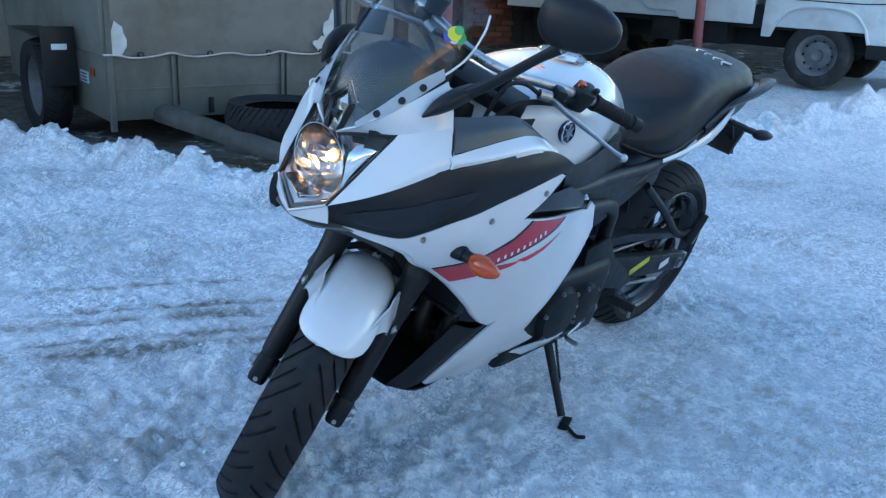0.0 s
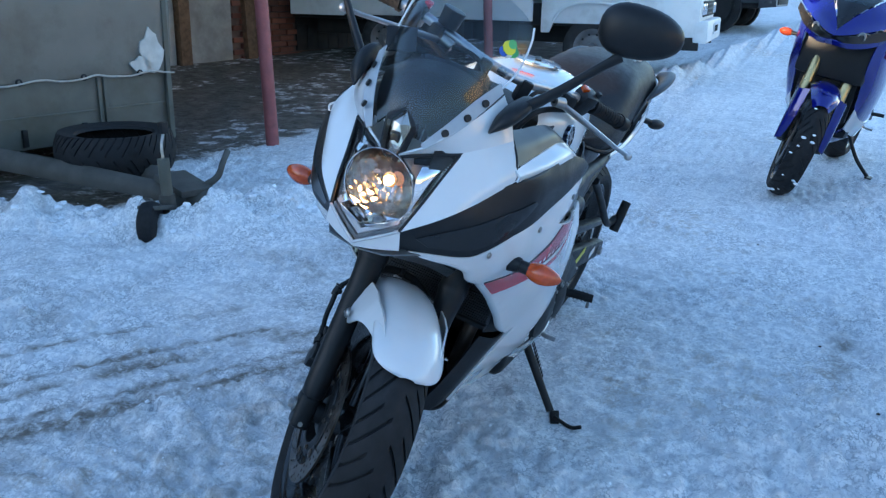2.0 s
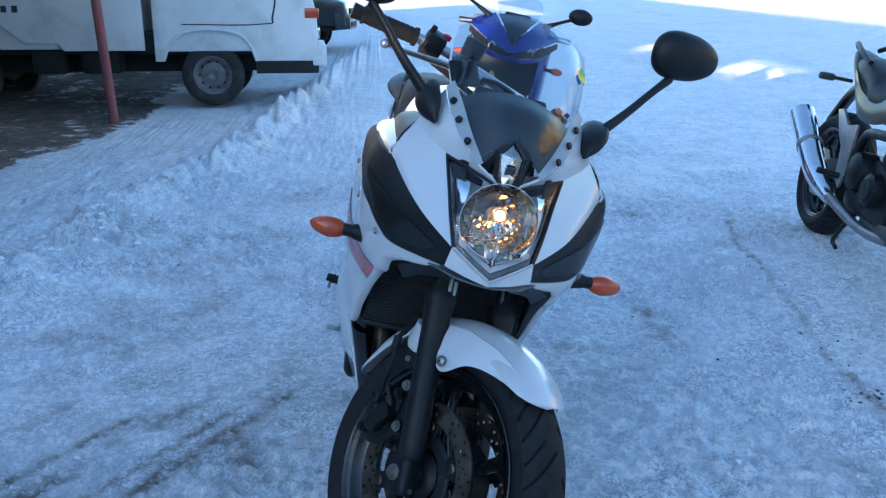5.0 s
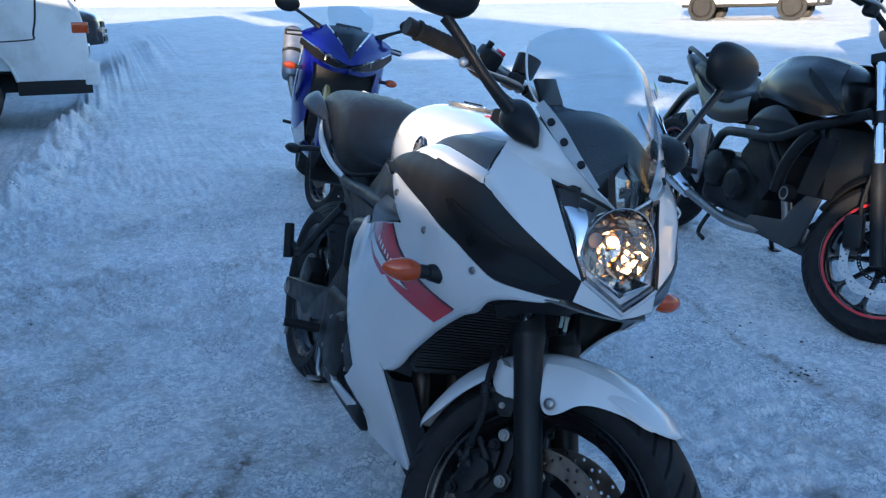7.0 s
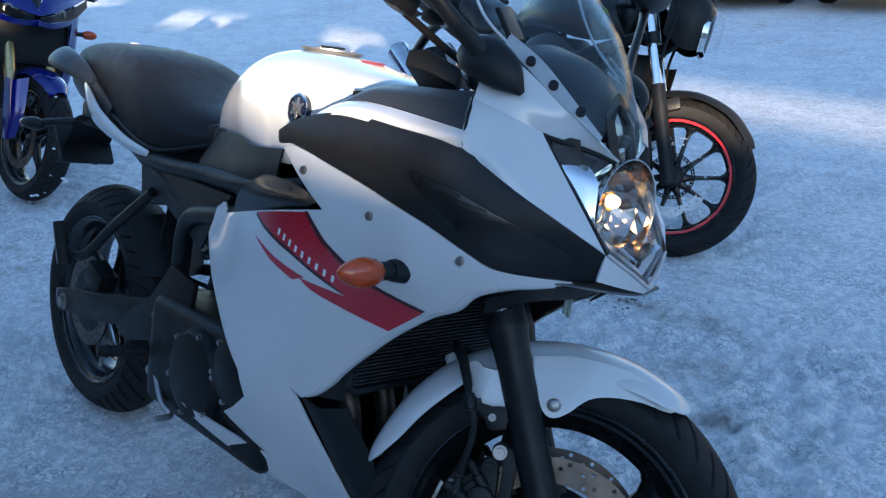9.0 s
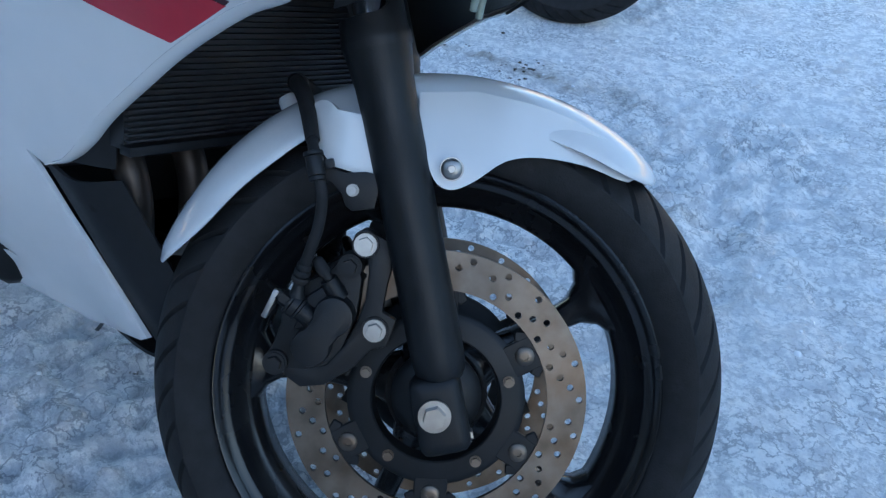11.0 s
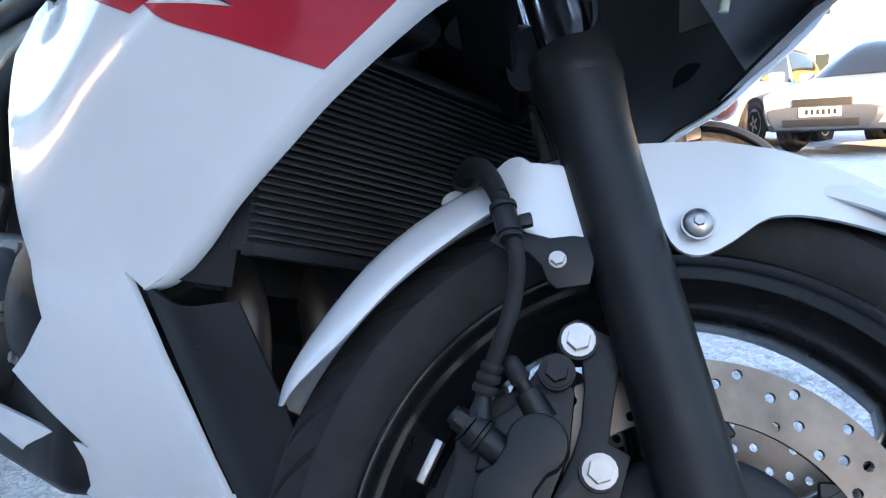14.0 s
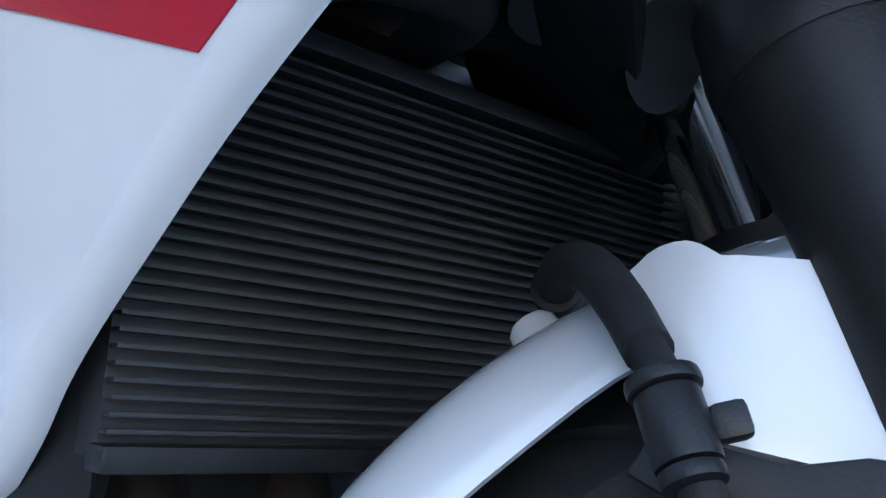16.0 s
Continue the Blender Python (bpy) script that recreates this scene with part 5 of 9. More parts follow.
for i, (r, y) in enumerate([(0.014, -0.002), (0.028, 0.005), (0.043, 0.015), (0.055, 0.030), (0.064, 0.046), (0.0700, 0.062), (0.0715, 0.072)]):
    ring = []
    for k in range(26):
        q = 2 * math.pi * (k + 0.5 * (i % 2)) / 26
        dent = 0.0042 * noise.noise((i * 3.7, k * 2.9, 1.3)) if 0 < i < 6 else 0.0
        ring.append(M_LAMP @ Vector(((r + dent) * math.cos(q), y + 1.3 * dent, (r + dent) * math.sin(q))))
    rings.append(ring)
add_grid(bm, rings, cols_closed=True)
part("reflector", bm, LAMP_BOWL, headlight, "round mirrored reflector in facets", smooth=0)
part("chrome_ring", lathe([(0.0710, 0.0715), (0.0726, 0.0725), (0.0726, 0.0740), (0.0710, 0.0735)], M_LAMP, 48, True), CHROME, headlight)
bm = bmesh.new()
add_ball(bm, (0.014, 0.004, 0.850), 0.0095, (1.3, 1, 1), 18)
part("bulb", bm, BULB, headlight, "glowing halogen bulb")
# Amber in the mirror colour stands in for the bulb's glow on it.
part("bulb_collar", lathe([(0.0105, -0.012), (0.0135, -0.006), (0.0150, 0.0), (0.0128, 0.001)], Matrix.Translation((0.010, 0.004, 0.850)) @ Matrix.Rotation(radians(-90), 4, "Z"), 24), shader("bulb_tinted_mirror", (0.85, 0.55, 0.25), 0.16, 0.9, grain=0.05), headlight, "mirrored collar round the bulb")
for y in (-0.004, 0.012):
    part("cap_stem", tube([(0.008, y, 0.836), (0.006, y, 0.822), (-0.008, y, 0.806)], 0.0022, 8), CHROME, headlight)
for s in (1, -1):
    bm = lathe([(0.004, 0.0), (0.014, 0.006), (0.021, 0.020), (0.024, 0.034)], Matrix.Translation((0.035, s * 0.024, 0.778)) @ Matrix.Rotation(radians(-90), 4, "Z"), 20)
    part("small_reflector", bm, LAMP_BOWL, headlight)
    part("lower_step", box((0.03, 0.05, 0.003), Matrix.Translation((0.062, s * 0.028, 0.786)) @ Matrix.Rotation(radians(s * 25), 4, "X")), CHROME, headlight, bevel=0.001)
lamp = new("headlight_bulb_light", bpy.data.lights.new("headlight_bulb_light", "POINT"))
lamp.data.energy, lamp.data.color, lamp.data.shadow_soft_size = 0.026, (1.0, 0.50, 0.17), 0.006
lamp.location = (0.026, 0.004, 0.856)
lamp.parent = headlight

# position light above the lens
RIDGE = [(0.004, 0.0, 0.990), (0.031, 0.0, 0.957), (0.043, 0.0, 0.922), (0.041, 0.0, 0.897)]
FLANKS = [(0.003, 0.0015, 0.988), (0.016, 0.0255, 0.961), (0.028, 0.0200, 0.918), (0.034, 0.0115, 0.897)]
HOOD = [(-0.002, 0.0015, 1.001), (0.005, 0.0345, 0.968), (0.020, 0.0275, 0.914), (0.030, 0.0175, 0.893)]


def facets(rows, t, s):
    bm = bmesh.new()
    add_grid(bm, [[(x, s * y, z) for x, y, z in r] for r in rows])
    return thicken(bm, t)


poslight = part("position_light", facets([[(x - 0.020, y, z) for x, y, z in RIDGE], [(x - 0.012, y, z) for x, y, z in FLANKS]], 0.002, 1), LAMP_BOWL, bike, "small unlit position light over the headlight", smooth=0)
part("back", facets([[(x - 0.020, y, z) for x, y, z in RIDGE], [(x - 0.012, y, z) for x, y, z in FLANKS]], 0.002, -1), LAMP_BOWL, poslight, smooth=0)
part("lamp_step", box((0.010, 0.018, 0.030), Matrix.Translation((0.016, 0.0, 0.930)) @ Matrix.Rotation(radians(22), 4, "Y")), BLACK_GLOSS, poslight, bevel=0.002)
for s in (1, -1):
    ob = part("lens", facets([RIDGE, FLANKS], 0.0015, s), LENS, poslight, "clear lens", smooth=0)
    ob.visible_shadow = False
    part("surround", facets([FLANKS, HOOD], 0.008, s), BLACK_PLASTIC, poslight, "pointed black surround", smooth=30)

# windscreen
SCREEN_ROWS = [[(0.008, 0.0, 0.985), (0.010, 0.022, 0.976), (0.017, 0.050, 0.939), (0.014, 0.060, 0.933)],
               [(-0.006, 0.0, 1.020), (-0.006, 0.034, 1.015), (-0.016, 0.066, 0.993), (-0.030, 0.096, 0.984)],
               [(-0.040, 0.0, 1.080), (-0.042, 0.046, 1.074), (-0.058, 0.086, 1.053), (-0.085, 0.117, 1.028)],
               [(-0.090, 0.0, 1.137), (-0.094, 0.056, 1.130), (-0.112, 0.102, 1.107), (-0.150, 0.132, 1.078)],
               [(-0.142, 0.0, 1.180), (-0.146, 0.058, 1.172), (-0.160, 0.104, 1.152), (-0.186, 0.132, 1.128)],
               [(-0.198, 0.0, 1.208), (-0.200, 0.050, 1.201), (-0.202, 0.096, 1.182), (-0.199, 0.126, 1.160)]]
full = [[(x, -y, z) for x, y, z in r[:0:-1]] + r for r in SCREEN_ROWS]
bm = bmesh.new()
add_grid(bm, smooth_rows(full, 5, 4))
screen = part("windscreen", thicken(bm, 0.003), SCREEN, bike, "tinted clear windscreen")
screen.visible_shadow = False
for s in (1, -1):
    edge = [(r[3][0] - 0.001, s * (r[3][1] + 0.001), r[3][2]) for r in SCREEN_ROWS]
    part("screen_edge", tube(edge[2:], 0.0022, 8), WHITE_DECAL, screen)
    strip = [[(0.016, s * 0.050, 0.937), (-0.020, s * 0.078, 0.981), (-0.062, s * 0.102, 1.026), (-0.112, s * 0.122, 1.060)], [(0.020, s * 0.060, 0.931), (-0.010, s * 0.092, 0.962), (-0.045, s * 0.112, 0.992), (-0.108, s * 0.134, 1.044)]]
    part("mount_strip", sheet([[(x + 0.0015, y + s * 0.0012, z + 0.001) for x, y, z in r] for r in strip], 0.002), shader("screen_mount_grey", (0.34, 0.36, 0.38), 0.3, grain=0.05), screen, "grey screen mounting strip")
    for x, y, z in ((-0.001, 0.0835, 0.966), (-0.038, 0.1035, 0.996), (-0.0715, 0.1175, 1.024)):
        nrm = Vector((0.55, 0.70 * s, 0.45))
        part("screen_bolt", bolt_head((x, s * y, z), nrm, 0.0072, 0.004, False, False), BLACK_PLASTIC, screen)
# dark lower part behind the screen: instrument hood
bm = bmesh.new()
hood = [[(-0.004, 0.0, 0.975), (-0.006, 0.03, 0.966), (-0.014, 0.060, 0.938)], [(-0.022, 0.0, 1.002), (-0.026, 0.045, 0.994), (-0.042, 0.084, 0.972)], [(-0.066, 0.0, 1.040), (-0.072, 0.055, 1.031), (-0.090, 0.107, 1.004)], [(-0.125, 0.0, 1.060), (-0.130, 0.062, 1.050), (-0.140, 0.124, 1.018)]]
add_grid(bm, smooth_rows([[(x, -y, z) for x, y, z in r[:0:-1]] + r for r in hood], 5, 4))
dash = part("instrument_hood", thicken(bm, 0.004), BLACK_PLASTIC, bike, "black instrument hood behind the screen")
bm = box((0.05, 0.15, 0.060), Matrix.Translation((-0.170, 0.0, 1.022)) @ Matrix.Rotation(radians(-35), 4, "Y"))
part("instrument_panel", bm, BLACK_GLOSS, dash, "black instrument cluster", bevel=0.012)
part("bracket", box((0.008, 0.06, 0.05), Matrix.Translation((-0.13, -0.105, 1.075)) @ pose(0, 0, 0, 10, -30, 20)), BLACK_PLASTIC, dash, bevel=0.003)
for s in (1, -1):
    part("nose_inner", sheet([[(0.0, s * 0.075, 0.93), (-0.06, s * 0.12, 0.94), (-0.14, s * 0.15, 0.95)], [(0.02, s * 0.07, 0.80), (-0.06, s * 0.14, 0.83), (-0.16, s * 0.18, 0.86)], [(0.03, s * 0.065, 0.75), (-0.06, s * 0.15, 0.76), (-0.16, s * 0.20, 0.76)]], 0.003), BLACK_PLASTIC, dash)
# under-tray below the headlight
part("under_tray", sheet([[(0.080, -0.060, 0.738), (0.088, 0.0, 0.734), (0.080, 0.060, 0.738)], [(0.0, -0.115, 0.735), (0.0, 0.0, 0.745), (0.0, 0.115, 0.735)], [(-0.07, -0.155, 0.705), (-0.07, 0.0, 0.745), (-0.07, 0.155, 0.705)]], 0.003), shader("grey_lamp_housing", (0.10, 0.11, 0.12), 0.4, grain=0.1, scale=40), bike, "smooth grey underside of the lamp housing")
for k in (0, 1):
    loom = part("loom_wire", tube([(0.0, -0.035 - 0.008 * k, 0.745), (0.004, -0.042 - 0.008 * k, 0.725), (0.002, -0.040 - 0.010 * k, 0.705 + 0.006 * k)], 0.0016, 8), RUBBER, bike)
    part("connector", cyl((0.002, -0.040 - 0.010 * k, 0.707 + 0.006 * k), (0.000, -0.038 - 0.010 * k, 0.680 + 0.006 * k), 0.0038, 0.0032, 10), shader("green_grey_connector", (0.22, 0.26, 0.22), 0.5, grain=0.1), loom, "pale grey-green wire connector")
both("nose_flap", lambda: sheet([[(0.060, 0.055, 0.738), (0.0, 0.115, 0.730), (-0.06, 0.150, 0.700)], [(0.02, 0.055, 0.715), (-0.03, 0.10, 0.700), (-0.08, 0.13, 0.672)]], 0.003), BLACK_PLASTIC, bike)
# sticker on the screen, as plain shapes
stick = [((-0.128, 0.1135, 1.122), 0.014, (0.7, 0.62, 0.02)), ((-0.140, 0.1180, 1.115), 0.012, (0.05, 0.35, 0.10)), ((-0.120, 0.1075, 1.115), 0.010, (0.03, 0.10, 0.45)), ((-0.130, 0.1125, 1.111), 0.009, (0.75, 0.75, 0.75)), ((-0.136, 0.115, 1.128), 0.009, (0.10, 0.40, 0.12))]
for i, (c, r, col) in enumerate(stick):
    nrm = Vector((0.55, 0.65, 0.5)).normalized()
    part("sticker", cyl(Vector(c) + nrm * 0.002, Vector(c) + nrm * (0.0030 + 0.0003 * i), r, segs=9), shader("sticker_colour", col, 0.4, grain=0.05), screen, "small bright sticker")

# mirrors
for s in (1, -1):
    bm = bmesh.new()
    base = [(-0.055, 0.139, 0.980), (-0.075, 0.150, 1.000), (-0.100, 0.158, 1.016), (-0.128, 0.160, 1.026), (-0.150, 0.158, 1.034)]
    add_tube(bm, [(x, s * (y + 0.006), z) for x, y, z in base], [0.004, 0.024, 0.031, 0.030, 0.020], 16, 5, True, True, 0.55)
    mirror = part("mirror", bm, BLACK_PLASTIC, bike, "black rear-view mirror on a long arm")
    part("arm", tube([(-0.110, s * 0.170, 1.022), (-0.140, s * 0.225, 1.075), (-0.165, s * 0.275, 1.130), (-0.182, s * 0.305, 1.160)], [0.014, 0.011, 0.010, 0.012], 14, 5, True, 0.7), BLACK_PLASTIC, mirror)
    bm = bmesh.new()
    add_ball(bm, (0, 0, 0), 1.0, (0.034, 0.076, 0.047), 28)
    for v in bm.verts:
        if v.co.x < -0.006:
            v.co.x = -0.006 + (v.co.x + 0.006) * 0.12
        v.co.z *= 1.0 - 0.22 * v.co.y / 0.076
        v.co.y = math.copysign(abs(v.co.y / 0.076) ** 0.85, v.co.y) * 0.076
        v.co.z = math.copysign(abs(v.co.z / 0.047) ** 0.85, v.co.z) * 0.047
    m = Matrix.Translation((-0.190, s * 0.325, 1.208)) @ Matrix.Rotation(radians(s * 2), 4, "X") @ Matrix.Rotation(radians(s * 14), 4, "Z")
    if s < 0:
        m = m @ Matrix.Scale(-1, 4, (0, 1, 0))
    bmesh.ops.transform(bm, matrix=m, verts=bm.verts)
    part("shell", bm, BLACK_PLASTIC, mirror, "smooth black mirror shell")
    bm = bmesh.new()
    add_lathe(bm, [(0.0, -0.0005), (0.9, 0.0), (0.96, 0.002)], m @ Matrix.Translation((-0.0125, 0, 0)) @ Matrix.Diagonal((1, 0.066, 0.037, 1)) @ Matrix.Rotation(radians(90), 4, "Z"), 28)
    part("mirror_glass", bm, REFLECTOR, mirror)

# -- tank --
def tank_mesh():
    # station x, crown height, half width, height of the widest line, base height, half width at the base
    st = [(-0.345, 0.945, 0.075, 0.905, 0.86, 0.080), (-0.375, 0.972, 0.108, 0.908, 0.845, 0.120), (-0.43, 0.988, 0.142, 0.908, 0.83, 0.165), (-0.50, 1.000, 0.168, 0.902, 0.82, 0.188), (-0.60, 1.017, 0.174, 0.898, 0.82, 0.180), (-0.70, 1.021, 0.163, 0.896, 0.82, 0.152), (-0.78, 1.005, 0.138, 0.890, 0.82, 0.125), (-0.85, 0.968, 0.114, 0.875, 0.815, 0.105), (-0.90, 0.925, 0.092, 0.858, 0.81, 0.090), (-0.925, 0.885, 0.074, 0.842, 0.805, 0.080)]
    rows = []
    for x, top, w, zw, zb, wb in st:
        half = []
        for k in range(9):
            a = math.pi / 2 * k / 8
            half.append((x, w * math.sin(a) ** 0.82, zw + (top - zw) * math.cos(a) ** 0.80))
        half += [(x, w * 0.6 + wb * 0.4, zw * 0.55 + zb * 0.45), (x, wb, zb)]
        rows.append([(px, -py, pz) for px, py, pz in half[:0:-1]] + half)
    bm = bmesh.new()
    g = add_grid(bm, smooth_rows(rows, 5, 2))
    bm.faces.new(g[0])
    bm.faces.new(g[-1])
    return bm


tank = part("fuel_tank", tank_mesh(), WHITE, bike, "glossy white fuel tank", smooth=60)
M_CAP = Matrix.Translation((-0.668, 0, 1.0225)) @ Matrix.Rotation(radians(90), 4, "X")
cap = part("filler_cap", lathe([(0.0, -0.007), (0.040, -0.007), (0.044, -0.0055), (0.046, -0.002), (0.056, -0.002), (0.060, 0.0), (0.060, 0.003)], M_CAP, 40), ALLOY, tank, "brushed round filler cap")
part("lock_flap", box((0.050, 0.016, 0.004), Matrix.Translation((-0.668, 0, 1.031)) @ Matrix.Rotation(radians(20), 4, "Z")), BLACK_METAL, cap, bevel=0.0015)
for k in range(5):
    a = radians(72 * k + 10)
    part("cap_screw", bolt_head((-0.668 + 0.052 * math.cos(a), 0.052 * math.sin(a), 1.024), (0, 0, 1), 0.0035, 0.002, False), STEEL, cap)
part("tank_label", box((0.010, 0.055, 0.0008), Matrix.Translation((-0.552, 0.01, 1.0105)) @ Matrix.Rotation(radians(-10), 4, "Y")), RED_DECAL, tank, "thin red warning line")
part("tank_label", box((0.012, 0.020, 0.0008), Matrix.Translation((-0.575, 0.06, 1.0060)) @ Matrix.Rotation(radians(-12), 4, "X")), WHITE_DECAL, tank)
for s in (1, -1):
    # round badge, with a plain star of bars
    at = Vector((-0.514, s * 0.1705, 0.912))
    nrm = Vector((-0.02, s * 1.0, 0.10)).normalized()
    m = Matrix.Translation(at) @ nrm.to_track_quat("Y", "Z").to_matrix().to_4x4()
    badge = part("badge", moved(lathe([(0.0, 0.005), (0.024, 0.0045), (0.026, 0.003), (0.026, -0.008)], None, 32), m), shader("badge_dark_blue", (0.008, 0.012, 0.03), 0.2, coat=0.4, grain=0.05), tank, "round dark badge with silver star shape")
    part("ring", moved(lathe([(0.0235, 0.0046), (0.0235, 0.0062), (0.0265, 0.0058), (0.0265, 0.0030)], None, 32, True), m), CHROME, badge)
    for k in range(3):
        part("badge_bar", moved(box((0.038, 0.0020, 0.0036), Matrix.Rotation(radians(60 * k + 30), 4, "Y") @ Matrix.Translation((0, 0.0054, 0))), m), ALLOY, badge)
    part("badge_ring", moved(lathe([(0.008, 0.0050), (0.008, 0.0065), (0.0105, 0.0065), (0.0105, 0.0050)], None, 20, True), m), ALLOY, badge)
    # black knee cover between tank, seat and fairing
    part("knee_cover", sheet([[(-0.50, s * 0.205, 0.845), (-0.60, s * 0.196, 0.838), (-0.70, s * 0.172, 0.846), (-0.80, s * 0.142, 0.842), (-0.86, s * 0.122, 0.82)], [(-0.50, s * 0.212, 0.80), (-0.60, s * 0.205, 0.79), (-0.70, s * 0.185, 0.785), (-0.80, s * 0.16, 0.78), (-0.88, s * 0.14, 0.775)], [(-0.50, s * 0.20, 0.755), (-0.60, s * 0.20, 0.745), (-0.70, s * 0.185, 0.745), (-0.80, s * 0.16, 0.745), (-0.88, s * 0.14, 0.745)]], 0.004), BLACK_PLASTIC, bike, "black plastic knee cover")
    part("intake_shroud", sheet([[(-0.335, s * 0.245, 0.785), (-0.42, s * 0.235, 0.800), (-0.52, s * 0.222, 0.800)], [(-0.36, s * 0.243, 0.772), (-0.46, s * 0.236, 0.768), (-0.60, s * 0.215, 0.760)], [(-0.36, s * 0.235, 0.755), (-0.48, s * 0.228, 0.738), (-0.64, s * 0.200, 0.712)]], 0.004), BLACK_GLOSS, bike, "glossy black side intake")

# -- seat --
def seat_mesh():
    st = [(-0.905, 0.865, 0.090, 0.800), (-0.95, 0.873, 0.118, 0.785), (-1.02, 0.890, 0.150, 0.775), (-1.10, 0.925, 0.165, 0.782), (-1.18, 0.968, 0.164, 0.800), (-1.26, 0.990, 0.158, 0.825), (-1.36, 0.997, 0.152, 0.850), (-1.46, 0.998, 0.147, 0.875), (-1.55, 0.994, 0.135, 0.900), (-1.62, 0.984, 0.110, 0.925), (-1.645, 0.970, 0.080, 0.935)]
    rows = []
    for x, top, w, zb in st:
        half = [(x, 0, top), (x, w * 0.35, top - 0.002), (x, w * 0.62, top - 0.009), (x, w * 0.82, top - 0.024), (x, w * 0.94, top - 0.048), (x, w, (top + zb) / 2 - 0.01), (x, w * 0.99, zb + 0.012), (x, w * 0.93, zb)]
        rows.append([(px, -py, pz) for px, py, pz in half[:0:-1]] + half)
    bm = bmesh.new()
    g = add_grid(bm, smooth_rows(rows, 5, 3))
    bm.faces.new(g[0])
    bm.faces.new(g[-1])
    return bm


seat = part("seat", seat_mesh(), SEAT_VINYL, bike, "black vinyl two-up seat with chalk marks", smooth=60)
chalk = shader("chalk", (0.55, 0.55, 0.56), 0.9, grain=0.2)
for k in range(4):
    x, y = -1.42 - 0.012 * k, 0.075 - 0.035 * k
    part("chalk_mark", tube([(x - 0.03, y + 0.012, 0.994), (x, y - 0.004, 0.998), (x + 0.025, y + 0.006, 0.996)], 0.003, 6), chalk, seat)
both("seat_trim", lambda: tube([(-0.92, 0.098, 0.802), (-1.02, 0.146, 0.776), (-1.10, 0.160, 0.782), (-1.26, 0.153, 0.824), (-1.46, 0.142, 0.874), (-1.60, 0.112, 0.918)], 0.006, 8), BLACK_PLASTIC, seat)
TAIL_GREY = shader("dark_grey_tail_plastic", (0.035, 0.037, 0.042), 0.4, grain=0.12, scale=60, rough_var=0.06)
for s in (1, -1):
    part("grab_rail", tube([(-1.37, s * 0.158, 0.893), (-1.44, s * 0.170, 0.918), (-1.53, s * 0.172, 0.938), (-1.61, s * 0.155, 0.945), (-1.66, s * 0.120, 0.940)], [0.010, 0.026, 0.033, 0.030, 0.014], 16, 5, True, 0.42), TAIL_GREY, bike, "dark grey grab handle")
    part("tail_side", sheet([[(-1.26, s * 0.160, 0.845), (-1.38, s * 0.162, 0.905), (-1.52, s * 0.150, 0.930), (-1.66, s * 0.085, 0.945)], [(-1.28, s * 0.160, 0.820), (-1.40, s * 0.158, 0.850), (-1.54, s * 0.142, 0.885), (-1.68, s * 0.078, 0.910)], [(-1.28, s * 0.14, 0.80), (-1.40, s * 0.14, 0.83), (-1.54, s * 0.12, 0.85), (-1.66, s * 0.06, 0.875)]], 0.005), TAIL_GREY, bike, "dark grey tail panel")
    part("tail_trim", sheet([[(-1.055, s * 0.166, 0.770), (-1.16, s * 0.174, 0.792), (-1.28, s * 0.176, 0.832), (-1.36, s * 0.172, 0.872), (-1.42, s * 0.160, 0.893)], [(-1.052, s * 0.170, 0.762), (-1.16, s * 0.180, 0.780), (-1.28, s * 0.182, 0.812), (-1.36, s * 0.177, 0.846), (-1.42, s * 0.162, 0.880)], [(-1.065, s * 0.162, 0.752), (-1.16, s * 0.170, 0.763), (-1.28, s * 0.172, 0.786), (-1.36, s * 0.168, 0.815), (-1.425, s * 0.158, 0.868)]], 0.004), WHITE, bike, "white tail trim")
    bm = tube([(-1.69, s * 0.05, 0.775), (-1.72, s * 0.10, 0.765), (-1.755, s * 0.125, 0.757)], [0.009, 0.010, 0.011], 12)
    sig = part("turn_signal", bm, BLACK_PLASTIC, bike, "rear turn signal with smoked body")
    bm = bmesh.new()
    add_ball(bm, (-1.785, s * 0.145, 0.750), 0.030, (1.35, 0.75, 0.62), 18, Matrix.Rotation(radians(-s * 25), 4, "Z"))
    part("body", bm, BLACK_PLASTIC, sig)
    bm = bmesh.new()
    add_ball(bm, (-1.800, s * 0.152, 0.749), 0.024, (1.3, 0.7, 0.6), 14, Matrix.Rotation(radians(-s * 25), 4, "Z"))
    part("lens", bm, AMBER, sig)
part("tail_end", sheet([[(-1.60, -0.09, 0.955), (-1.70, 0, 0.965), (-1.60, 0.09, 0.955)], [(-1.64, -0.085, 0.92), (-1.735, 0, 0.915), (-1.64, 0.085, 0.92)], [(-1.62, -0.07, 0.88), (-1.70, 0, 0.86), (-1.62, 0.07, 0.88)]], 0.006), TAIL_GREY, bike)
rear_guard = part("rear_mudguard", sheet([[(-1.52, -0.08, 0.80), (-1.53, 0, 0.815), (-1.52, 0.08, 0.80)], [(-1.66, -0.075, 0.79), (-1.67, 0, 0.80), (-1.66, 0.075, 0.79)], [(-1.74, -0.065, 0.74), (-1.75, 0, 0.745), (-1.74, 0.065, 0.74)], [(-1.83, -0.06, 0.64), (-1.85, 0, 0.645), (-1.83, 0.06, 0.64)]], 0.006), BLACK_PLASTIC, bike, "black rear mudguard and plate holder")
part("plate_holder", box((0.02, 0.15, 0.12), Matrix.Translation((-1.79, 0, 0.70)) @ Matrix.Rotation(radians(-35), 4, "Y")), BLACK_PLASTIC, rear_guard, bevel=0.006)
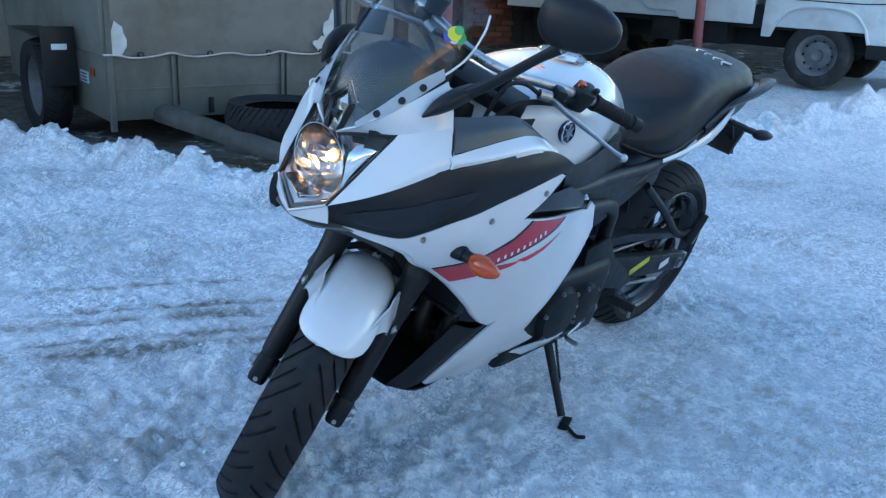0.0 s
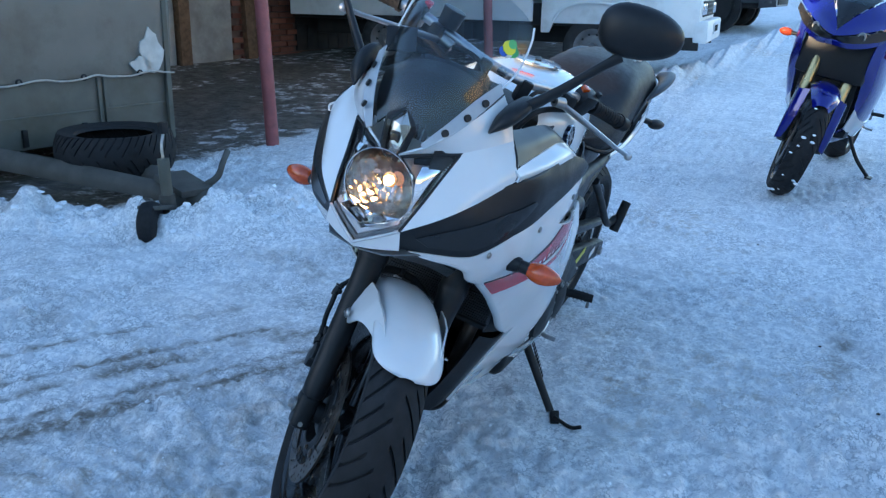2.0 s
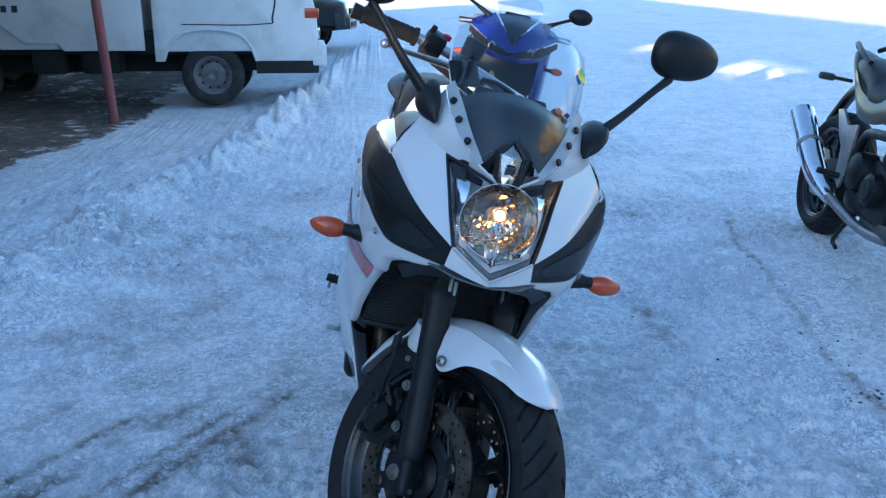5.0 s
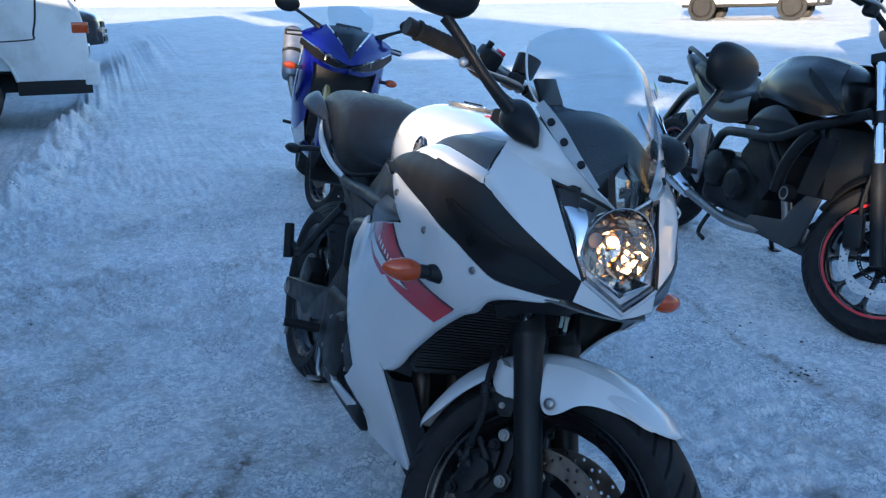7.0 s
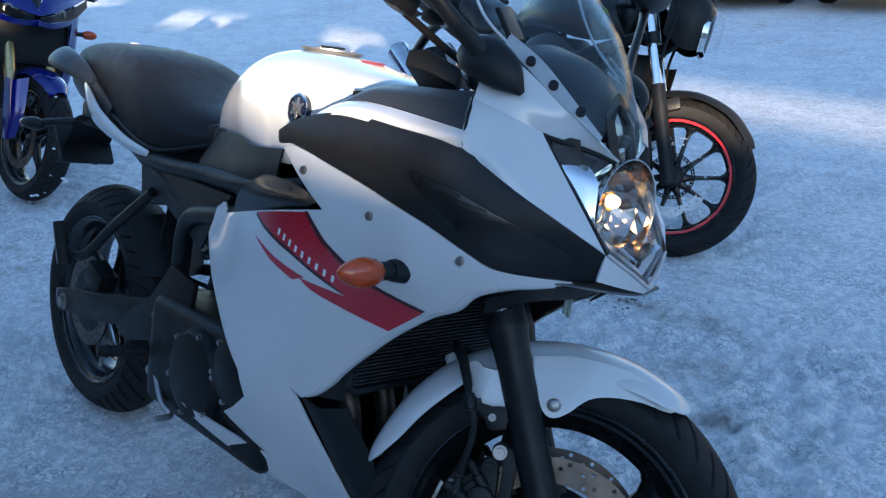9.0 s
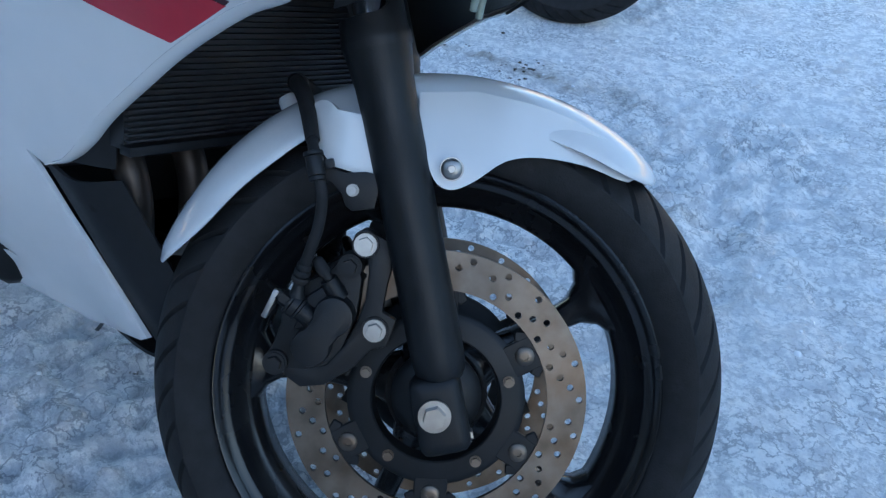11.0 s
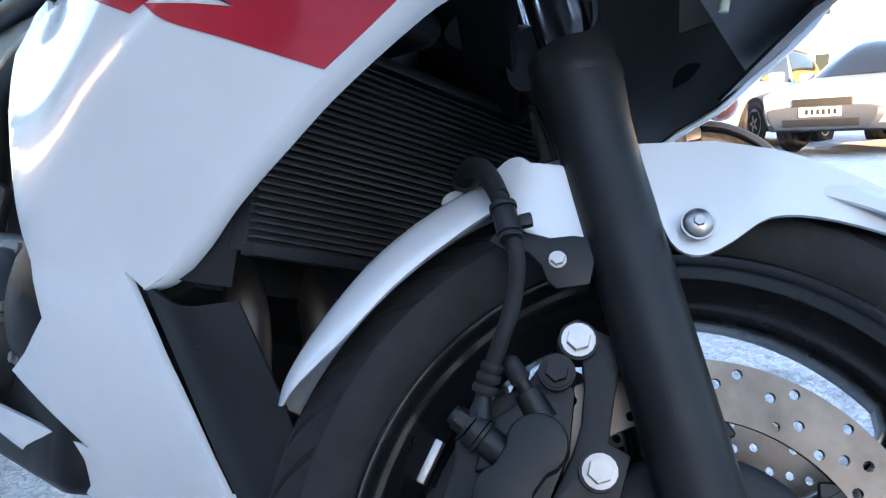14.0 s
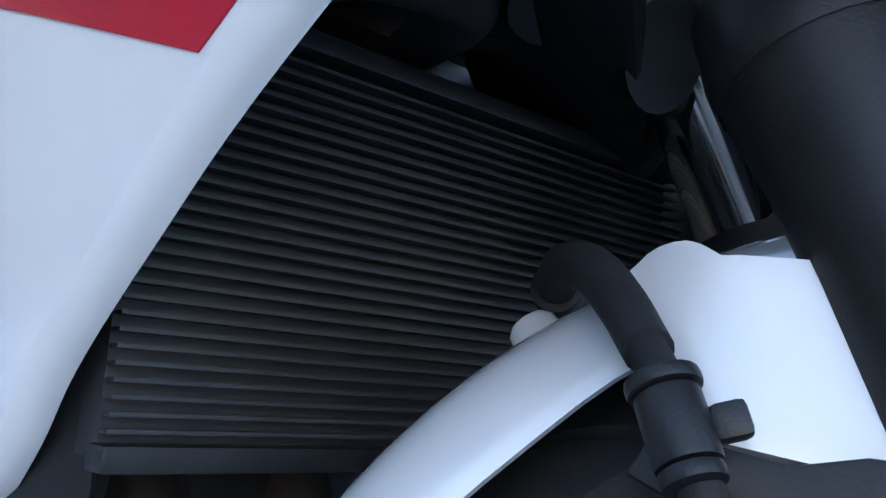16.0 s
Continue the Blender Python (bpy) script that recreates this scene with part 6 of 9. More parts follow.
part("light_unit", box((0.10, 0.13, 0.07), Matrix.Translation((-1.62, 0, 0.80))), BLACK_PLASTIC, rear_guard, bevel=0.015)

# -- engine, frame, running gear --
RADIATOR_BLACK = shader("radiator_black", (0.022, 0.023, 0.026), 0.5, grain=0.2, scale=60, dirt=(0.05, 0.05, 0.05), dirt_scale=30, dirt_amount=0.3)
part("radiator", box((0.022, 0.345, 0.178), Matrix.Translation((-0.308, 0, 0.578)) @ Matrix.Rotation(radians(-4), 4, "Y")), RADIATOR_BLACK, bike, "black finned radiator")
radiator = [o for o in bike.children if o.name.startswith("radiator")][0]
M_RAD = Matrix.Translation((-0.292, 0, 0.578)) @ Matrix.Rotation(radians(-4), 4, "Y")
for k in range(27):
    part("radiator_fin", moved(box((0.008, 0.345, 0.0016), Matrix.Translation((0, 0, -0.078 + 0.006 * k))), M_RAD), RADIATOR_BLACK, radiator)
for z in (-0.0875, 0.0875):
    part("radiator_rail", moved(box((0.018, 0.35, 0.010), Matrix.Translation((0, 0, z))), M_RAD), BLACK_PLASTIC, radiator, bevel=0.002)
part("coolant_pipe", tube([(-0.30, -0.15, 0.67), (-0.26, -0.11, 0.69), (-0.27, -0.04, 0.70), (-0.34, -0.02, 0.70)], 0.014, 12), RUBBER, bike)
part("coolant_pipe", tube([(-0.30, 0.13, 0.67), (-0.25, 0.09, 0.69), (-0.27, 0.02, 0.71), (-0.36, 0.0, 0.72)], 0.014, 12), RUBBER, bike)
bm = bmesh.new()
add_box(bm, (0.30, 0.34, 0.34), Matrix.Translation((-0.56, 0, 0.56)) @ Matrix.Rotation(radians(-20), 4, "Y"))
engine = part("engine", bm, BLACK_METAL, bike, "black four-cylinder engine", bevel=0.02)
part("crankcase", box((0.46, 0.36, 0.24), Matrix.Translation((-0.74, 0, 0.36))), BLACK_METAL, engine, bevel=0.035, segs=3)
part("sump", box((0.30, 0.22, 0.12), Matrix.Translation((-0.66, 0, 0.29))), BLACK_METAL, engine, bevel=0.02)
for s, x, z, r in ((1, -0.72, 0.37, 0.085), (-1, -0.74, 0.37, 0.095), (-1, -0.60, 0.42, 0.070), (1, -0.84, 0.37, 0.065)):
    bm = lathe([(0.0, 0.045), (r * 0.6, 0.043), (r * 0.86, 0.036), (r * 0.97, 0.02), (r, -0.02)], Matrix.Translation((x, s * 0.165, z)) @ (Matrix.Identity(4) if s > 0 else Matrix.Rotation(math.pi, 4, "X")), 32)
    cover = part("engine_cover", bm, BLACK_METAL, engine, "round black engine cover")
    for k in range(6):
        a = radians(60 * k + 15)
        part("cover_bolt", bolt_head((x + r * 0.9 * math.cos(a), s * 0.197, z + r * 0.9 * math.sin(a)), (0, s, 0), 0.006, 0.005), STEEL, cover)
for k in range(4):
    y = -0.12 + 0.08 * k
    part("header_pipe", tube([(-0.42, y, 0.50), (-0.36, y, 0.45), (-0.345, y * 0.95, 0.38), (-0.37, y * 0.85, 0.31), (-0.45, y * 0.7, 0.275), (-0.58, y * 0.5, 0.27)], 0.0185, 14), shader("heat_tinted_steel", (0.060, 0.048, 0.042), 0.45, 0.7, grain=0.2, scale=30), engine, "dull exhaust header pipe")
part("silencer", box((0.30, 0.15, 0.09), Matrix.Translation((-0.86, -0.02, 0.27))), BLACK_METAL, bike, "short black silencer under the engine", bevel=0.03, segs=3)
for s in (1, -1):
    inner = part("inner_panel", sheet([[(-0.392, s * 0.198, 0.455), (-0.360, s * 0.176, 0.397), (-0.322, s * 0.152, 0.330), (-0.278, s * 0.130, 0.268)], [(-0.352, s * 0.186, 0.440), (-0.318, s * 0.166, 0.385), (-0.280, s * 0.142, 0.320), (-0.240, s * 0.118, 0.262)], [(-0.310, s * 0.160, 0.450), (-0.270, s * 0.142, 0.390), (-0.235, s * 0.118, 0.325), (-0.205, s * 0.090, 0.268)]], 0.004), BLACK_PLASTIC, bike, "matte black inner fairing panel")
    part("panel_screw", bolt_head((-0.335, s * 0.172, 0.415), (0.6, s, 0.1), 0.005, 0.002, False), BLACK_GLOSS, inner)
    part("radiator_shroud", sheet([[(-0.31, s * 0.195, 0.675), (-0.29, s * 0.175, 0.672), (-0.30, s * 0.16, 0.67)], [(-0.36, s * 0.198, 0.56), (-0.32, s * 0.182, 0.56), (-0.31, s * 0.165, 0.56)], [(-0.395, s * 0.195, 0.46), (-0.35, s * 0.180, 0.46), (-0.32, s * 0.160, 0.46)]], 0.003), BLACK_PLASTIC, bike)
part("belly_pan", sheet([[(-0.205, -0.09, 0.268), (-0.20, 0, 0.262), (-0.205, 0.09, 0.268)], [(-0.30, -0.125, 0.245), (-0.30, 0, 0.225), (-0.30, 0.125, 0.245)], [(-0.50, -0.10, 0.25), (-0.50, 0, 0.235), (-0.50, 0.10, 0.25)]], 0.004), BLACK_PLASTIC, bike, "black belly pan")
for s in (1, -1):
    part("frame_tube", tube([(-0.30, s * 0.06, 0.86), (-0.42, s * 0.17, 0.80), (-0.57, s * 0.195, 0.768), (-0.80, s * 0.170, 0.758), (-1.07, s * 0.150, 0.752), (-1.30, s * 0.12, 0.80), (-1.55, s * 0.08, 0.87)], 0.0165, 14), BLACK_METAL, bike, "black steel frame tube")
    part("frame_tube", tube([(-0.45, s * 0.17, 0.74), (-0.66, s * 0.185, 0.70), (-0.85, s * 0.165, 0.66), (-0.92, s * 0.14, 0.55), (-0.93, s * 0.13, 0.40)], 0.020, 14), BLACK_METAL, bike)
    part("subframe_tube", tube([(-0.86, s * 0.15, 0.665), (-1.02, s * 0.145, 0.715), (-1.20, s * 0.13, 0.765), (-1.35, s * 0.115, 0.815)], 0.014, 12), BLACK_METAL, bike)
    part("side_cover", sheet([[(-0.68, s * 0.182, 0.735), (-0.85, s * 0.165, 0.735), (-1.05, s * 0.148, 0.735)], [(-0.74, s * 0.178, 0.68), (-0.88, s * 0.165, 0.69), (-1.06, s * 0.148, 0.712)], [(-0.80, s * 0.165, 0.61), (-0.92, s * 0.155, 0.64), (-1.07, s * 0.145, 0.695)]], 0.004), BLACK_PLASTIC, bike, "black plastic side cover")
    part("cover_screw", bolt_head((-0.80, s * 0.174, 0.690), (0, s, 0), 0.007, 0.003, False), STEEL, bike)
    part("hanger_plate", plate([(-0.82, 0.53), (-0.92, 0.55), (-1.00, 0.46), (-1.10, 0.40), (-1.16, 0.345), (-1.10, 0.33), (-1.00, 0.36), (-0.93, 0.28), (-0.87, 0.27), (-0.84, 0.40)], s * 0.150, s * 0.162), BLACK_METAL, bike, "black rider foot-rest plate", bevel=0.003)
    for x, z in ((-0.88, 0.443), (-0.962, 0.427), (-0.90, 0.382), (-0.97, 0.302)):
        part("plate_bolt", bolt_head((x, s * 0.162, z), (0, s, 0), 0.012, 0.006), STEEL, bike)
    peg = part("foot_peg", cyl((-1.00, s * 0.165, 0.335), (-1.02, s * 0.262, 0.340), 0.0135, 0.0125, 16), RUBBER, bike, "rubber foot peg")
    for k in range(6):
        part("peg_rib", cyl((-1.003 - 0.0025 * k, s * (0.180 + 0.012 * k), 0.3358 + 0.0006 * k), (-1.004 - 0.0025 * k, s * (0.184 + 0.012 * k), 0.336 + 0.0006 * k), 0.0155, segs=14), RUBBER, peg)
    part("peg_feeler", cyl((-1.02, s * 0.250, 0.336), (-1.022, s * 0.252, 0.305), 0.004, 0.005, 10), STEEL, peg)
    part("passenger_hanger", tube([(-1.05, s * 0.150, 0.68), (-1.20, s * 0.158, 0.58), (-1.34, s * 0.170, 0.475), (-1.405, s * 0.180, 0.480)], 0.012, 12), BLACK_METAL, bike)
    ppeg = part("passenger_peg", cyl((-1.395, s * 0.190, 0.44), (-1.435, s * 0.195, 0.54), 0.0165, 0.0155, 14), RUBBER, bike, "folded passenger foot peg")
    part("peg_plate", box((0.012, 0.012, 0.10), Matrix.Translation((-1.432, s * 0.197, 0.485)) @ Matrix.Rotation(radians(-24), 4, "Y")), ALLOY, ppeg, bevel=0.003)
    arm = [(-0.90, 0.455), (-1.05, 0.440), (-1.30, 0.385), (-1.52, 0.345), (-1.56, 0.335), (-1.57, 0.295), (-1.54, 0.280), (-1.30, 0.315), (-1.05, 0.365), (-0.90, 0.385)]
    swing = part("swingarm", plate(arm, s * 0.105, s * 0.142), BLACK_METAL, bike, "black box-section swingarm", bevel=0.006)
    part("axle_nut", bolt_head(REAR_AXLE + Vector((0, s * 0.142, 0)), (0, s, 0), 0.017, 0.010), STEEL, swing)
    part("chain_adjuster", box((0.022, 0.02, 0.03), Matrix.Translation((-1.575, s * 0.124, 0.315))), ALLOY, swing, bevel=0.003)
part("swingarm_label", box((0.11, 0.001, 0.022), Matrix.Translation((-1.22, 0.1435, 0.372)) @ Matrix.Rotation(radians(14), 4, "Y")), shader("yellow_label", (0.55, 0.50, 0.03), 0.4, grain=0.1), swing, "yellow and blue warning label")
part("swingarm_label", box((0.055, 0.001, 0.026), Matrix.Translation((-1.40, 0.1435, 0.336)) @ Matrix.Rotation(radians(12), 4, "Y")), WHITE_DECAL, swing, "white paper label")
part("chain_guard", plate([(-0.95, 0.50), (-1.15, 0.485), (-1.42, 0.43), (-1.60, 0.40), (-1.60, 0.385), (-1.42, 0.41), (-1.15, 0.455), (-0.95, 0.47)], 0.075, 0.115), BLACK_PLASTIC, bike, "black chain guard", bevel=0.003)
bm = bmesh.new()
for z0, z1 in ((0.425, 0.408), (0.315, 0.218)):
    add_tube(bm, [(-0.92, 0.088, z0 if z0 > 0.4 else 0.37), (-1.25, 0.088, (z0 + z1) / 2), (-1.51, 0.088, z1)], 0.0065, 8, 6)
part("chain", bm, STEEL, bike, "oily drive chain")
part("shock_absorber", cyl((-0.98, 0, 0.46), (-0.90, 0, 0.70), 0.035), BLACK_METAL, bike)
part("gear_lever", tube([(-0.93, 0.172, 0.31), (-0.86, 0.185, 0.285), (-0.80, 0.195, 0.275), (-0.795, 0.235, 0.275)], 0.0065, 10), ALLOY, bike, "bare alloy gear lever")
part("brake_pedal", tube([(-0.93, -0.172, 0.31), (-0.86, -0.19, 0.27), (-0.80, -0.20, 0.265), (-0.795, -0.235, 0.265)], 0.0065, 10), ALLOY, bike, "bare alloy brake pedal")
part("rear_caliper", box((0.09, 0.05, 0.06), Matrix.Translation((-1.40, -0.095, 0.40)) @ Matrix.Rotation(radians(20), 4, "Y")), BLACK_METAL, bike, bevel=0.01)
part("hugger", sheet([[(-1.30, -0.085, 0.575), (-1.27, 0, 0.590), (-1.30, 0.085, 0.575)], [(-1.20, -0.085, 0.45), (-1.165, 0, 0.455), (-1.20, 0.085, 0.45)]], 0.004), BLACK_PLASTIC, bike)
part("inner_guard", sheet([[(-1.06, -0.10, 0.70), (-1.05, 0, 0.72), (-1.06, 0.10, 0.70)], [(-1.12, -0.09, 0.55), (-1.11, 0, 0.56), (-1.12, 0.09, 0.55)]], 0.004), BLACK_PLASTIC, bike)
part("battery_box", box((0.36, 0.20, 0.18), Matrix.Translation((-1.05, 0, 0.74)) @ Matrix.Rotation(radians(-8), 4, "Y")), BLACK_PLASTIC, bike, bevel=0.02)
part("air_box", box((0.36, 0.24, 0.16), Matrix.Translation((-0.70, 0, 0.77))), BLACK_PLASTIC, bike, bevel=0.02)
# side stand
stand = part("side_stand", tube([(-0.775, 0.150, 0.255), (-0.755, 0.215, 0.185), (-0.725, 0.300, 0.098)], [0.013, 0.012, 0.011], 14), BLACK_METAL, bike, "black side stand, let down on the snow")
part("stand_foot", box((0.060, 0.026, 0.008), Matrix.Translation((-0.722, 0.318, 0.088)) @ pose(0, 0, 0, LEAN + 3, 0, 20)), BLACK_METAL, stand, bevel=0.003)
part("stand_tab", tube([(-0.715, 0.318, 0.092), (-0.690, 0.372, 0.100), (-0.684, 0.400, 0.118)], 0.0055, 10), BLACK_METAL, stand)
part("stand_bracket", box((0.05, 0.05, 0.06), Matrix.Translation((-0.785, 0.145, 0.265))), BLACK_METAL, stand, bevel=0.006)
bm = bmesh.new()
add_tube(bm, [Vector((-0.795, 0.165, 0.26)) + (Vector((-0.750, 0.27, 0.13)) - Vector((-0.795, 0.165, 0.26))) * (k / 90) * 0.75 + Vector((0.008 * math.cos(k * 0.9), 0.004 * math.cos(k * 0.9), 0.008 * math.sin(k * 0.9))) for k in range(91)], 0.0017, 5, 1, False)
part("stand_spring", bm, BLACK_METAL, stand)

# ---- garages and shelter ----
def brick_material():
    m = bpy.data.materials.new("old_brick")
    m.use_nodes = True
    n, l = m.node_tree.nodes, m.node_tree.links
    p = n["Principled BSDF"]
    oi = n.new("ShaderNodeObjectInfo")
    cr = n.new("ShaderNodeValToRGB")
    cr.color_ramp.elements[0].color, cr.color_ramp.elements[1].color = (0.13, 0.045, 0.03, 1), (0.26, 0.10, 0.065, 1)
    l.new(oi.outputs["Random"], cr.inputs[0])
    l.new(cr.outputs[0], p.inputs["Base Color"])
    p.inputs["Roughness"].default_value = 0.9
    return m


PLASTER = shader("dirty_plaster", (0.34, 0.33, 0.31), 0.9, grain=0.18, scale=6, bump=0.4, bump_scale=40, dirt=(0.14, 0.13, 0.12), dirt_scale=2.2, dirt_at=(0.45, 0.7), dirt_amount=0.7)
BRICKWORK = shader("dark_mortar_wall", (0.12, 0.075, 0.06), 0.95, grain=0.3, scale=9, bump=0.5, bump_scale=40)
OLD_WOOD = shader("weathered_wood", (0.16, 0.095, 0.055), 0.85, grain=0.3, scale=20, bump=0.4, bump_scale=80)
DARK_GATE = shader("dark_gate_paint", (0.035, 0.028, 0.026), 0.7, grain=0.3, scale=8, bump=0.3, bump_scale=60)
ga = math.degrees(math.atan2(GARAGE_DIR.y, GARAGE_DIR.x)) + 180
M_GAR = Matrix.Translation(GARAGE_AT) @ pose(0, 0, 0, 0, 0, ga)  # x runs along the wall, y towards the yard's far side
# Its top, out of view, is set to stop sun below the tank.
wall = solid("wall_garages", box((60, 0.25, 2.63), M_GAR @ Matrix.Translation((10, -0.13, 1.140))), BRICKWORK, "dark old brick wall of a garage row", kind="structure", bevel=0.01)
# Unseen slabs, added to narrow the sun to a slot above the wall.
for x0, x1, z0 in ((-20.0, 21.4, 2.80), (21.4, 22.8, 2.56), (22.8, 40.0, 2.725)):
    solid("roof_eave", box((x1 - x0, 0.35, 4.225 - z0), M_GAR @ Matrix.Translation(((x0 + x1) / 2, -0.4, (z0 + 4.225) / 2))), DARK_GATE, "unseen dark slab over the garages, added to cut the sunlight to a slot", kind="structure")
# Unseen block, added to fill the slot and keep sun off the seat.
solid("wall_pier", box((2.0, 0.25, 0.33), M_GAR @ Matrix.Translation((17.75, -0.13, 2.57))), BRICKWORK, "unseen brick-coloured block added to keep the sun off the seat", kind="structure", bevel=0.01)
solid("wall_yard_end", box((0.3, 40, 7.0), pose(26, 10, 3.0)), PLASTER, "plain plastered wall closing the yard", kind="structure")
for x0, x1 in ((0.68, 0.02), (0.87, 4.2), (5.0, 8.0)):
    solid("plaster_panel", box((abs(x1 - x0), 0.03, 2.1), M_GAR @ Matrix.Translation(((x0 + x1) / 2, 0.015, 1.20))), PLASTER, "dirty grey plaster panel on the garage wall", "panel", "plaster panels", bevel=0.004)
for x0, lean in ((0.775, 0.0), (-0.20, 2.5), (4.6, 0.0)):
    solid("timber_post", box((0.155, 0.11, 2.3), M_GAR @ Matrix.Translation((x0, 0.06, 1.28)) @ pose(0, 0, 0, 0, lean, 0)), OLD_WOOD, "weathered timber post against the garage wall", "post", "timber posts", bevel=0.01)
for x0 in (-2.05, -4.6, -7.2):
    gate = thing("garage_gate", "dark wooden garage gate, shut", "gate", M_GAR @ Matrix.Translation((x0, 0.0, 0.25)), "garage gates")
    for k in range(10):
        part("board", box((0.19, 0.035, 1.9), Matrix.Translation((-0.93 + 0.2 * k, 0.02, 0.95))), DARK_GATE, gate, bevel=0.006)
    for z in (0.4, 1.5):
        part("cross_bar", box((2.0, 0.03, 0.10), Matrix.Translation((0, 0.05, z))), DARK_GATE, gate, bevel=0.004)

PINK = shader("faded_red_pole_paint", (0.26, 0.075, 0.075), 0.6, grain=0.15, scale=14, bump=0.2, bump_scale=80, dirt=(0.10, 0.04, 0.03), dirt_scale=12, dirt_at=(0.55, 0.75), dirt_amount=0.7, rough_var=0.1)
for x, y in ((-3.72, -2.87), (-7.35, -2.66), (-11.2, -2.3)):
    z = rise(x, y)
    solid("shelter_pole", cyl((x, y, z - 0.1), (x - 0.02, y - 0.14, z + 2.65), 0.048, 0.048, 24), PINK, "faded red steel pole of the shelter", "pole", "shelter poles")
# Unseen roof, assumed from the poles and dry ground; darkens the space under it.
solid("shelter_roof", box((15, 3.9, 0.08), pose(-6.0, -4.75, 2.82, 3, 0, -12)), DARK_GATE, "unseen dark sheet roof over the shelter", kind="structure")

# ---- trailer ----
TARP = shader("grey_tarpaulin", (0.145, 0.141, 0.122), 0.5, grain=0.10, scale=5, bump=0.5, bump_scale=12, dirt=(0.070, 0.060, 0.040), dirt_scale=1.5, dirt_at=(0.46, 0.66), dirt_amount=0.85, rough_var=0.1)
TRAILER_STEEL = shader("dirty_zinc", (0.110, 0.108, 0.092), 0.65, 0.2, grain=0.2, scale=7, bump=0.2, bump_scale=40, dirt=(0.07, 0.065, 0.045), dirt_scale=2.5, dirt_at=(0.45, 0.7), dirt_amount=0.8, rough_var=0.12)
ROPE = shader("pale_rope", (0.42, 0.40, 0.36), 0.9, grain=0.15, scale=60)
TIN = shader("old_paint_white", (0.5, 0.5, 0.47), 0.7, grain=0.15, scale=15)
DRAWBAR = shader("muddy_drawbar", (0.060, 0.056, 0.048), 0.75, grain=0.25, scale=12, bump=0.3, bump_scale=60, dirt=(0.11, 0.10, 0.085), dirt_scale=5, dirt_amount=0.6)
# x runs from the corner by the wheel along the front, y backwards from it
M_TR = Matrix.Translation((-1.32, -3.39, 0)) @ Matrix(((-0.987, -0.162, 0), (0.162, -0.987, 0), (0, 0, 1))).to_4x4()
trailer = thing("trailer", "grey covered utility trailer standing on its jockey wheel", "trailer", M_TR)
W, D = 1.66, 2.4
part("lower_box", box((W, D, 0.40), Matrix.Translation((W / 2, D / 2, 0.40))), TRAILER_STEEL, trailer, "dirty zinc lower box", bevel=0.012)
bm = bmesh.new()
rows = []
for z, o in ((0.585, 0.012), (0.70, 0.018), (0.95, 0.026), (1.25, 0.03), (1.6, 0.02), (1.85, 0.0), (1.93, -0.06)):
    ring = []
    for k in range(64):
        u = k / 64 * 4
        i, f = int(u), u - int(u)
        c = [(-o, -o), (W + o, -o), (W + o, D + o), (-o, D + o)]
        a, b = Vector((*c[i], z)), Vector((*c[(i + 1) % 4], z))
        q = a.lerp(b, f)
        q += Vector((q.x - W / 2, q.y - D / 2, 0)).normalized() * 0.012 * noise.noise((q.x * 3, q.y * 3 + 5, z * 3))
        ring.append(q)
    rows.append(ring)
g = add_grid(bm, rows, cols_closed=True)
bm.faces.new(g[-1])
tarp = part("tarpaulin", bm, TARP, trailer, "faded grey tarpaulin cover with worn patches", smooth=60)
for cx, cz, sx, sz in ((1.52, 0.72, 0.10, 0.17), (1.44, 0.64, 0.10, 0.06), (0.07, 0.68, 0.07, 0.12)):
    bm = bmesh.new()
    n0 = 14
    pts = [(cx + sx * math.cos(2 * math.pi * k / n0) * (0.75 + 0.4 * noise.noise((k * 1.3, cx, 0))), cz + sz * math.sin(2 * math.pi * k / n0) * (0.75 + 0.4 * noise.noise((k * 1.1, cz, 4)))) for k in range(n0)]
    part("worn_patch", prism(pts, -0.036, -0.024), TIN, tarp, "bare whitish worn patch")
for x in (0.02, W - 0.02):
    part("corner_post", box((0.035, 0.03, 1.75), Matrix.Translation((x, -0.022, 1.02))), TRAILER_STEEL, trailer, bevel=0.004)
for x in (0.40, 0.44, 1.14, 1.18):
    part("rib", box((0.022, 0.02, 0.30), Matrix.Translation((x, -0.008, 0.43))), TRAILER_STEEL, trailer, bevel=0.004)
part("seam", box((W, 0.008, 0.012), Matrix.Translation((W / 2, -0.003, 0.385))), TRAILER_STEEL, trailer, bevel=0.002)
for x in (0.62, 1.0):
    part("latch", box((0.03, 0.02, 0.10), Matrix.Translation((x + 0.02, -0.01, 0.27))), BLACK_METAL, trailer, bevel=0.004)
pts = []
for k in range(22):
    x = -0.02 + (W + 0.04) * k / 21
    pts.append((x, -0.040, 0.600 - 0.025 * abs(math.sin(x * 8.4)) + 0.006 * noise.noise((x * 9, 0, 0))))
part("rope", tube(pts, 0.006, 8, 3), ROPE, trailer, "pale lashing rope")
for x in (0.20, 0.63, 1.03, 1.42):
    part("rope_hook", lathe([(0.013, -0.006), (0.020, -0.004), (0.020, 0.004), (0.013, 0.006)], Matrix.Translation((x, -0.038, 0.590)), 16, True), BLACK_METAL, trailer)
part("side_lamp", box((0.008, 0.05, 0.05), Matrix.Translation((-0.012, 0.22, 0.47))), AMBER, trailer, "orange side reflector", bevel=0.004)
part("side_label", box((0.006, 0.16, 0.07), Matrix.Translation((-0.006, 0.40, 0.42))), shader("pale_blue_label", (0.35, 0.45, 0.55), 0.5, grain=0.1), trailer, "pale maker's label with unreadable bars")
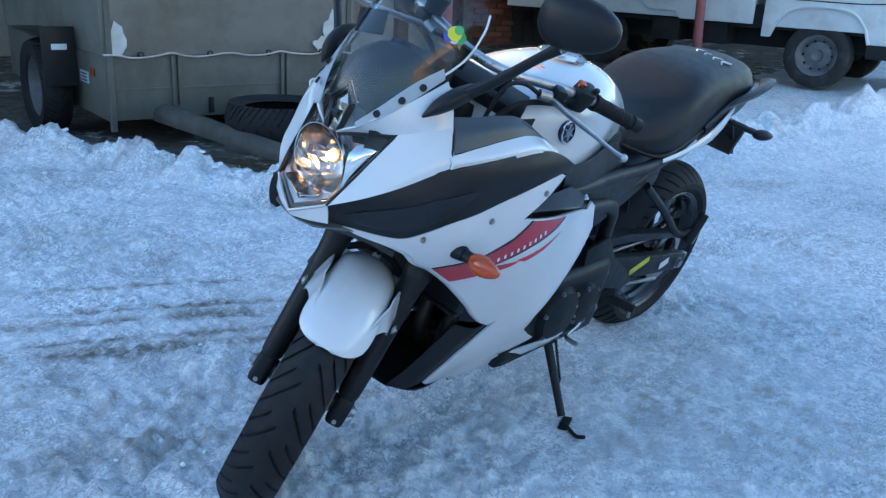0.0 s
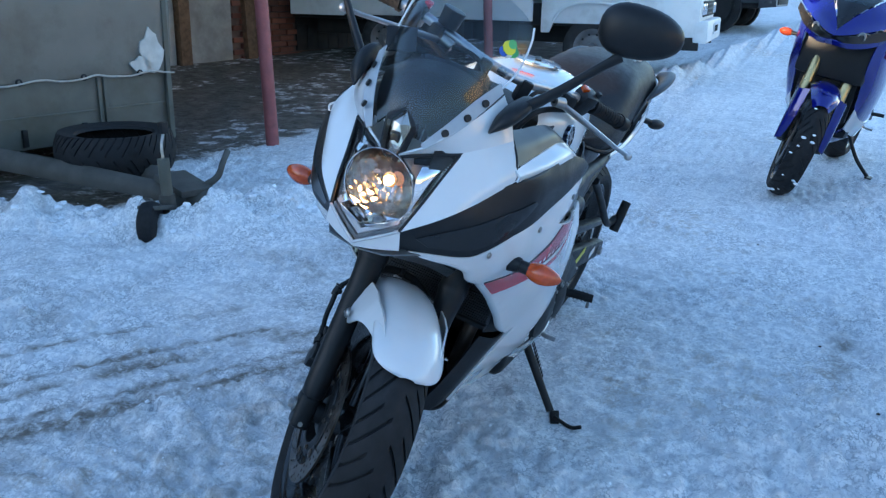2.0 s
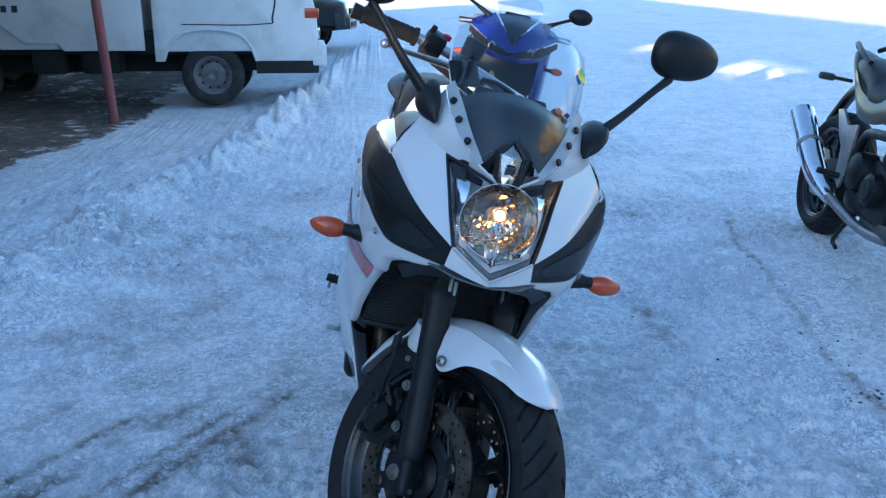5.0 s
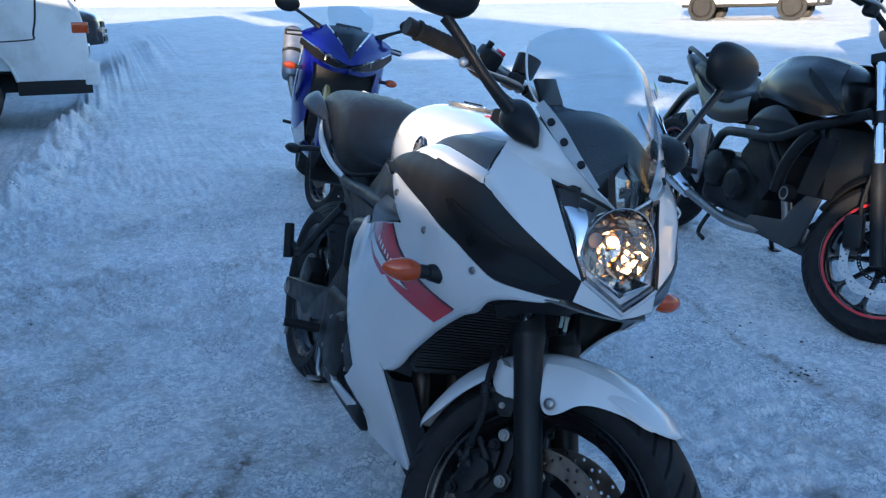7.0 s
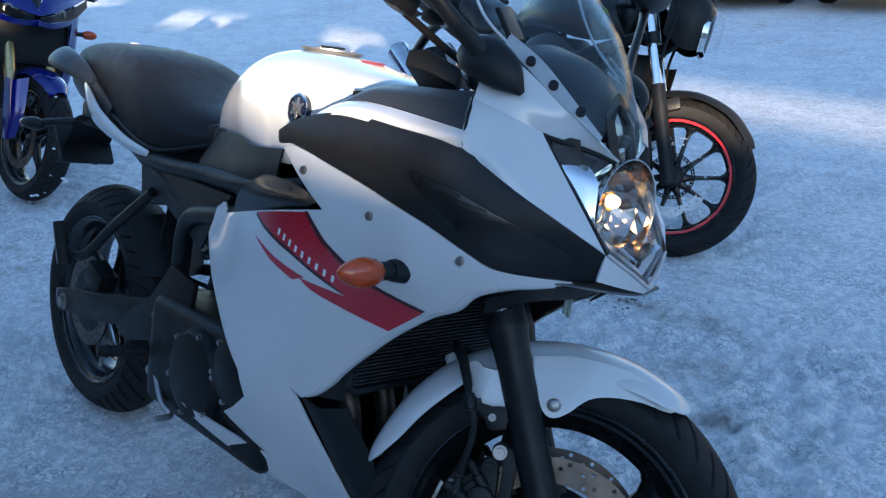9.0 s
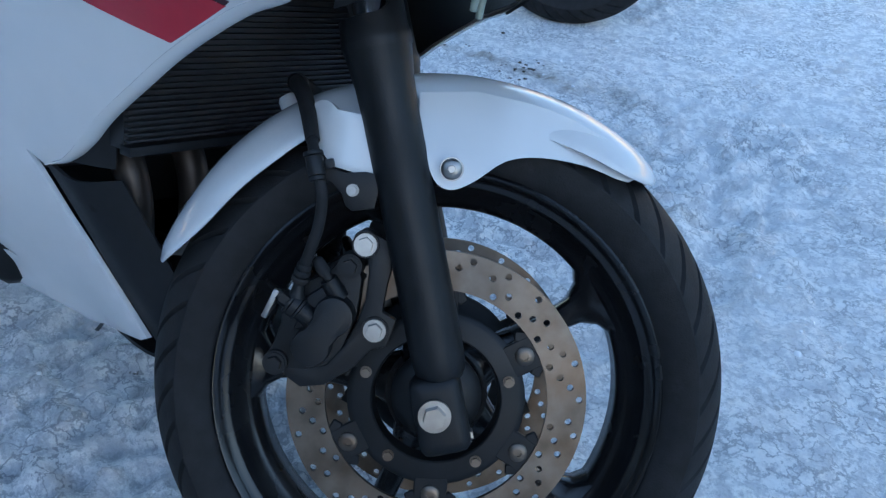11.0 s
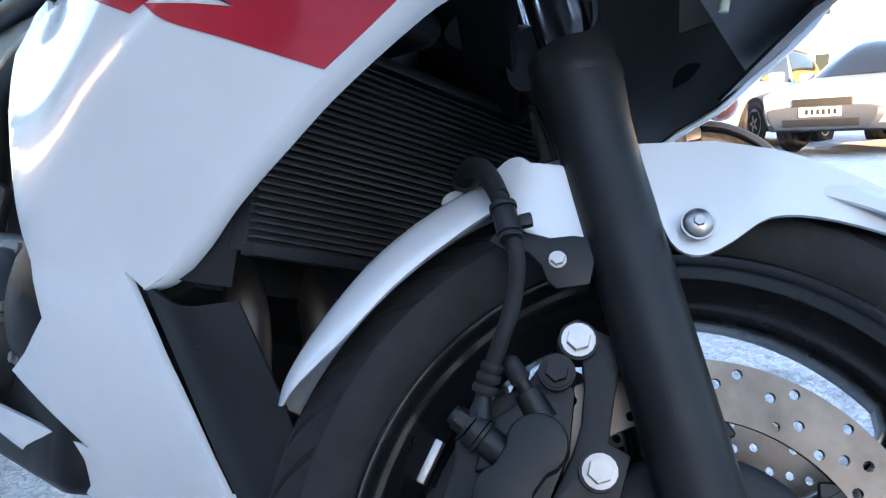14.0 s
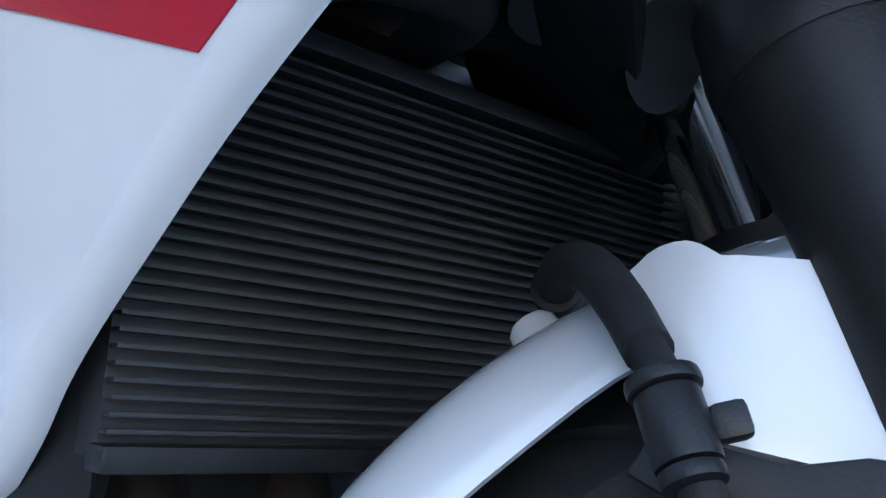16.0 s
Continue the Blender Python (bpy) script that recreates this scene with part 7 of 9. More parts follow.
for k in range(3):
    part("label_bar", box((0.003, 0.11, 0.008), Matrix.Translation((-0.0105, 0.40, 0.44 - 0.02 * k))), BLACK_PLASTIC, trailer)
for x in (-0.14, W + 0.14):
    m = Matrix.Translation((x, 0.80, 0.315)) @ Matrix.Rotation(radians(90), 4, "Z")
    wh = part("wheel", moved(lathe([(0.0, -0.03), (0.10, -0.035), (0.17, -0.05), (0.185, -0.075), (0.19, 0.06)], None, 32), m), shader("grey_steel_rim", (0.22, 0.22, 0.23), 0.5, 0.5, grain=0.15), trailer)
    part("tyre", moved(tyre_mesh(0.31, 0.088, 0.028, 0.188, 26), m), RUBBER, wh, "winter tyre", smooth=28)
    part("mud_flap", box((0.20, 0.70, 0.02), Matrix.Translation((x, 0.80, 0.66))), BLACK_PLASTIC, trailer, "black mudguard", bevel=0.008)
    part("mud_flap", box((0.20, 0.02, 0.36), Matrix.Translation((x, 0.42, 0.54))), BLACK_PLASTIC, trailer, bevel=0.008)
    part("reflector", box((0.09, 0.008, 0.035), Matrix.Translation((x, 0.405, 0.60))), WHITE_DECAL, trailer, bevel=0.003)
part("axle", cyl((-0.1, 0.80, 0.30), (W + 0.1, 0.80, 0.30), 0.035), BLACK_METAL, trailer)
for x in (0.28, 1.02):
    part("drawbar", tube([(x, 0.3, 0.24), (0.62 + (x - 0.62) * 0.55, -0.65, 0.21), (0.64, -1.35, 0.15)], [0.068, 0.062, 0.050], 8, 4, True, 0.8), DRAWBAR, trailer, "dirty grey-brown drawbar", smooth=50)
part("spare_tyre", moved(tyre_mesh(0.31, 0.105, 0.026, 0.195, 24), Matrix.Translation((0.755, -0.70, 0.28)) @ Matrix.Rotation(radians(90), 4, "X")), RUBBER, trailer, "spare tyre lying on the drawbar", smooth=28)
part("spare_rim", moved(lathe([(0.0, 0.02), (0.09, 0.025), (0.15, 0.0), (0.178, -0.03), (0.196, -0.055)], None, 32), Matrix.Translation((0.755, -0.70, 0.28)) @ Matrix.Rotation(radians(90), 4, "X")), BLACK_METAL, trailer)
jw = part("jockey_post", cyl((0.50, -1.46, 0.03), (0.50, -1.44, 0.36), 0.027), TRAILER_STEEL, trailer, "steel jockey post")
part("post_sleeve", cyl((0.50, -1.455, 0.10), (0.50, -1.448, 0.19), 0.036), DRAWBAR, jw)
part("post_clamp", box((0.16, 0.06, 0.06), Matrix.Translation((0.57, -1.42, 0.145))), DRAWBAR, jw, bevel=0.01)
part("jockey_crank", tube([(0.50, -1.44, 0.36), (0.505, -1.43, 0.42), (0.535, -1.41, 0.47)], 0.007, 8), STEEL, jw)
part("crank_grip", box((0.036, 0.036, 0.055), Matrix.Translation((0.540, -1.405, 0.495))), BLACK_PLASTIC, jw, bevel=0.006)
wheel = part("jockey_wheel", lathe([(0.03, -0.040), (0.075, -0.042), (0.100, -0.030), (0.106, 0.0), (0.100, 0.030), (0.075, 0.042), (0.03, 0.040)], Matrix.Translation((0.36, -1.50, 0.085)) @ Matrix.Rotation(radians(35), 4, "Z"), 28), RUBBER, jw, "thick black jockey wheel")
part("wheel_rim", lathe([(0.0, -0.030), (0.05, -0.032), (0.072, -0.040), (0.072, 0.040), (0.05, 0.032), (0.0, 0.030)], Matrix.Translation((0.36, -1.50, 0.085)) @ Matrix.Rotation(radians(35), 4, "Z"), 24), DRAWBAR, wheel)
part("wheel_fork", box((0.20, 0.11, 0.018), Matrix.Translation((0.42, -1.48, 0.15)) @ pose(0, 0, 0, 0, 12, 30)), DRAWBAR, jw, bevel=0.006)
hitch = part("coupling", tube([(0.62, -1.22, 0.15), (0.66, -1.42, 0.14), (0.70, -1.58, 0.115), (0.71, -1.66, 0.10)], [0.055, 0.062, 0.060, 0.038], 12, 5), DRAWBAR, trailer, "dirty ball coupling", smooth=50)
part("coupling_plate", box((0.17, 0.26, 0.035), Matrix.Translation((0.65, -1.38, 0.205)) @ pose(0, 0, 0, 10, 0, -8)), DRAWBAR, hitch, bevel=0.008)
part("coupling_handle", tube([(0.70, -1.46, 0.19), (0.76, -1.50, 0.235), (0.80, -1.50, 0.30), (0.86, -1.47, 0.345)], [0.019, 0.017, 0.015, 0.016], 10), DRAWBAR, hitch)
for k in range(9):
    part("chain_link", moved(lathe([(0.010, -0.003), (0.014, 0.0), (0.010, 0.003), (0.007, 0.0)], None, 10, True), Matrix.Translation((0.66 + 0.012 * math.sin(k), -1.62 - 0.017 * k, 0.13 - 0.010 * k)) @ pose(0, 0, 0, 90 * (k % 2), 40, 20 * k)), BLACK_METAL, trailer)

# ---- the other motorcycles ----
def loft(sections, n=4, m=2):
    """A body from half sections of (y, z) at each x, mirrored and closed."""
    rows = []
    for x, half in sections:
        rows.append([(x, -y, z) for y, z in half[:0:-1]] + [(x, y, z) for y, z in half])
    bm = bmesh.new()
    g = add_grid(bm, smooth_rows(rows, n, m))
    bm.faces.new(g[0])
    bm.faces.new(g[-1])
    return bm


BLACK_TANK = shader("deep_black_lacquer", (0.004, 0.004, 0.005), 0.30, coat=0.10, grain=0.1, scale=20, rough_var=0.04)
GREY_PLASTIC = shader("grey_engine_plastic", (0.035, 0.036, 0.038), 0.6, grain=0.15, scale=40, rough_var=0.08)
RED_RIM = shader("red_rim_tape", (0.55, 0.02, 0.025), 0.3, grain=0.05)


def black_bike():
    wb = 1.60
    m = Matrix.Translation((-1.01, 1.985, 0.0)) @ pose(0, 0, 0, 0, 2.6, -9.4) @ pose(0, 0, 0, -10)
    b = thing("motorcycle", "black naked motorcycle with red rim stripes on its side stand", "motorcycle", m)
    turn = Matrix.Translation((0.09, 0, 0)) @ Matrix.Rotation(radians(34), 4, Vector((-0.44, 0, 0.9))) @ Matrix.Translation((-0.09, 0, 0))
    fa = turn @ Matrix.Translation((0, 0, 0.305))
    fw = cast_wheel(fa, b, "black cast front wheel with red stripe", 0.047, 0.222, 0.198, 0.045, 0.05, 10, 15, "front_wheel", 0.62)
    part("tyre", moved(tyre_mesh(0.305, 0.060, 0.036, 0.222, 20), fa), RUBBER, fw, smooth=28)
    for s in (1, -1):
        part("rim_stripe", moved(lathe([(0.2105, s * 0.0490), (0.2205, s * 0.0498), (0.2205, s * 0.0480)], None, 64), fa), RED_RIM, fw, "red rim stripe")
    part("brake_disc", moved(drilled_ring(0.118, 0.152, 0.005, disc_holes(20, ((0.145, 0.0), (0.134, 0.4), (0.126, 0.75))), 0.0040, 120, 10), fa @ Matrix.Translation((0, -0.062, 0))), shader("bright_disc", (0.62, 0.62, 0.62), 0.5, 0.55, grain=0.1), fw, "bright wave brake disc", smooth=20)
    part("sensor_ring", moved(drilled_ring(0.074, 0.088, 0.003, disc_holes(40, ((0.081, 0.0),)), 0.0035, 80), fa @ Matrix.Translation((0, -0.060, 0))), BLACK_METAL, fw, smooth=20)
    part("hub", moved(lathe([(0.0, -0.09), (0.018, -0.09), (0.02, -0.06), (0.04, -0.055), (0.04, 0.055), (0.02, 0.06), (0.0, 0.09)], None, 24), fa), BLACK_METAL, fw)
    ra = Matrix.Translation((-wb, 0, 0.310))
    rw = cast_wheel(ra, b, "black cast rear wheel with red stripe", 0.060, 0.222, 0.196, 0.05, 0.06, 10, 40, "rear_wheel", 0.62)
    part("tyre", moved(tyre_mesh(0.312, 0.078, 0.044, 0.222, 20), ra), RUBBER, rw, smooth=28)
    for s in (1, -1):
        part("rim_stripe", moved(lathe([(0.2175, s * 0.0608), (0.2275, s * 0.0612), (0.2275, s * 0.060)], None, 64), ra), RED_RIM, rw)
    part("brake_disc", moved(drilled_ring(0.085, 0.12, 0.005, disc_holes(16, ((0.11, 0),)), 0.004, 96, 10), ra @ Matrix.Translation((0, -0.075, 0))), STEEL, rw, smooth=20)
    for s in (1, -1):
        leg = part("fork_leg", moved(cyl((0.005, s * 0.098, 0.27), (-0.145, s * 0.098, 0.62), 0.0255, 0.0285, 20), turn), BLACK_METAL, b, "black fork slider")
        part("stanchion", moved(cyl((-0.14, s * 0.098, 0.60), (-0.30, s * 0.098, 0.99), 0.0205, segs=20), turn), CHROME, leg, "bright fork tube")
        part("fork_clamp", moved(cyl((-0.205, s * 0.098, 0.765), (-0.222, s * 0.098, 0.805), 0.028, segs=18), turn), BLACK_PLASTIC, leg)
    part("caliper", moved(box((0.07, 0.05, 0.13), Matrix.Translation((-0.125, -0.085, 0.36)) @ Matrix.Rotation(radians(-20), 4, "Y")), turn), BLACK_METAL, b, bevel=0.015)
    rows = []
    for deg, r, w in ((162, 0.325, 0.05), (140, 0.332, 0.068), (115, 0.338, 0.072), (90, 0.338, 0.072), (65, 0.334, 0.066), (45, 0.325, 0.045), (36, 0.318, 0.016)):
        a = radians(deg)
        rows.append([(r * math.cos(a) * (1 - 0.10 * abs(u) ** 3), w * u, 0.305 + r * math.sin(a) * (1 - 0.10 * abs(u) ** 3)) for u in (-1, -0.6, 0, 0.6, 1)])
    part("front_mudguard", moved(sheet(rows, 0.004, 4, 4), turn), BLACK_PLASTIC, b, "black front mudguard")
    part("mudguard_stay", moved(box((0.10, 0.17, 0.05), Matrix.Translation((-0.09, 0, 0.56)) @ Matrix.Rotation(radians(-24), 4, "Y")), turn), BLACK_PLASTIC, b, bevel=0.015)
    # tank and body
    tk = loft([(-0.36, [(0, 0.97), (0.06, 0.96), (0.09, 0.92), (0.09, 0.85)]), (-0.44, [(0, 1.03), (0.10, 1.015), (0.145, 0.95), (0.14, 0.86)]), (-0.58, [(0, 1.06), (0.11, 1.045), (0.165, 0.96), (0.155, 0.86)]), (-0.74, [(0, 1.045), (0.10, 1.03), (0.155, 0.95), (0.14, 0.85)]), (-0.87, [(0, 0.985), (0.07, 0.97), (0.11, 0.91), (0.11, 0.84)]), (-0.93, [(0, 0.93), (0.06, 0.92), (0.09, 0.88), (0.10, 0.83)])])
    part("fuel_tank", tk, BLACK_TANK, b, "deep black tank covered in light dust", smooth=60)
    for s in (1, -1):
        part("tank_shroud", sheet([[(-0.36, s * 0.085, 0.975), (-0.50, s * 0.115, 0.992), (-0.68, s * 0.125, 0.972), (-0.84, s * 0.095, 0.905)], [(-0.29, s * 0.160, 0.915), (-0.47, s * 0.192, 0.925), (-0.68, s * 0.180, 0.890), (-0.86, s * 0.120, 0.850)], [(-0.24, s * 0.180, 0.855), (-0.42, s * 0.205, 0.840), (-0.62, s * 0.198, 0.825), (-0.84, s * 0.135, 0.815)], [(-0.19, s * 0.176, 0.795), (-0.36, s * 0.198, 0.768), (-0.58, s * 0.190, 0.785), (-0.80, s * 0.140, 0.795)]], 0.005), BLACK_TANK, b, "black tank side shroud")
        part("shroud_slot", sheet([[(-0.455, s * 0.196, 0.945), (-0.36, s * 0.192, 0.900), (-0.205, s * 0.184, 0.802)], [(-0.440, s * 0.200, 0.915), (-0.37, s * 0.203, 0.868), (-0.225, s * 0.186, 0.797)]], 0.003), BLACK_METAL, b)
        part("side_cover", sheet([[(-0.80, s * 0.165, 0.668), (-0.70, s * 0.188, 0.742), (-0.56, s * 0.196, 0.774), (-0.42, s * 0.192, 0.718)], [(-0.80, s * 0.170, 0.664), (-0.70, s * 0.206, 0.708), (-0.56, s * 0.214, 0.716), (-0.42, s * 0.198, 0.712)], [(-0.80, s * 0.165, 0.660), (-0.70, s * 0.190, 0.668), (-0.58, s * 0.196, 0.656), (-0.42, s * 0.190, 0.707)]], 0.005), BLACK_PLASTIC, b, "matte black side cover")
        part("seat_side", sheet([[(-0.86, s * 0.150, 0.785), (-1.05, s * 0.155, 0.735), (-1.25, s * 0.145, 0.760), (-1.45, s * 0.115, 0.835)], [(-0.84, s * 0.165, 0.735), (-1.05, s * 0.165, 0.690), (-1.25, s * 0.150, 0.710), (-1.45, s * 0.115, 0.800)], [(-0.82, s * 0.165, 0.680), (-1.00, s * 0.165, 0.640), (-1.22, s * 0.145, 0.655), (-1.40, s * 0.105, 0.760)]], 0.005), BLACK_TANK, b, "glossy black panel under the seat")
    st = loft([(-0.86, [(0, 0.90), (0.07, 0.895), (0.11, 0.86), (0.11, 0.80)]), (-0.98, [(0, 0.865), (0.10, 0.86), (0.155, 0.82), (0.15, 0.78)]), (-1.12, [(0, 0.885), (0.11, 0.875), (0.16, 0.82), (0.15, 0.78)]), (-1.22, [(0, 0.93), (0.10, 0.92), (0.14, 0.86), (0.13, 0.82)]), (-1.38, [(0, 0.965), (0.09, 0.955), (0.125, 0.90), (0.11, 0.86)]), (-1.52, [(0, 0.96), (0.07, 0.95), (0.09, 0.92), (0.08, 0.90)])])
    part("seat", st, SEAT_VINYL, b, "stepped black seat", smooth=60)
    part("tail", loft([(-1.10, [(0, 0.80), (0.12, 0.79), (0.15, 0.75), (0.12, 0.70)]), (-1.35, [(0, 0.87), (0.11, 0.86), (0.13, 0.82), (0.10, 0.78)]), (-1.60, [(0, 0.955), (0.06, 0.95), (0.08, 0.92), (0.05, 0.89)]), (-1.72, [(0, 0.985), (0.03, 0.98), (0.04, 0.96), (0.02, 0.94)])]), BLACK_PLASTIC, b, smooth=60)
    for s in (1, -1):
        part("grab_handle", tube([(-1.28, s * 0.13, 0.94), (-1.45, s * 0.12, 0.985), (-1.62, s * 0.08, 1.01), (-1.68, s * 0.05, 0.99)], 0.012, 10), BLACK_PLASTIC, b)
        sg = part("turn_signal", tube([(-1.62, s * 0.05, 0.83), (-1.66, s * 0.13, 0.83)], 0.009, 8), BLACK_PLASTIC, b)
        part("lens", moved(box((0.05, 0.07, 0.035), Matrix.Translation((-1.67, s * 0.16, 0.83))), Matrix.Identity(4)), GREY_PLASTIC, sg, bevel=0.012)
    part("rear_mudguard", tube([(-1.50, 0, 0.85), (-1.68, 0, 0.78), (-1.84, 0, 0.62)], [0.06, 0.055, 0.05], 12, 5, True, 0.5), BLACK_PLASTIC, b)
    # engine
    eng = part("engine", box((0.30, 0.28, 0.30), Matrix.Translation((-0.66, 0, 0.56)) @ Matrix.Rotation(radians(35), 4, "Y")), BLACK_METAL, b, "black parallel-twin engine", bevel=0.03)
    part("crankcase", box((0.50, 0.28, 0.26), Matrix.Translation((-0.86, 0, 0.38))), BLACK_METAL, eng, bevel=0.05, segs=3)
    for s, x, z, r in ((-1, -0.98, 0.435, 0.090), (-1, -0.80, 0.395, 0.075), (1, -0.9, 0.42, 0.10)):
        cv = part("engine_cover", lathe([(0.0, 0.036), (r * 0.62, 0.034), (r * 0.70, 0.028), (r * 0.90, 0.022), (r, 0.004), (r, -0.05)], Matrix.Translation((x, s * 0.155, z)) @ (Matrix.Identity(4) if s > 0 else Matrix.Rotation(math.pi, 4, "X")), 28), BLACK_METAL, eng)
        for k in range(7):
            a = radians(51.4 * k + 8)
            part("cover_bolt", bolt_head((x + r * 0.93 * math.cos(a), s * 0.172, z + r * 0.93 * math.sin(a)), (0, s, 0), 0.006, 0.006), BLACK_METAL, cv)
    for s in (1, -1):
        cap = part("frame_cap", cyl((-0.390, s * 0.165, 0.447), (-0.390, s * 0.200, 0.447), 0.036, 0.033, 24), BLACK_METAL, b)
        part("cap_ring", lathe([(0.021, 0.002), (0.027, 0.003), (0.027, -0.004)], Matrix.Translation((-0.390, s * 0.200, 0.447)) @ (Matrix.Identity(4) if s > 0 else Matrix.Rotation(math.pi, 4, "X")), 24), STEEL, cap)
        part("belly_cover", prism([(-0.66, 0.262), (-0.34, 0.232), (-0.27, 0.265), (-0.215, 0.470), (-0.300, 0.462), (-0.352, 0.405), (-0.395, 0.335), (-0.62, 0.300)], min(s * 0.150, s * 0.168), max(s * 0.150, s * 0.168)), GREY_PLASTIC, b, "grey belly cover", bevel=0.008)
        part("radiator_side", sheet([[(-0.20, s * 0.165, 0.700), (-0.28, s * 0.185, 0.690)], [(-0.22, s * 0.165, 0.58), (-0.31, s * 0.185, 0.57)], [(-0.25, s * 0.160, 0.47), (-0.34, s * 0.178, 0.46)]], 0.004), BLACK_PLASTIC, b)
    part("skid_plate", box((0.62, 0.26, 0.05), Matrix.Translation((-0.58, 0, 0.245))), GREY_PLASTIC, b, bevel=0.015)
    part("radiator", box((0.03, 0.30, 0.28), Matrix.Translation((-0.27, 0, 0.60)) @ Matrix.Rotation(radians(-15), 4, "Y")), BLACK_METAL, b, bevel=0.006)
    for s in (1, -1):
        part("frame_tube", tube([(-0.16, s * 0.100, 0.815), (-0.36, s * 0.180, 0.722), (-0.56, s * 0.190, 0.645), (-0.80, s * 0.190, 0.625), (-0.96, s * 0.175, 0.600), (-1.05, s * 0.160, 0.50)], 0.021, 12), BLACK_METAL, b)
        part("frame_tube", tube([(-0.345, s * 0.165, 0.712), (-0.395, s * 0.185, 0.645), (-0.445, s * 0.190, 0.545), (-0.468, s * 0.185, 0.440)], 0.025, 12), BLACK_METAL, b)
        part("frame_tube", tube([(-0.600, s * 0.180, 0.640), (-0.54, s * 0.182, 0.585), (-0.462, s * 0.185, 0.530)], 0.014, 10), BLACK_METAL, b)
        part("intake_hose", tube([(-0.66, s * 0.10, 0.62), (-0.62, s * 0.14, 0.52), (-0.55, s * 0.13, 0.44)], 0.016, 10), RUBBER, b)
        part("swingarm", prism([(-1.05, 0.44), (-1.35, 0.42), (-wb - 0.04, 0.34), (-wb - 0.04, 0.285), (-1.35, 0.33), (-1.05, 0.36)], min(s * 0.10, s * 0.14), max(s * 0.10, s * 0.14)), BLACK_METAL, b, bevel=0.006)
        part("hanger", prism([(-1.10, 0.62), (-1.20, 0.60), (-1.30, 0.66), (-1.36, 0.65), (-1.27, 0.55), (-1.20, 0.50), (-1.16, 0.36), (-1.10, 0.33), (-1.07, 0.42)], min(s * 0.16, s * 0.175), max(s * 0.16, s * 0.175)), ALLOY, b, "bare alloy foot-rest hanger", bevel=0.004)
        part("foot_peg", cyl((-1.12, s * 0.17, 0.38), (-1.13, s * 0.27, 0.39), 0.014), RUBBER, b)
    part("silencer", tube([(-1.12, -0.185, 0.275), (-1.22, -0.205, 0.320), (-1.33, -0.218, 0.385), (-1.64, -0.232, 0.575)], [0.03, 0.045, 0.056, 0.058], 24, 6), CHROME, b, "polished silencer angled upwards")
    part("silencer_cap", cyl((-1.635, -0.232, 0.572), (-1.655, -0.233, 0.584), 0.050, 0.043, 24), BLACK_METAL, b)
    part("silencer_band", cyl((-1.425, -0.2225, 0.4435), (-1.445, -0.2235, 0.4555), 0.061, segs=24), STEEL, b)
    part("exhaust_pipe", tube([(-0.50, -0.10, 0.42), (-0.48, -0.10, 0.28), (-0.80, -0.13, 0.22), (-1.13, -0.185, 0.278)], 0.022, 12), STEEL, b)
    # front end
    part("headlamp_cowl", moved(loft([(-0.03, [(0, 0.96), (0.04, 0.94), (0.055, 0.88), (0.03, 0.80)]), (-0.10, [(0, 1.03), (0.07, 1.01), (0.095, 0.90), (0.06, 0.78)]), (-0.19, [(0, 1.05), (0.08, 1.03), (0.095, 0.92), (0.07, 0.82)])]), turn), BLACK_PLASTIC, b, "black headlamp cowl", smooth=60)
    ob = part("headlamp", moved(loft([(0.012, [(0, 0.93), (0.03, 0.92), (0.05, 0.87), (0.03, 0.80)]), (-0.04, [(0, 0.965), (0.06, 0.95), (0.085, 0.87), (0.06, 0.76)])]), turn), LENS, b, "clear headlamp lens")
    ob.visible_shadow = False
    part("headlamp_reflector", moved(loft([(-0.03, [(0, 0.93), (0.04, 0.92), (0.06, 0.87), (0.04, 0.79)]), (-0.05, [(0, 0.94), (0.05, 0.93), (0.07, 0.87), (0.05, 0.78)])]), turn), REFLECTOR, b)
    ob = part("small_screen", moved(sheet([[(-0.05, -0.11, 1.02), (-0.02, 0, 1.05), (-0.05, 0.11, 1.02)], [(-0.12, -0.12, 1.16), (-0.10, 0, 1.19), (-0.12, 0.12, 1.16)], [(-0.20, -0.09, 1.28), (-0.19, 0, 1.31), (-0.20, 0.09, 1.28)]], 0.003), turn), SCREEN, b, "small tinted fly screen")
    ob.visible_shadow = False
    part("instrument_panel", moved(box((0.06, 0.18, 0.08), Matrix.Translation((-0.22, 0, 1.10)) @ Matrix.Rotation(radians(-35), 4, "Y")), turn), BLACK_PLASTIC, b, bevel=0.015)
    part("handlebar", moved(tube([(-0.42, 0.38, 1.13), (-0.38, 0.25, 1.14), (-0.32, 0.10, 1.10), (-0.31, 0, 1.09), (-0.32, -0.10, 1.10), (-0.38, -0.25, 1.14), (-0.42, -0.38, 1.13)], 0.012, 12), turn), BLACK_METAL, b)
    for s in (1, -1):
        part("grip", moved(cyl((-0.395, s * 0.27, 1.138), (-0.42, s * 0.38, 1.13), 0.017), turn), RUBBER, b)
        part("switch_block", moved(box((0.05, 0.05, 0.06), Matrix.Translation((-0.37, s * 0.225, 1.135))), turn), BLACK_PLASTIC, b, bevel=0.012)
        part("lever", moved(tube([(-0.33, s * 0.20, 1.14), (-0.32, s * 0.30, 1.13), (-0.35, s * 0.37, 1.12)], 0.007, 8), turn), ALLOY, b)
        part("mirror_stem", moved(tube([(-0.36, s * 0.20, 1.15), (-0.33, s * 0.27, 1.28), (-0.34, s * 0.33, 1.36)], 0.006, 8), turn), BLACK_METAL, b)
        bm = bmesh.new()
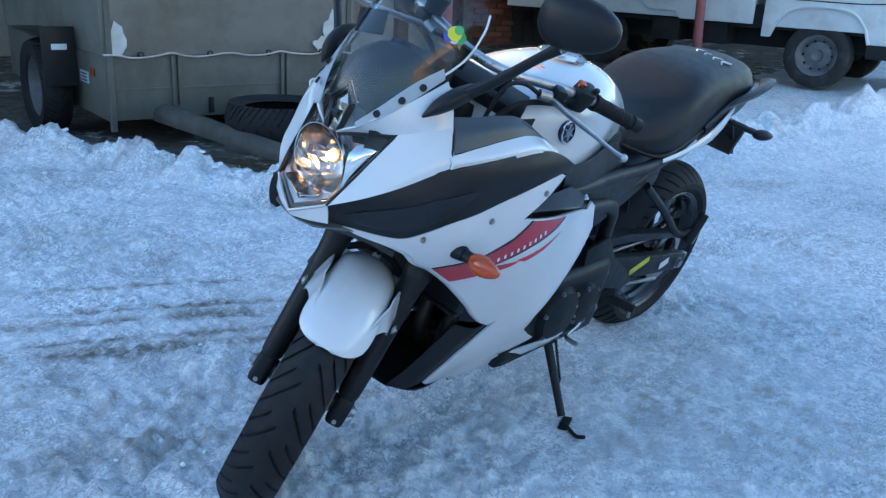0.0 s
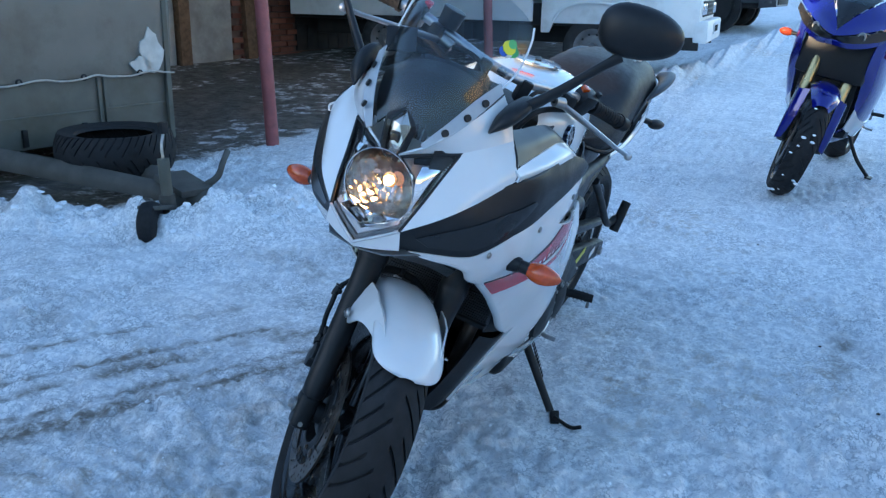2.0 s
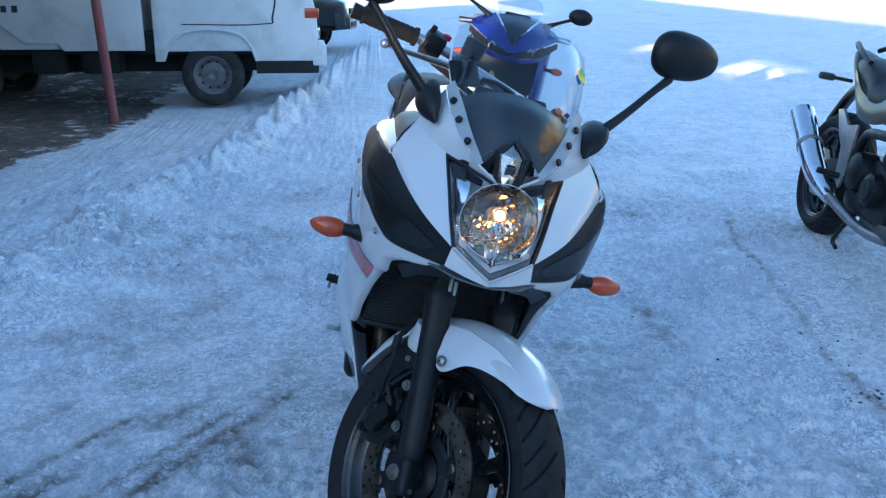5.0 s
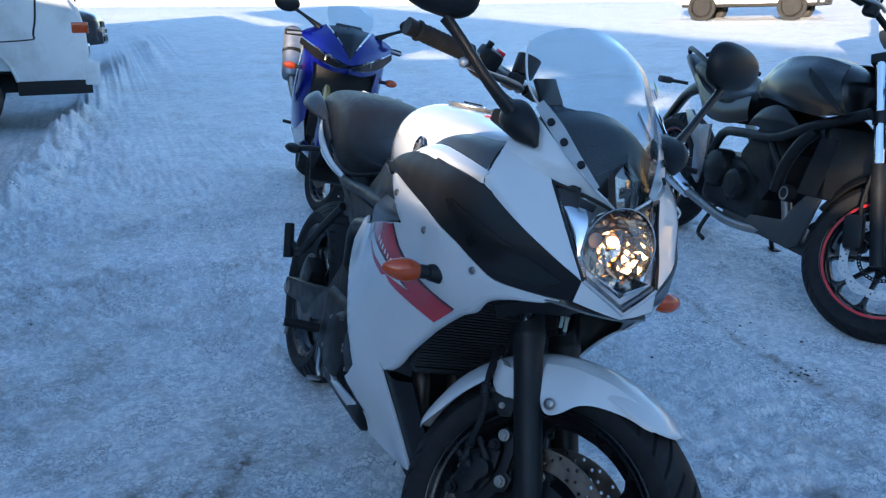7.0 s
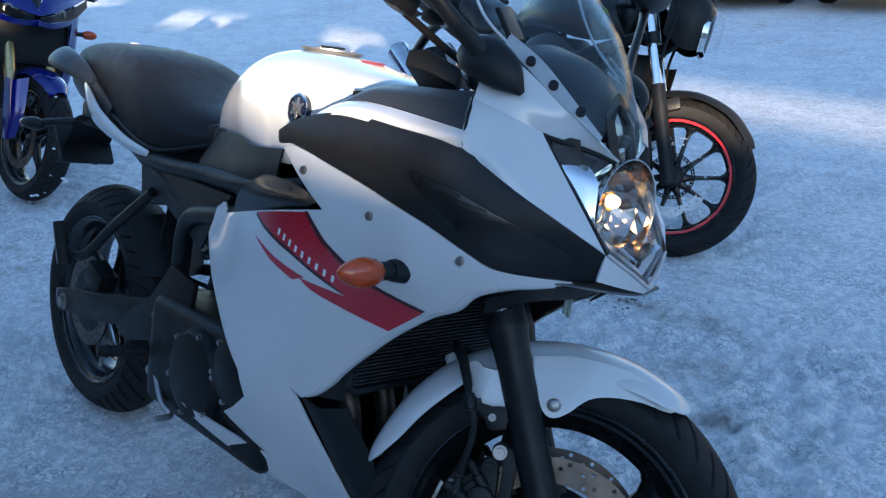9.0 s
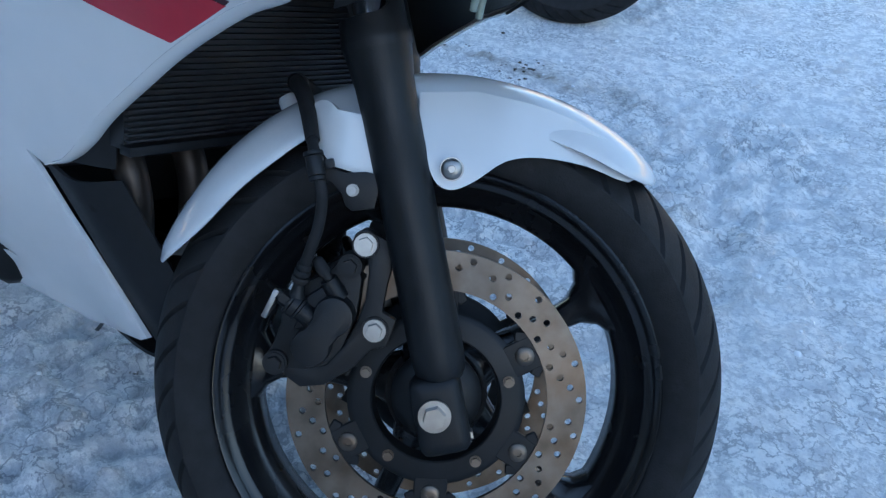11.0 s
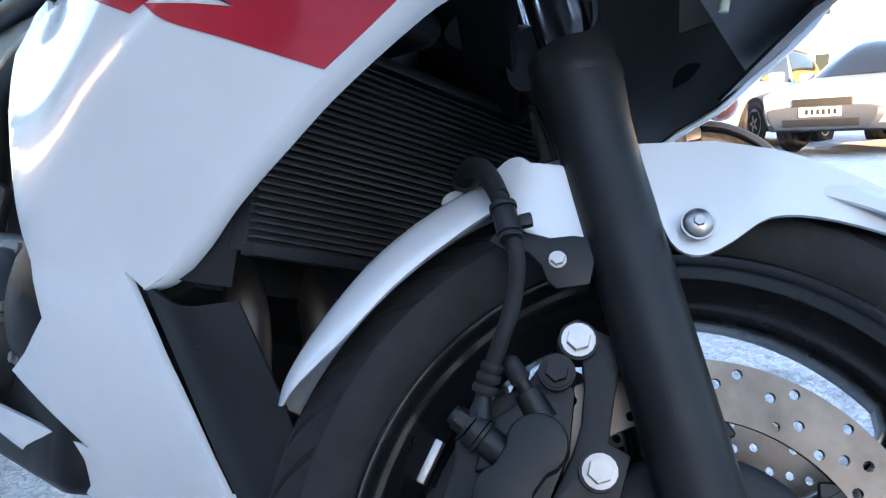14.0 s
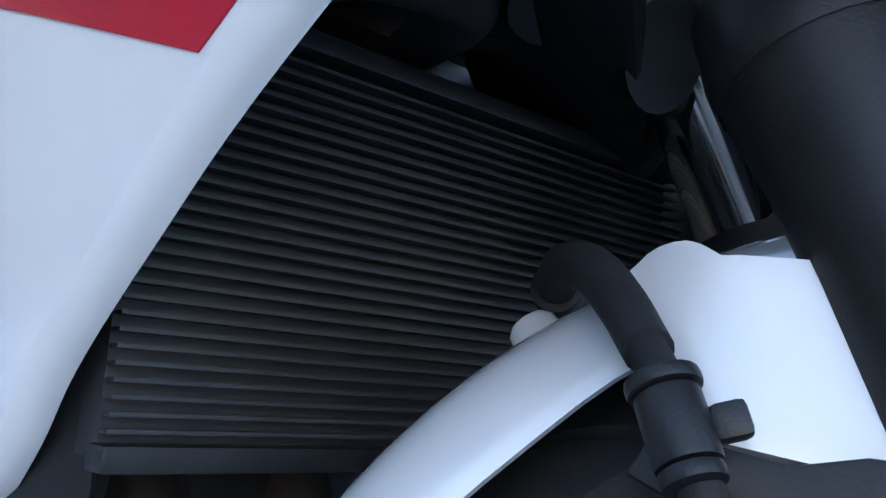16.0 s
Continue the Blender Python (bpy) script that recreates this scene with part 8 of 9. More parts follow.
        add_ball(bm, (-0.34, s * 0.36, 1.38), 0.06, (0.3, 1.2, 0.7), 16)
        part("mirror", moved(bm, turn), BLACK_PLASTIC, b)
        sg = part("turn_signal", moved(cyl((-0.12, s * 0.12, 0.985), (-0.12, s * 0.17, 0.985), 0.012), turn), BLACK_PLASTIC, b)
        bm = bmesh.new()
        add_ball(bm, (-0.12, s * 0.185, 0.985), 0.026, (1, 1.1, 0.95), 14)
        part("lens", moved(bm, turn), AMBER, sg, "amber lens")
        part("hose", moved(tube([(-0.30, s * 0.06, 1.06), (-0.16, s * 0.12, 0.92), (-0.16, s * 0.10, 0.74), (-0.14, s * 0.11, 0.50), (-0.12, s * 0.09, 0.40)], 0.006, 8), turn), RUBBER, b)
    part("yoke", moved(box((0.08, 0.24, 0.04), Matrix.Translation((-0.30, 0, 1.0)) @ Matrix.Rotation(radians(-24), 4, "Y")), turn), BLACK_METAL, b, bevel=0.01)
    part("side_stand", tube([(-0.95, 0.14, 0.30), (-0.99, 0.22, 0.17), (-1.04, 0.30, 0.06)], 0.012, 10), BLACK_METAL, b, "black side stand")
    part("stand_foot", box((0.07, 0.05, 0.01), Matrix.Translation((-1.045, 0.31, 0.058))), BLACK_METAL, b, bevel=0.003)
    # low-slung: tank, seat and tail sit close over the frame
    for ob in b.children:
        if ob.name.split(".")[0] in ("fuel_tank", "seat", "tail", "grab_handle", "turn_signal", "rear_mudguard") and ob.data.vertices[0].co.x < -0.3:
            for v in ob.data.vertices:
                v.co.z -= 0.06
            for child in ob.children:
                for v in child.data.vertices:
                    v.co.z -= 0.06
    part("centre_stand", tube([(-0.98, -0.10, 0.28), (-0.99, -0.16, 0.13), (-0.92, -0.17, 0.10)], 0.010, 8), BLACK_METAL, b)
    return b


black_bike()
BLUE = shader("blue_metallic_paint", (0.004, 0.007, 0.17), 0.16, 0.25, grain=0.06, scale=40, coat=0.7, rough_var=0.04)
GOLD = shader("gold_anodised_fork", (0.42, 0.32, 0.16), 0.3, 1.0, grain=0.08, rough_var=0.05)


def blue_bike(m, label):
    wb = 1.38
    b = thing("motorcycle", label, "motorcycle", m)
    turn = Matrix.Translation((-0.04, 0, 0.3)) @ Matrix.Rotation(radians(16), 4, Vector((-0.40, 0, 0.92))) @ Matrix.Translation((0.04, 0, -0.3))
    fa = turn @ Matrix.Translation((0, 0, 0.30))
    fw = cast_wheel(fa, b, "black front wheel with thin yellow stripe", 0.047, 0.222, 0.198, 0.045, 0.05, 5, 20, "front_wheel")
    part("tyre", moved(tyre_mesh(0.30, 0.060, 0.036, 0.222, 18), fa), RUBBER, fw, "tyre with packed snow", smooth=28)
    for k in range(26):
        a = rng.uniform(0, 6.28)
        y = rng.uniform(-0.05, 0.05)
        bm = bmesh.new()
        add_ball(bm, (0.2985 * math.cos(a), y, 0.2985 * math.sin(a)), rng.uniform(0.005, 0.014), (1, 1, 0.5), 6)
        part("packed_snow", moved(bm, fa), CLOD, fw)
    for s in (1, -1):
        part("rim_stripe", moved(lathe([(0.219, s * 0.0478), (0.2245, s * 0.0482), (0.2245, s * 0.0470)], None, 48), fa), shader("yellow_stripe", (0.45, 0.26, 0.04), 0.4, grain=0.05), fw)
        part("brake_disc", moved(drilled_ring(0.11, 0.149, 0.005, disc_holes(16, ((0.14, 0.0), (0.125, 0.5))), 0.004), fa @ Matrix.Translation((0, s * 0.062, 0))), DISC_STEEL, fw, smooth=20)
        leg = part("fork_leg", moved(cyl((0.01, s * 0.095, 0.28), (-0.07, s * 0.095, 0.45), 0.024, segs=18), turn), BLACK_METAL, b)
        part("fork_tube", moved(cyl((-0.06, s * 0.095, 0.43), (-0.22, s * 0.095, 0.82), 0.027, segs=18), turn), GOLD, leg, "pale gold fork tube")
        part("fork_guard", moved(sheet([[(0.03, s * 0.075, 0.58), (0.0, s * 0.125, 0.56), (-0.09, s * 0.13, 0.56)], [(0.05, s * 0.085, 0.42), (0.02, s * 0.13, 0.40), (-0.06, s * 0.13, 0.40)], [(0.03, s * 0.10, 0.30), (0.01, s * 0.13, 0.28), (-0.04, s * 0.125, 0.28)]], 0.004), turn), BLUE, leg, "blue fork guard")
        part("caliper", moved(box((0.06, 0.04, 0.11), Matrix.Translation((-0.12, s * 0.085, 0.36)) @ Matrix.Rotation(radians(-20), 4, "Y")), turn), BLACK_METAL, b, bevel=0.012)
    rows = []
    for deg, r, w in ((165, 0.322, 0.05), (140, 0.328, 0.068), (115, 0.334, 0.078), (90, 0.334, 0.08), (65, 0.33, 0.068), (50, 0.322, 0.04)):
        a = radians(deg)
        rows.append([(r * math.cos(a) * (1 - 0.12 * abs(u) ** 3), w * u, 0.30 + r * math.sin(a) * (1 - 0.12 * abs(u) ** 3)) for u in (-1, -0.6, 0, 0.6, 1)])
    part("front_mudguard", moved(sheet(rows, 0.004, 4, 4), turn), BLUE, b, "blue front mudguard")
    ra = Matrix.Translation((-wb, 0, 0.31))
    rw = cast_wheel(ra, b, "", 0.068, 0.222, 0.196, 0.05, 0.06, 5, 50, "rear_wheel")
    part("tyre", moved(tyre_mesh(0.312, 0.088, 0.048, 0.222, 18), ra), RUBBER, rw, smooth=28)
    # nose
    nose = [[(0.088, 0.0, 0.868), (0.058, 0.055, 0.884), (-0.055, 0.150, 0.928), (-0.185, 0.232, 0.975)], [(0.076, 0.0, 0.886), (0.030, 0.052, 0.926), (-0.085, 0.142, 0.976), (-0.215, 0.222, 1.012)], [(0.062, 0.003, 0.903), (-0.020, 0.046, 0.972), (-0.110, 0.088, 1.028), (-0.205, 0.120, 1.066)]]
    nose = [[(x, y * 1.13, z) for x, y, z in r] for r in nose]
    for s in (1, -1):
        bm = sheet(nose, 0.005)
        nz = part("nose", bm if s > 0 else mirrored(bm), BLUE, b, "glossy blue nose fairing")
        lamp_rows = [[(0.082, 0.012, 0.862), (0.060, 0.058, 0.876), (-0.050, 0.153, 0.920), (-0.184, 0.235, 0.968)], [(0.074, 0.014, 0.846), (0.052, 0.066, 0.846), (-0.050, 0.160, 0.872), (-0.180, 0.238, 0.935)]]
        bm = sheet([[(x, y * 1.13, z) for x, y, z in r] for r in lamp_rows], 0.003)
        hl = part("headlamp", bm if s > 0 else mirrored(bm), BLACK_GLOSS, nz, "slanting dark headlamp")
        for x, y, z, r in ((0.012, 0.108, 0.884, 0.024), (-0.070, 0.170, 0.915, 0.020)):
            part("lamp_bowl", lathe([(0.0, 0.001), (r * 0.55, 0.002), (r * 0.9, 0.006), (r, 0.004), (r, -0.004)], Matrix.Translation((x, s * (y + 0.004), z)) @ Vector((0.75, s * 0.62, -0.1)).to_track_quat("Y", "Z").to_matrix().to_4x4(), 20), STEEL, hl)
        bm = sheet([[(0.100, 0.0, 0.846), (0.052, 0.070, 0.842), (-0.050, 0.164, 0.868), (-0.178, 0.240, 0.930)], [(0.070, 0.0, 0.822), (0.030, 0.080, 0.818), (-0.062, 0.166, 0.842), (-0.180, 0.238, 0.900)]], 0.005)
        part("chin", bm if s > 0 else mirrored(bm), BLUE, b, "blue lip under the lamps")
        side = [[(-0.10, 0.185, 0.862), (-0.20, 0.236, 0.905), (-0.34, 0.242, 0.935), (-0.47, 0.215, 0.910)], [(-0.10, 0.178, 0.79), (-0.20, 0.232, 0.79), (-0.37, 0.250, 0.78), (-0.52, 0.222, 0.78)], [(-0.15, 0.172, 0.67), (-0.24, 0.226, 0.62), (-0.42, 0.250, 0.60), (-0.62, 0.220, 0.62)], [(-0.25, 0.170, 0.50), (-0.35, 0.200, 0.44), (-0.52, 0.220, 0.42), (-0.72, 0.200, 0.46)]]
        bm = sheet(side, 0.005)
        sf = part("side_fairing", bm if s > 0 else mirrored(bm), BLUE, b, "blue side fairing with white lower stripe")
        low = [[(-0.25, 0.175, 0.50), (-0.35, 0.205, 0.44), (-0.52, 0.225, 0.42), (-0.72, 0.205, 0.46)], [(-0.30, 0.15, 0.38), (-0.45, 0.17, 0.33), (-0.62, 0.18, 0.31), (-0.85, 0.17, 0.36)]]
        bm = sheet(low, 0.005)
        part("lower_stripe", bm if s > 0 else mirrored(bm), WHITE, sf, "white lower stripe")
        low2 = [[(-0.30, 0.152, 0.385), (-0.45, 0.172, 0.335), (-0.62, 0.182, 0.315), (-0.85, 0.172, 0.365)], [(-0.40, 0.06, 0.28), (-0.50, 0.08, 0.25), (-0.65, 0.09, 0.24), (-0.85, 0.09, 0.27)]]
        bm = sheet(low2, 0.005)
        part("belly", bm if s > 0 else mirrored(bm), BLUE, sf)
        st = part("mirror", tube([(-0.20, s * 0.165, 1.040), (-0.225, s * 0.25, 1.085), (-0.245, s * 0.315, 1.115)], [0.020, 0.010, 0.010], 10), BLACK_PLASTIC, b, "black fairing mirror")
        bm = bmesh.new()
        add_ball(bm, (-0.255, s * 0.365, 1.140), 0.066, (0.4, 1.1, 0.72), 18)
        part("shell", bm, BLACK_PLASTIC, st)
        sg = part("turn_signal", cyl((-0.24, s * 0.22, 0.80), (-0.25, s * 0.275, 0.80), 0.011), BLACK_PLASTIC, b)
        bm = bmesh.new()
        add_ball(bm, (-0.25, s * 0.300, 0.80), 0.03, (0.7, 1.3, 0.75), 14)
        part("lens", bm, AMBER, sg, "amber lens")
        part("clip_on_bar", cyl((-0.28, s * 0.12, 1.000), (-0.36, s * 0.30, 0.985), 0.012), BLACK_METAL, b)
        part("grip", cyl((-0.32, s * 0.21, 0.992), (-0.37, s * 0.345, 0.983), 0.017), RUBBER, b)
        part("lever", tube([(-0.26, s * 0.17, 0.995), (-0.26, s * 0.26, 0.99), (-0.29, s * 0.34, 0.98)], 0.0065, 8), ALLOY, b)
        part("foot_peg", cyl((-0.95, s * 0.16, 0.40), (-0.97, s * 0.25, 0.405), 0.011), BLACK_METAL, b)
    part("screen_base", sheet([[(0.060, -0.004, 0.903), (0.062, 0.0, 0.904), (0.060, 0.004, 0.903)], [(-0.022, -0.044, 0.972), (0.0, 0.0, 0.968), (-0.022, 0.044, 0.972)], [(-0.112, -0.086, 1.027), (-0.075, 0.0, 1.030), (-0.112, 0.086, 1.027)], [(-0.205, -0.118, 1.064), (-0.165, 0.0, 1.075), (-0.205, 0.118, 1.064)]], 0.003), BLACK_GLOSS, b, "black panel between the blue nose halves")
    ob = part("windscreen", sheet([[(-0.105, -0.086, 1.026), (-0.066, 0.0, 1.028), (-0.105, 0.086, 1.026)], [(-0.19, -0.128, 1.095), (-0.14, 0, 1.115), (-0.19, 0.128, 1.095)], [(-0.27, -0.135, 1.150), (-0.23, 0, 1.180), (-0.27, 0.135, 1.150)], [(-0.33, -0.120, 1.180), (-0.30, 0, 1.212), (-0.33, 0.120, 1.180)]], 0.003), SCREEN, b, "clear windscreen")
    ob.visible_shadow = False
    part("instruments", box((0.06, 0.16, 0.07), Matrix.Translation((-0.24, 0, 1.045)) @ Matrix.Rotation(radians(-30), 4, "Y")), BLACK_PLASTIC, b, bevel=0.015)
    part("inner_nose", box((0.14, 0.36, 0.26), Matrix.Translation((-0.20, 0, 0.76))), BLACK_PLASTIC, b, bevel=0.03)
    part("radiator", box((0.03, 0.30, 0.28), Matrix.Translation((-0.24, 0, 0.56))), BLACK_METAL, b, bevel=0.006)
    part("engine", box((0.45, 0.34, 0.40), Matrix.Translation((-0.58, 0, 0.50))), BLACK_METAL, b, bevel=0.05)
    part("fuel_tank", loft([(-0.38, [(0, 0.97), (0.08, 0.95), (0.13, 0.88), (0.13, 0.80)]), (-0.50, [(0, 1.01), (0.12, 0.98), (0.17, 0.90), (0.16, 0.80)]), (-0.66, [(0, 1.0), (0.11, 0.97), (0.16, 0.88), (0.14, 0.79)]), (-0.80, [(0, 0.89), (0.07, 0.87), (0.10, 0.82), (0.10, 0.77)])]), BLUE, b, "glossy blue fuel tank", smooth=60)
    part("seat", loft([(-0.80, [(0, 0.84), (0.08, 0.83), (0.11, 0.80), (0.10, 0.76)]), (-0.98, [(0, 0.85), (0.11, 0.84), (0.14, 0.80), (0.12, 0.76)]), (-1.10, [(0, 0.88), (0.09, 0.87), (0.11, 0.82), (0.10, 0.78)]), (-1.40, [(0, 0.96), (0.07, 0.95), (0.09, 0.90), (0.07, 0.87)])]), SEAT_VINYL, b, smooth=60)
    part("tail", loft([(-1.0, [(0, 0.80), (0.11, 0.79), (0.13, 0.75), (0.09, 0.71)]), (-1.35, [(0, 0.93), (0.09, 0.91), (0.11, 0.86), (0.07, 0.82)]), (-1.66, [(0, 0.98), (0.04, 0.97), (0.05, 0.95), (0.03, 0.93)])]), BLUE, b, "blue tail", smooth=60)
    can = part("silencer", tube([(-1.125, -0.232, 0.690), (-1.135, -0.234, 0.710), (-1.20, -0.244, 0.850), (-1.265, -0.254, 0.985), (-1.272, -0.255, 1.000)], [0.050, 0.061, 0.062, 0.061, 0.050], 22, 5, True, 1.12), shader("brushed_silencer", (0.32, 0.33, 0.36), 0.4, 0.8, grain=0.12), b, "brushed grey silencer")
    part("link_pipe", tube([(-0.95, -0.14, 0.42), (-1.02, -0.18, 0.53), (-1.08, -0.215, 0.62), (-1.13, -0.232, 0.70)], [0.022, 0.023, 0.024, 0.030], 14, 5), STEEL, can)
    part("can_strap", cyl((-1.195, -0.2435, 0.842), (-1.205, -0.245, 0.862), 0.069, segs=24), BLACK_METAL, can)
    for s in (1, -1):
        part("swingarm", prism([(-0.88, 0.47), (-1.20, 0.44), (-wb - 0.03, 0.34), (-wb - 0.03, 0.29), (-1.2, 0.34), (-0.88, 0.40)], min(s * 0.11, s * 0.145), max(s * 0.11, s * 0.145)), BLACK_METAL, b, bevel=0.006)
    part("side_stand", tube([(-0.72, 0.14, 0.28), (-0.74, 0.22, 0.16), (-0.76, 0.31, 0.075)], 0.011, 10), BLACK_METAL, b, "black side stand")
    part("stand_foot", box((0.07, 0.04, 0.008), Matrix.Translation((-0.76, 0.32, 0.072))), BLACK_METAL, b, bevel=0.003)
    part("gear_lever", tube([(-0.86, 0.17, 0.36), (-0.78, 0.19, 0.34), (-0.76, 0.24, 0.34)], 0.006, 8), STEEL, b)
    return b


M_BLUE = Matrix.Translation((-3.93, 0.64, 0.0)) @ pose(0, 0, 0, 0, 0, -9) @ pose(0, 0, 0, -12) @ Matrix.Scale(1.09, 4)
blue = blue_bike(M_BLUE, "blue sport motorcycle on its side stand, front tyre caked in snow")

# ---- vehicles ----
CAR_GLASS = shader("dark_car_glass", (0.012, 0.014, 0.016), 0.05, coat=0.5, grain=0.05)
DUSTY_TYRE = shader("dusty_tyre", (0.022, 0.021, 0.021), 0.8, grain=0.2, scale=14, dirt=(0.12, 0.12, 0.12), dirt_scale=5, dirt_at=(0.5, 0.8), dirt_amount=0.5)
STEEL_RIM = shader("painted_steel_rim", (0.16, 0.16, 0.165), 0.5, 0.4, grain=0.2, scale=12, dirt=(0.10, 0.06, 0.04), dirt_scale=8, dirt_amount=0.6)
TRUCK_WHITE = shader("truck_white_paint", (0.70, 0.72, 0.72), 0.35, grain=0.05, scale=3, dirt=(0.30, 0.28, 0.24), dirt_scale=2.5, dirt_at=(0.5, 0.75), dirt_amount=0.5, rough_var=0.08)
UNDER = shader("vehicle_underside", (0.012, 0.012, 0.012), 0.8, grain=0.3, scale=8)


def road_wheel(parent, x, y, z, r, w, side, alloy=False):
    """A wheel whose axis runs along the vehicle's y."""
    m = Matrix.Translation((x, y, z))
    s = side
    wh = part("wheel", moved(lathe([(0.0, s * w * 0.20), (r * 0.16, s * w * 0.30), (r * 0.18, s * w * 0.14), (r * 0.40, s * w * 0.10), (r * 0.50, s * w * 0.24), (r * 0.58, s * w * 0.44), (r * 0.62, s * w * 0.46), (r * 0.62, -s * w * 0.4)], None, 32), m), ALLOY if alloy else STEEL_RIM, parent, "alloy wheel" if alloy else "plain steel wheel")
    part("tyre", moved(lathe([(r * 0.61, -w * 0.42), (r * 0.70, -w * 0.5), (r * 0.90, -w * 0.5), (r * 0.985, -w * 0.40), (r, -w * 0.2), (r, w * 0.2), (r * 0.985, w * 0.40), (r * 0.90, w * 0.5), (r * 0.70, w * 0.5), (r * 0.61, w * 0.42)], None, 40), m), DUSTY_TYRE, wh)
    n = 5 if alloy else 10
    for k in range(n):
        a = 2 * math.pi * k / n
        if alloy:
            part("spoke", moved(box((r * 0.50, w * 0.12, r * 0.15), Matrix.Rotation(a, 4, "Y") @ Matrix.Translation((r * 0.33, s * w * 0.34, 0))), m), ALLOY, wh, bevel=r * 0.03)
        else:
            part("wheel_hole", moved(cyl((r * 0.44 * math.cos(a), s * w * 0.10, r * 0.44 * math.sin(a)), (r * 0.44 * math.cos(a), s * w * 0.19, r * 0.44 * math.sin(a)), r * 0.045, segs=10), m), UNDER, wh)
    return wh


def truck():
    """A cab-over light truck; x ahead, y to its left."""
    m = Matrix.Translation((-9.20, -1.90, rise(-9, -1.9))) @ pose(0, 0, 0, 0, 0, 94)
    t = thing("truck", "white cab-over light truck with a box body, parked on the snow", "truck", m)
    r = 0.345
    for x in (0.0, -2.62):
        for s in (1, -1):
            road_wheel(t, x, s * 0.70, r, r, 0.20, s)
    for s in (1, -1):
        arch = [(0.98, 0.62), (0.98, 0.50), (0.50, 0.50), (0.44, 0.66), (0.32, 0.79), (0.12, 0.84), (-0.14, 0.84), (-0.34, 0.78), (-0.44, 0.66), (-0.50, 0.50), (-0.60, 0.50), (-0.60, 2.0), (0.55, 2.0), (0.86, 1.25), (0.98, 1.05)]
        cab = part("cab_side", prism(arch, min(s * 0.80, s * 0.845), max(s * 0.80, s * 0.845)), TRUCK_WHITE, t, "white cab side with wheel arch", bevel=0.012)
        part("door_seam", tube([(0.66, s * 0.846, 1.5), (0.62, s * 0.846, 1.0), (0.52, s * 0.846, 0.90), (-0.30, s * 0.846, 0.90)], 0.006, 6), UNDER, cab)
        part("arch_lip", tube([(0.50, s * 0.846, 0.50), (0.44, s * 0.848, 0.66), (0.32, s * 0.848, 0.79), (0.12, s * 0.848, 0.84), (-0.14, s * 0.848, 0.84), (-0.34, s * 0.848, 0.78), (-0.46, s * 0.848, 0.64)], 0.016, 8), TRUCK_WHITE, cab)
        part("side_skirt", box((0.50, 0.04, 0.14), Matrix.Translation((0.74, s * 0.82, 0.43))), UNDER, cab, bevel=0.01)
        box_arch = [(-0.70, 0.62), (-1.55, 0.62), (-1.60, 0.70), (-1.95, 0.70), (-2.05, 0.80), (-2.20, 0.92), (-3.00, 0.92), (-3.12, 0.76), (-3.18, 0.62), (-3.95, 0.62), (-3.95, 2.5), (-0.70, 2.5)]
        bx = part("box_side", prism(box_arch, min(s * 0.83, s * 0.87), max(s * 0.83, s * 0.87)), TRUCK_WHITE, t, "white box body side with unreadable lettering", bevel=0.01)
        for k in range(12):
            part("lettering_bar", box((0.055, 0.004, 0.07), Matrix.Translation((-2.0 - 0.11 * k, s * 0.874, 1.06))), shader("dark_lettering", (0.03, 0.035, 0.05), 0.5) if k == 0 else bpy.data.materials["dark_lettering"], bx)
        for k in range(9):
            part("lettering_bar", box((0.05, 0.004, 0.022), Matrix.Translation((-3.05 - 0.065 * k, s * 0.874, 0.96))), bpy.data.materials["dark_lettering"], bx)
        lamp = part("corner_lamp", box((0.16, 0.05, 0.11), Matrix.Translation((0.93, s * 0.825, 1.02))), AMBER, t, "amber corner lamp", bevel=0.01)
        for y in (0.48, 0.66):
            part("headlamp", box((0.03, 0.13, 0.12), Matrix.Translation((1.0, s * y, 0.80))), CHROME, t, "square headlamp", bevel=0.008)
        part("fog_lamp", box((0.03, 0.14, 0.09), Matrix.Translation((1.055, s * 0.62, 0.56))), shader("yellow_lamp", (0.6, 0.42, 0.03), 0.2, grain=0.08), t, "yellow fog lamp", bevel=0.008)
    part("box_body", box((3.2, 1.66, 1.85), Matrix.Translation((-2.33, 0, 1.56))), TRUCK_WHITE, t, bevel=0.02)
    part("cab_body", box((1.40, 1.62, 1.35), Matrix.Translation((0.18, 0, 1.28))), TRUCK_WHITE, t, bevel=0.03)
    part("front_panel", prism([(0.97, 0.66), (0.99, 0.72), (0.985, 1.0), (0.93, 1.25), (0.62, 1.98), (0.55, 1.98), (0.80, 1.2), (0.85, 0.66)], -0.80, 0.80), TRUCK_WHITE, t, bevel=0.012)
    part("windscreen", prism([(0.935, 1.28), (0.66, 1.92), (0.65, 1.90), (0.92, 1.27)], -0.70, 0.70), CAR_GLASS, t)
    grille = part("grille", box((0.03, 1.36, 0.17), Matrix.Translation((0.985, 0, 0.80))), UNDER, t, "dark grille", bevel=0.006)
    for k in range(3):
        part("grille_slat", box((0.02, 0.70, 0.016), Matrix.Translation((1.003, 0, 0.75 + 0.05 * k))), GREY_PLASTIC, grille)
    for k in range(6):
        part("lettering_bar", box((0.004, 0.055, 0.06), Matrix.Translation((0.990, 0.20 - 0.08 * k, 0.99))), GREY_PLASTIC, t)
    part("vent", box((0.006, 0.16, 0.07), Matrix.Translation((0.988, 0.48, 1.0))), GREY_PLASTIC, t, bevel=0.002)
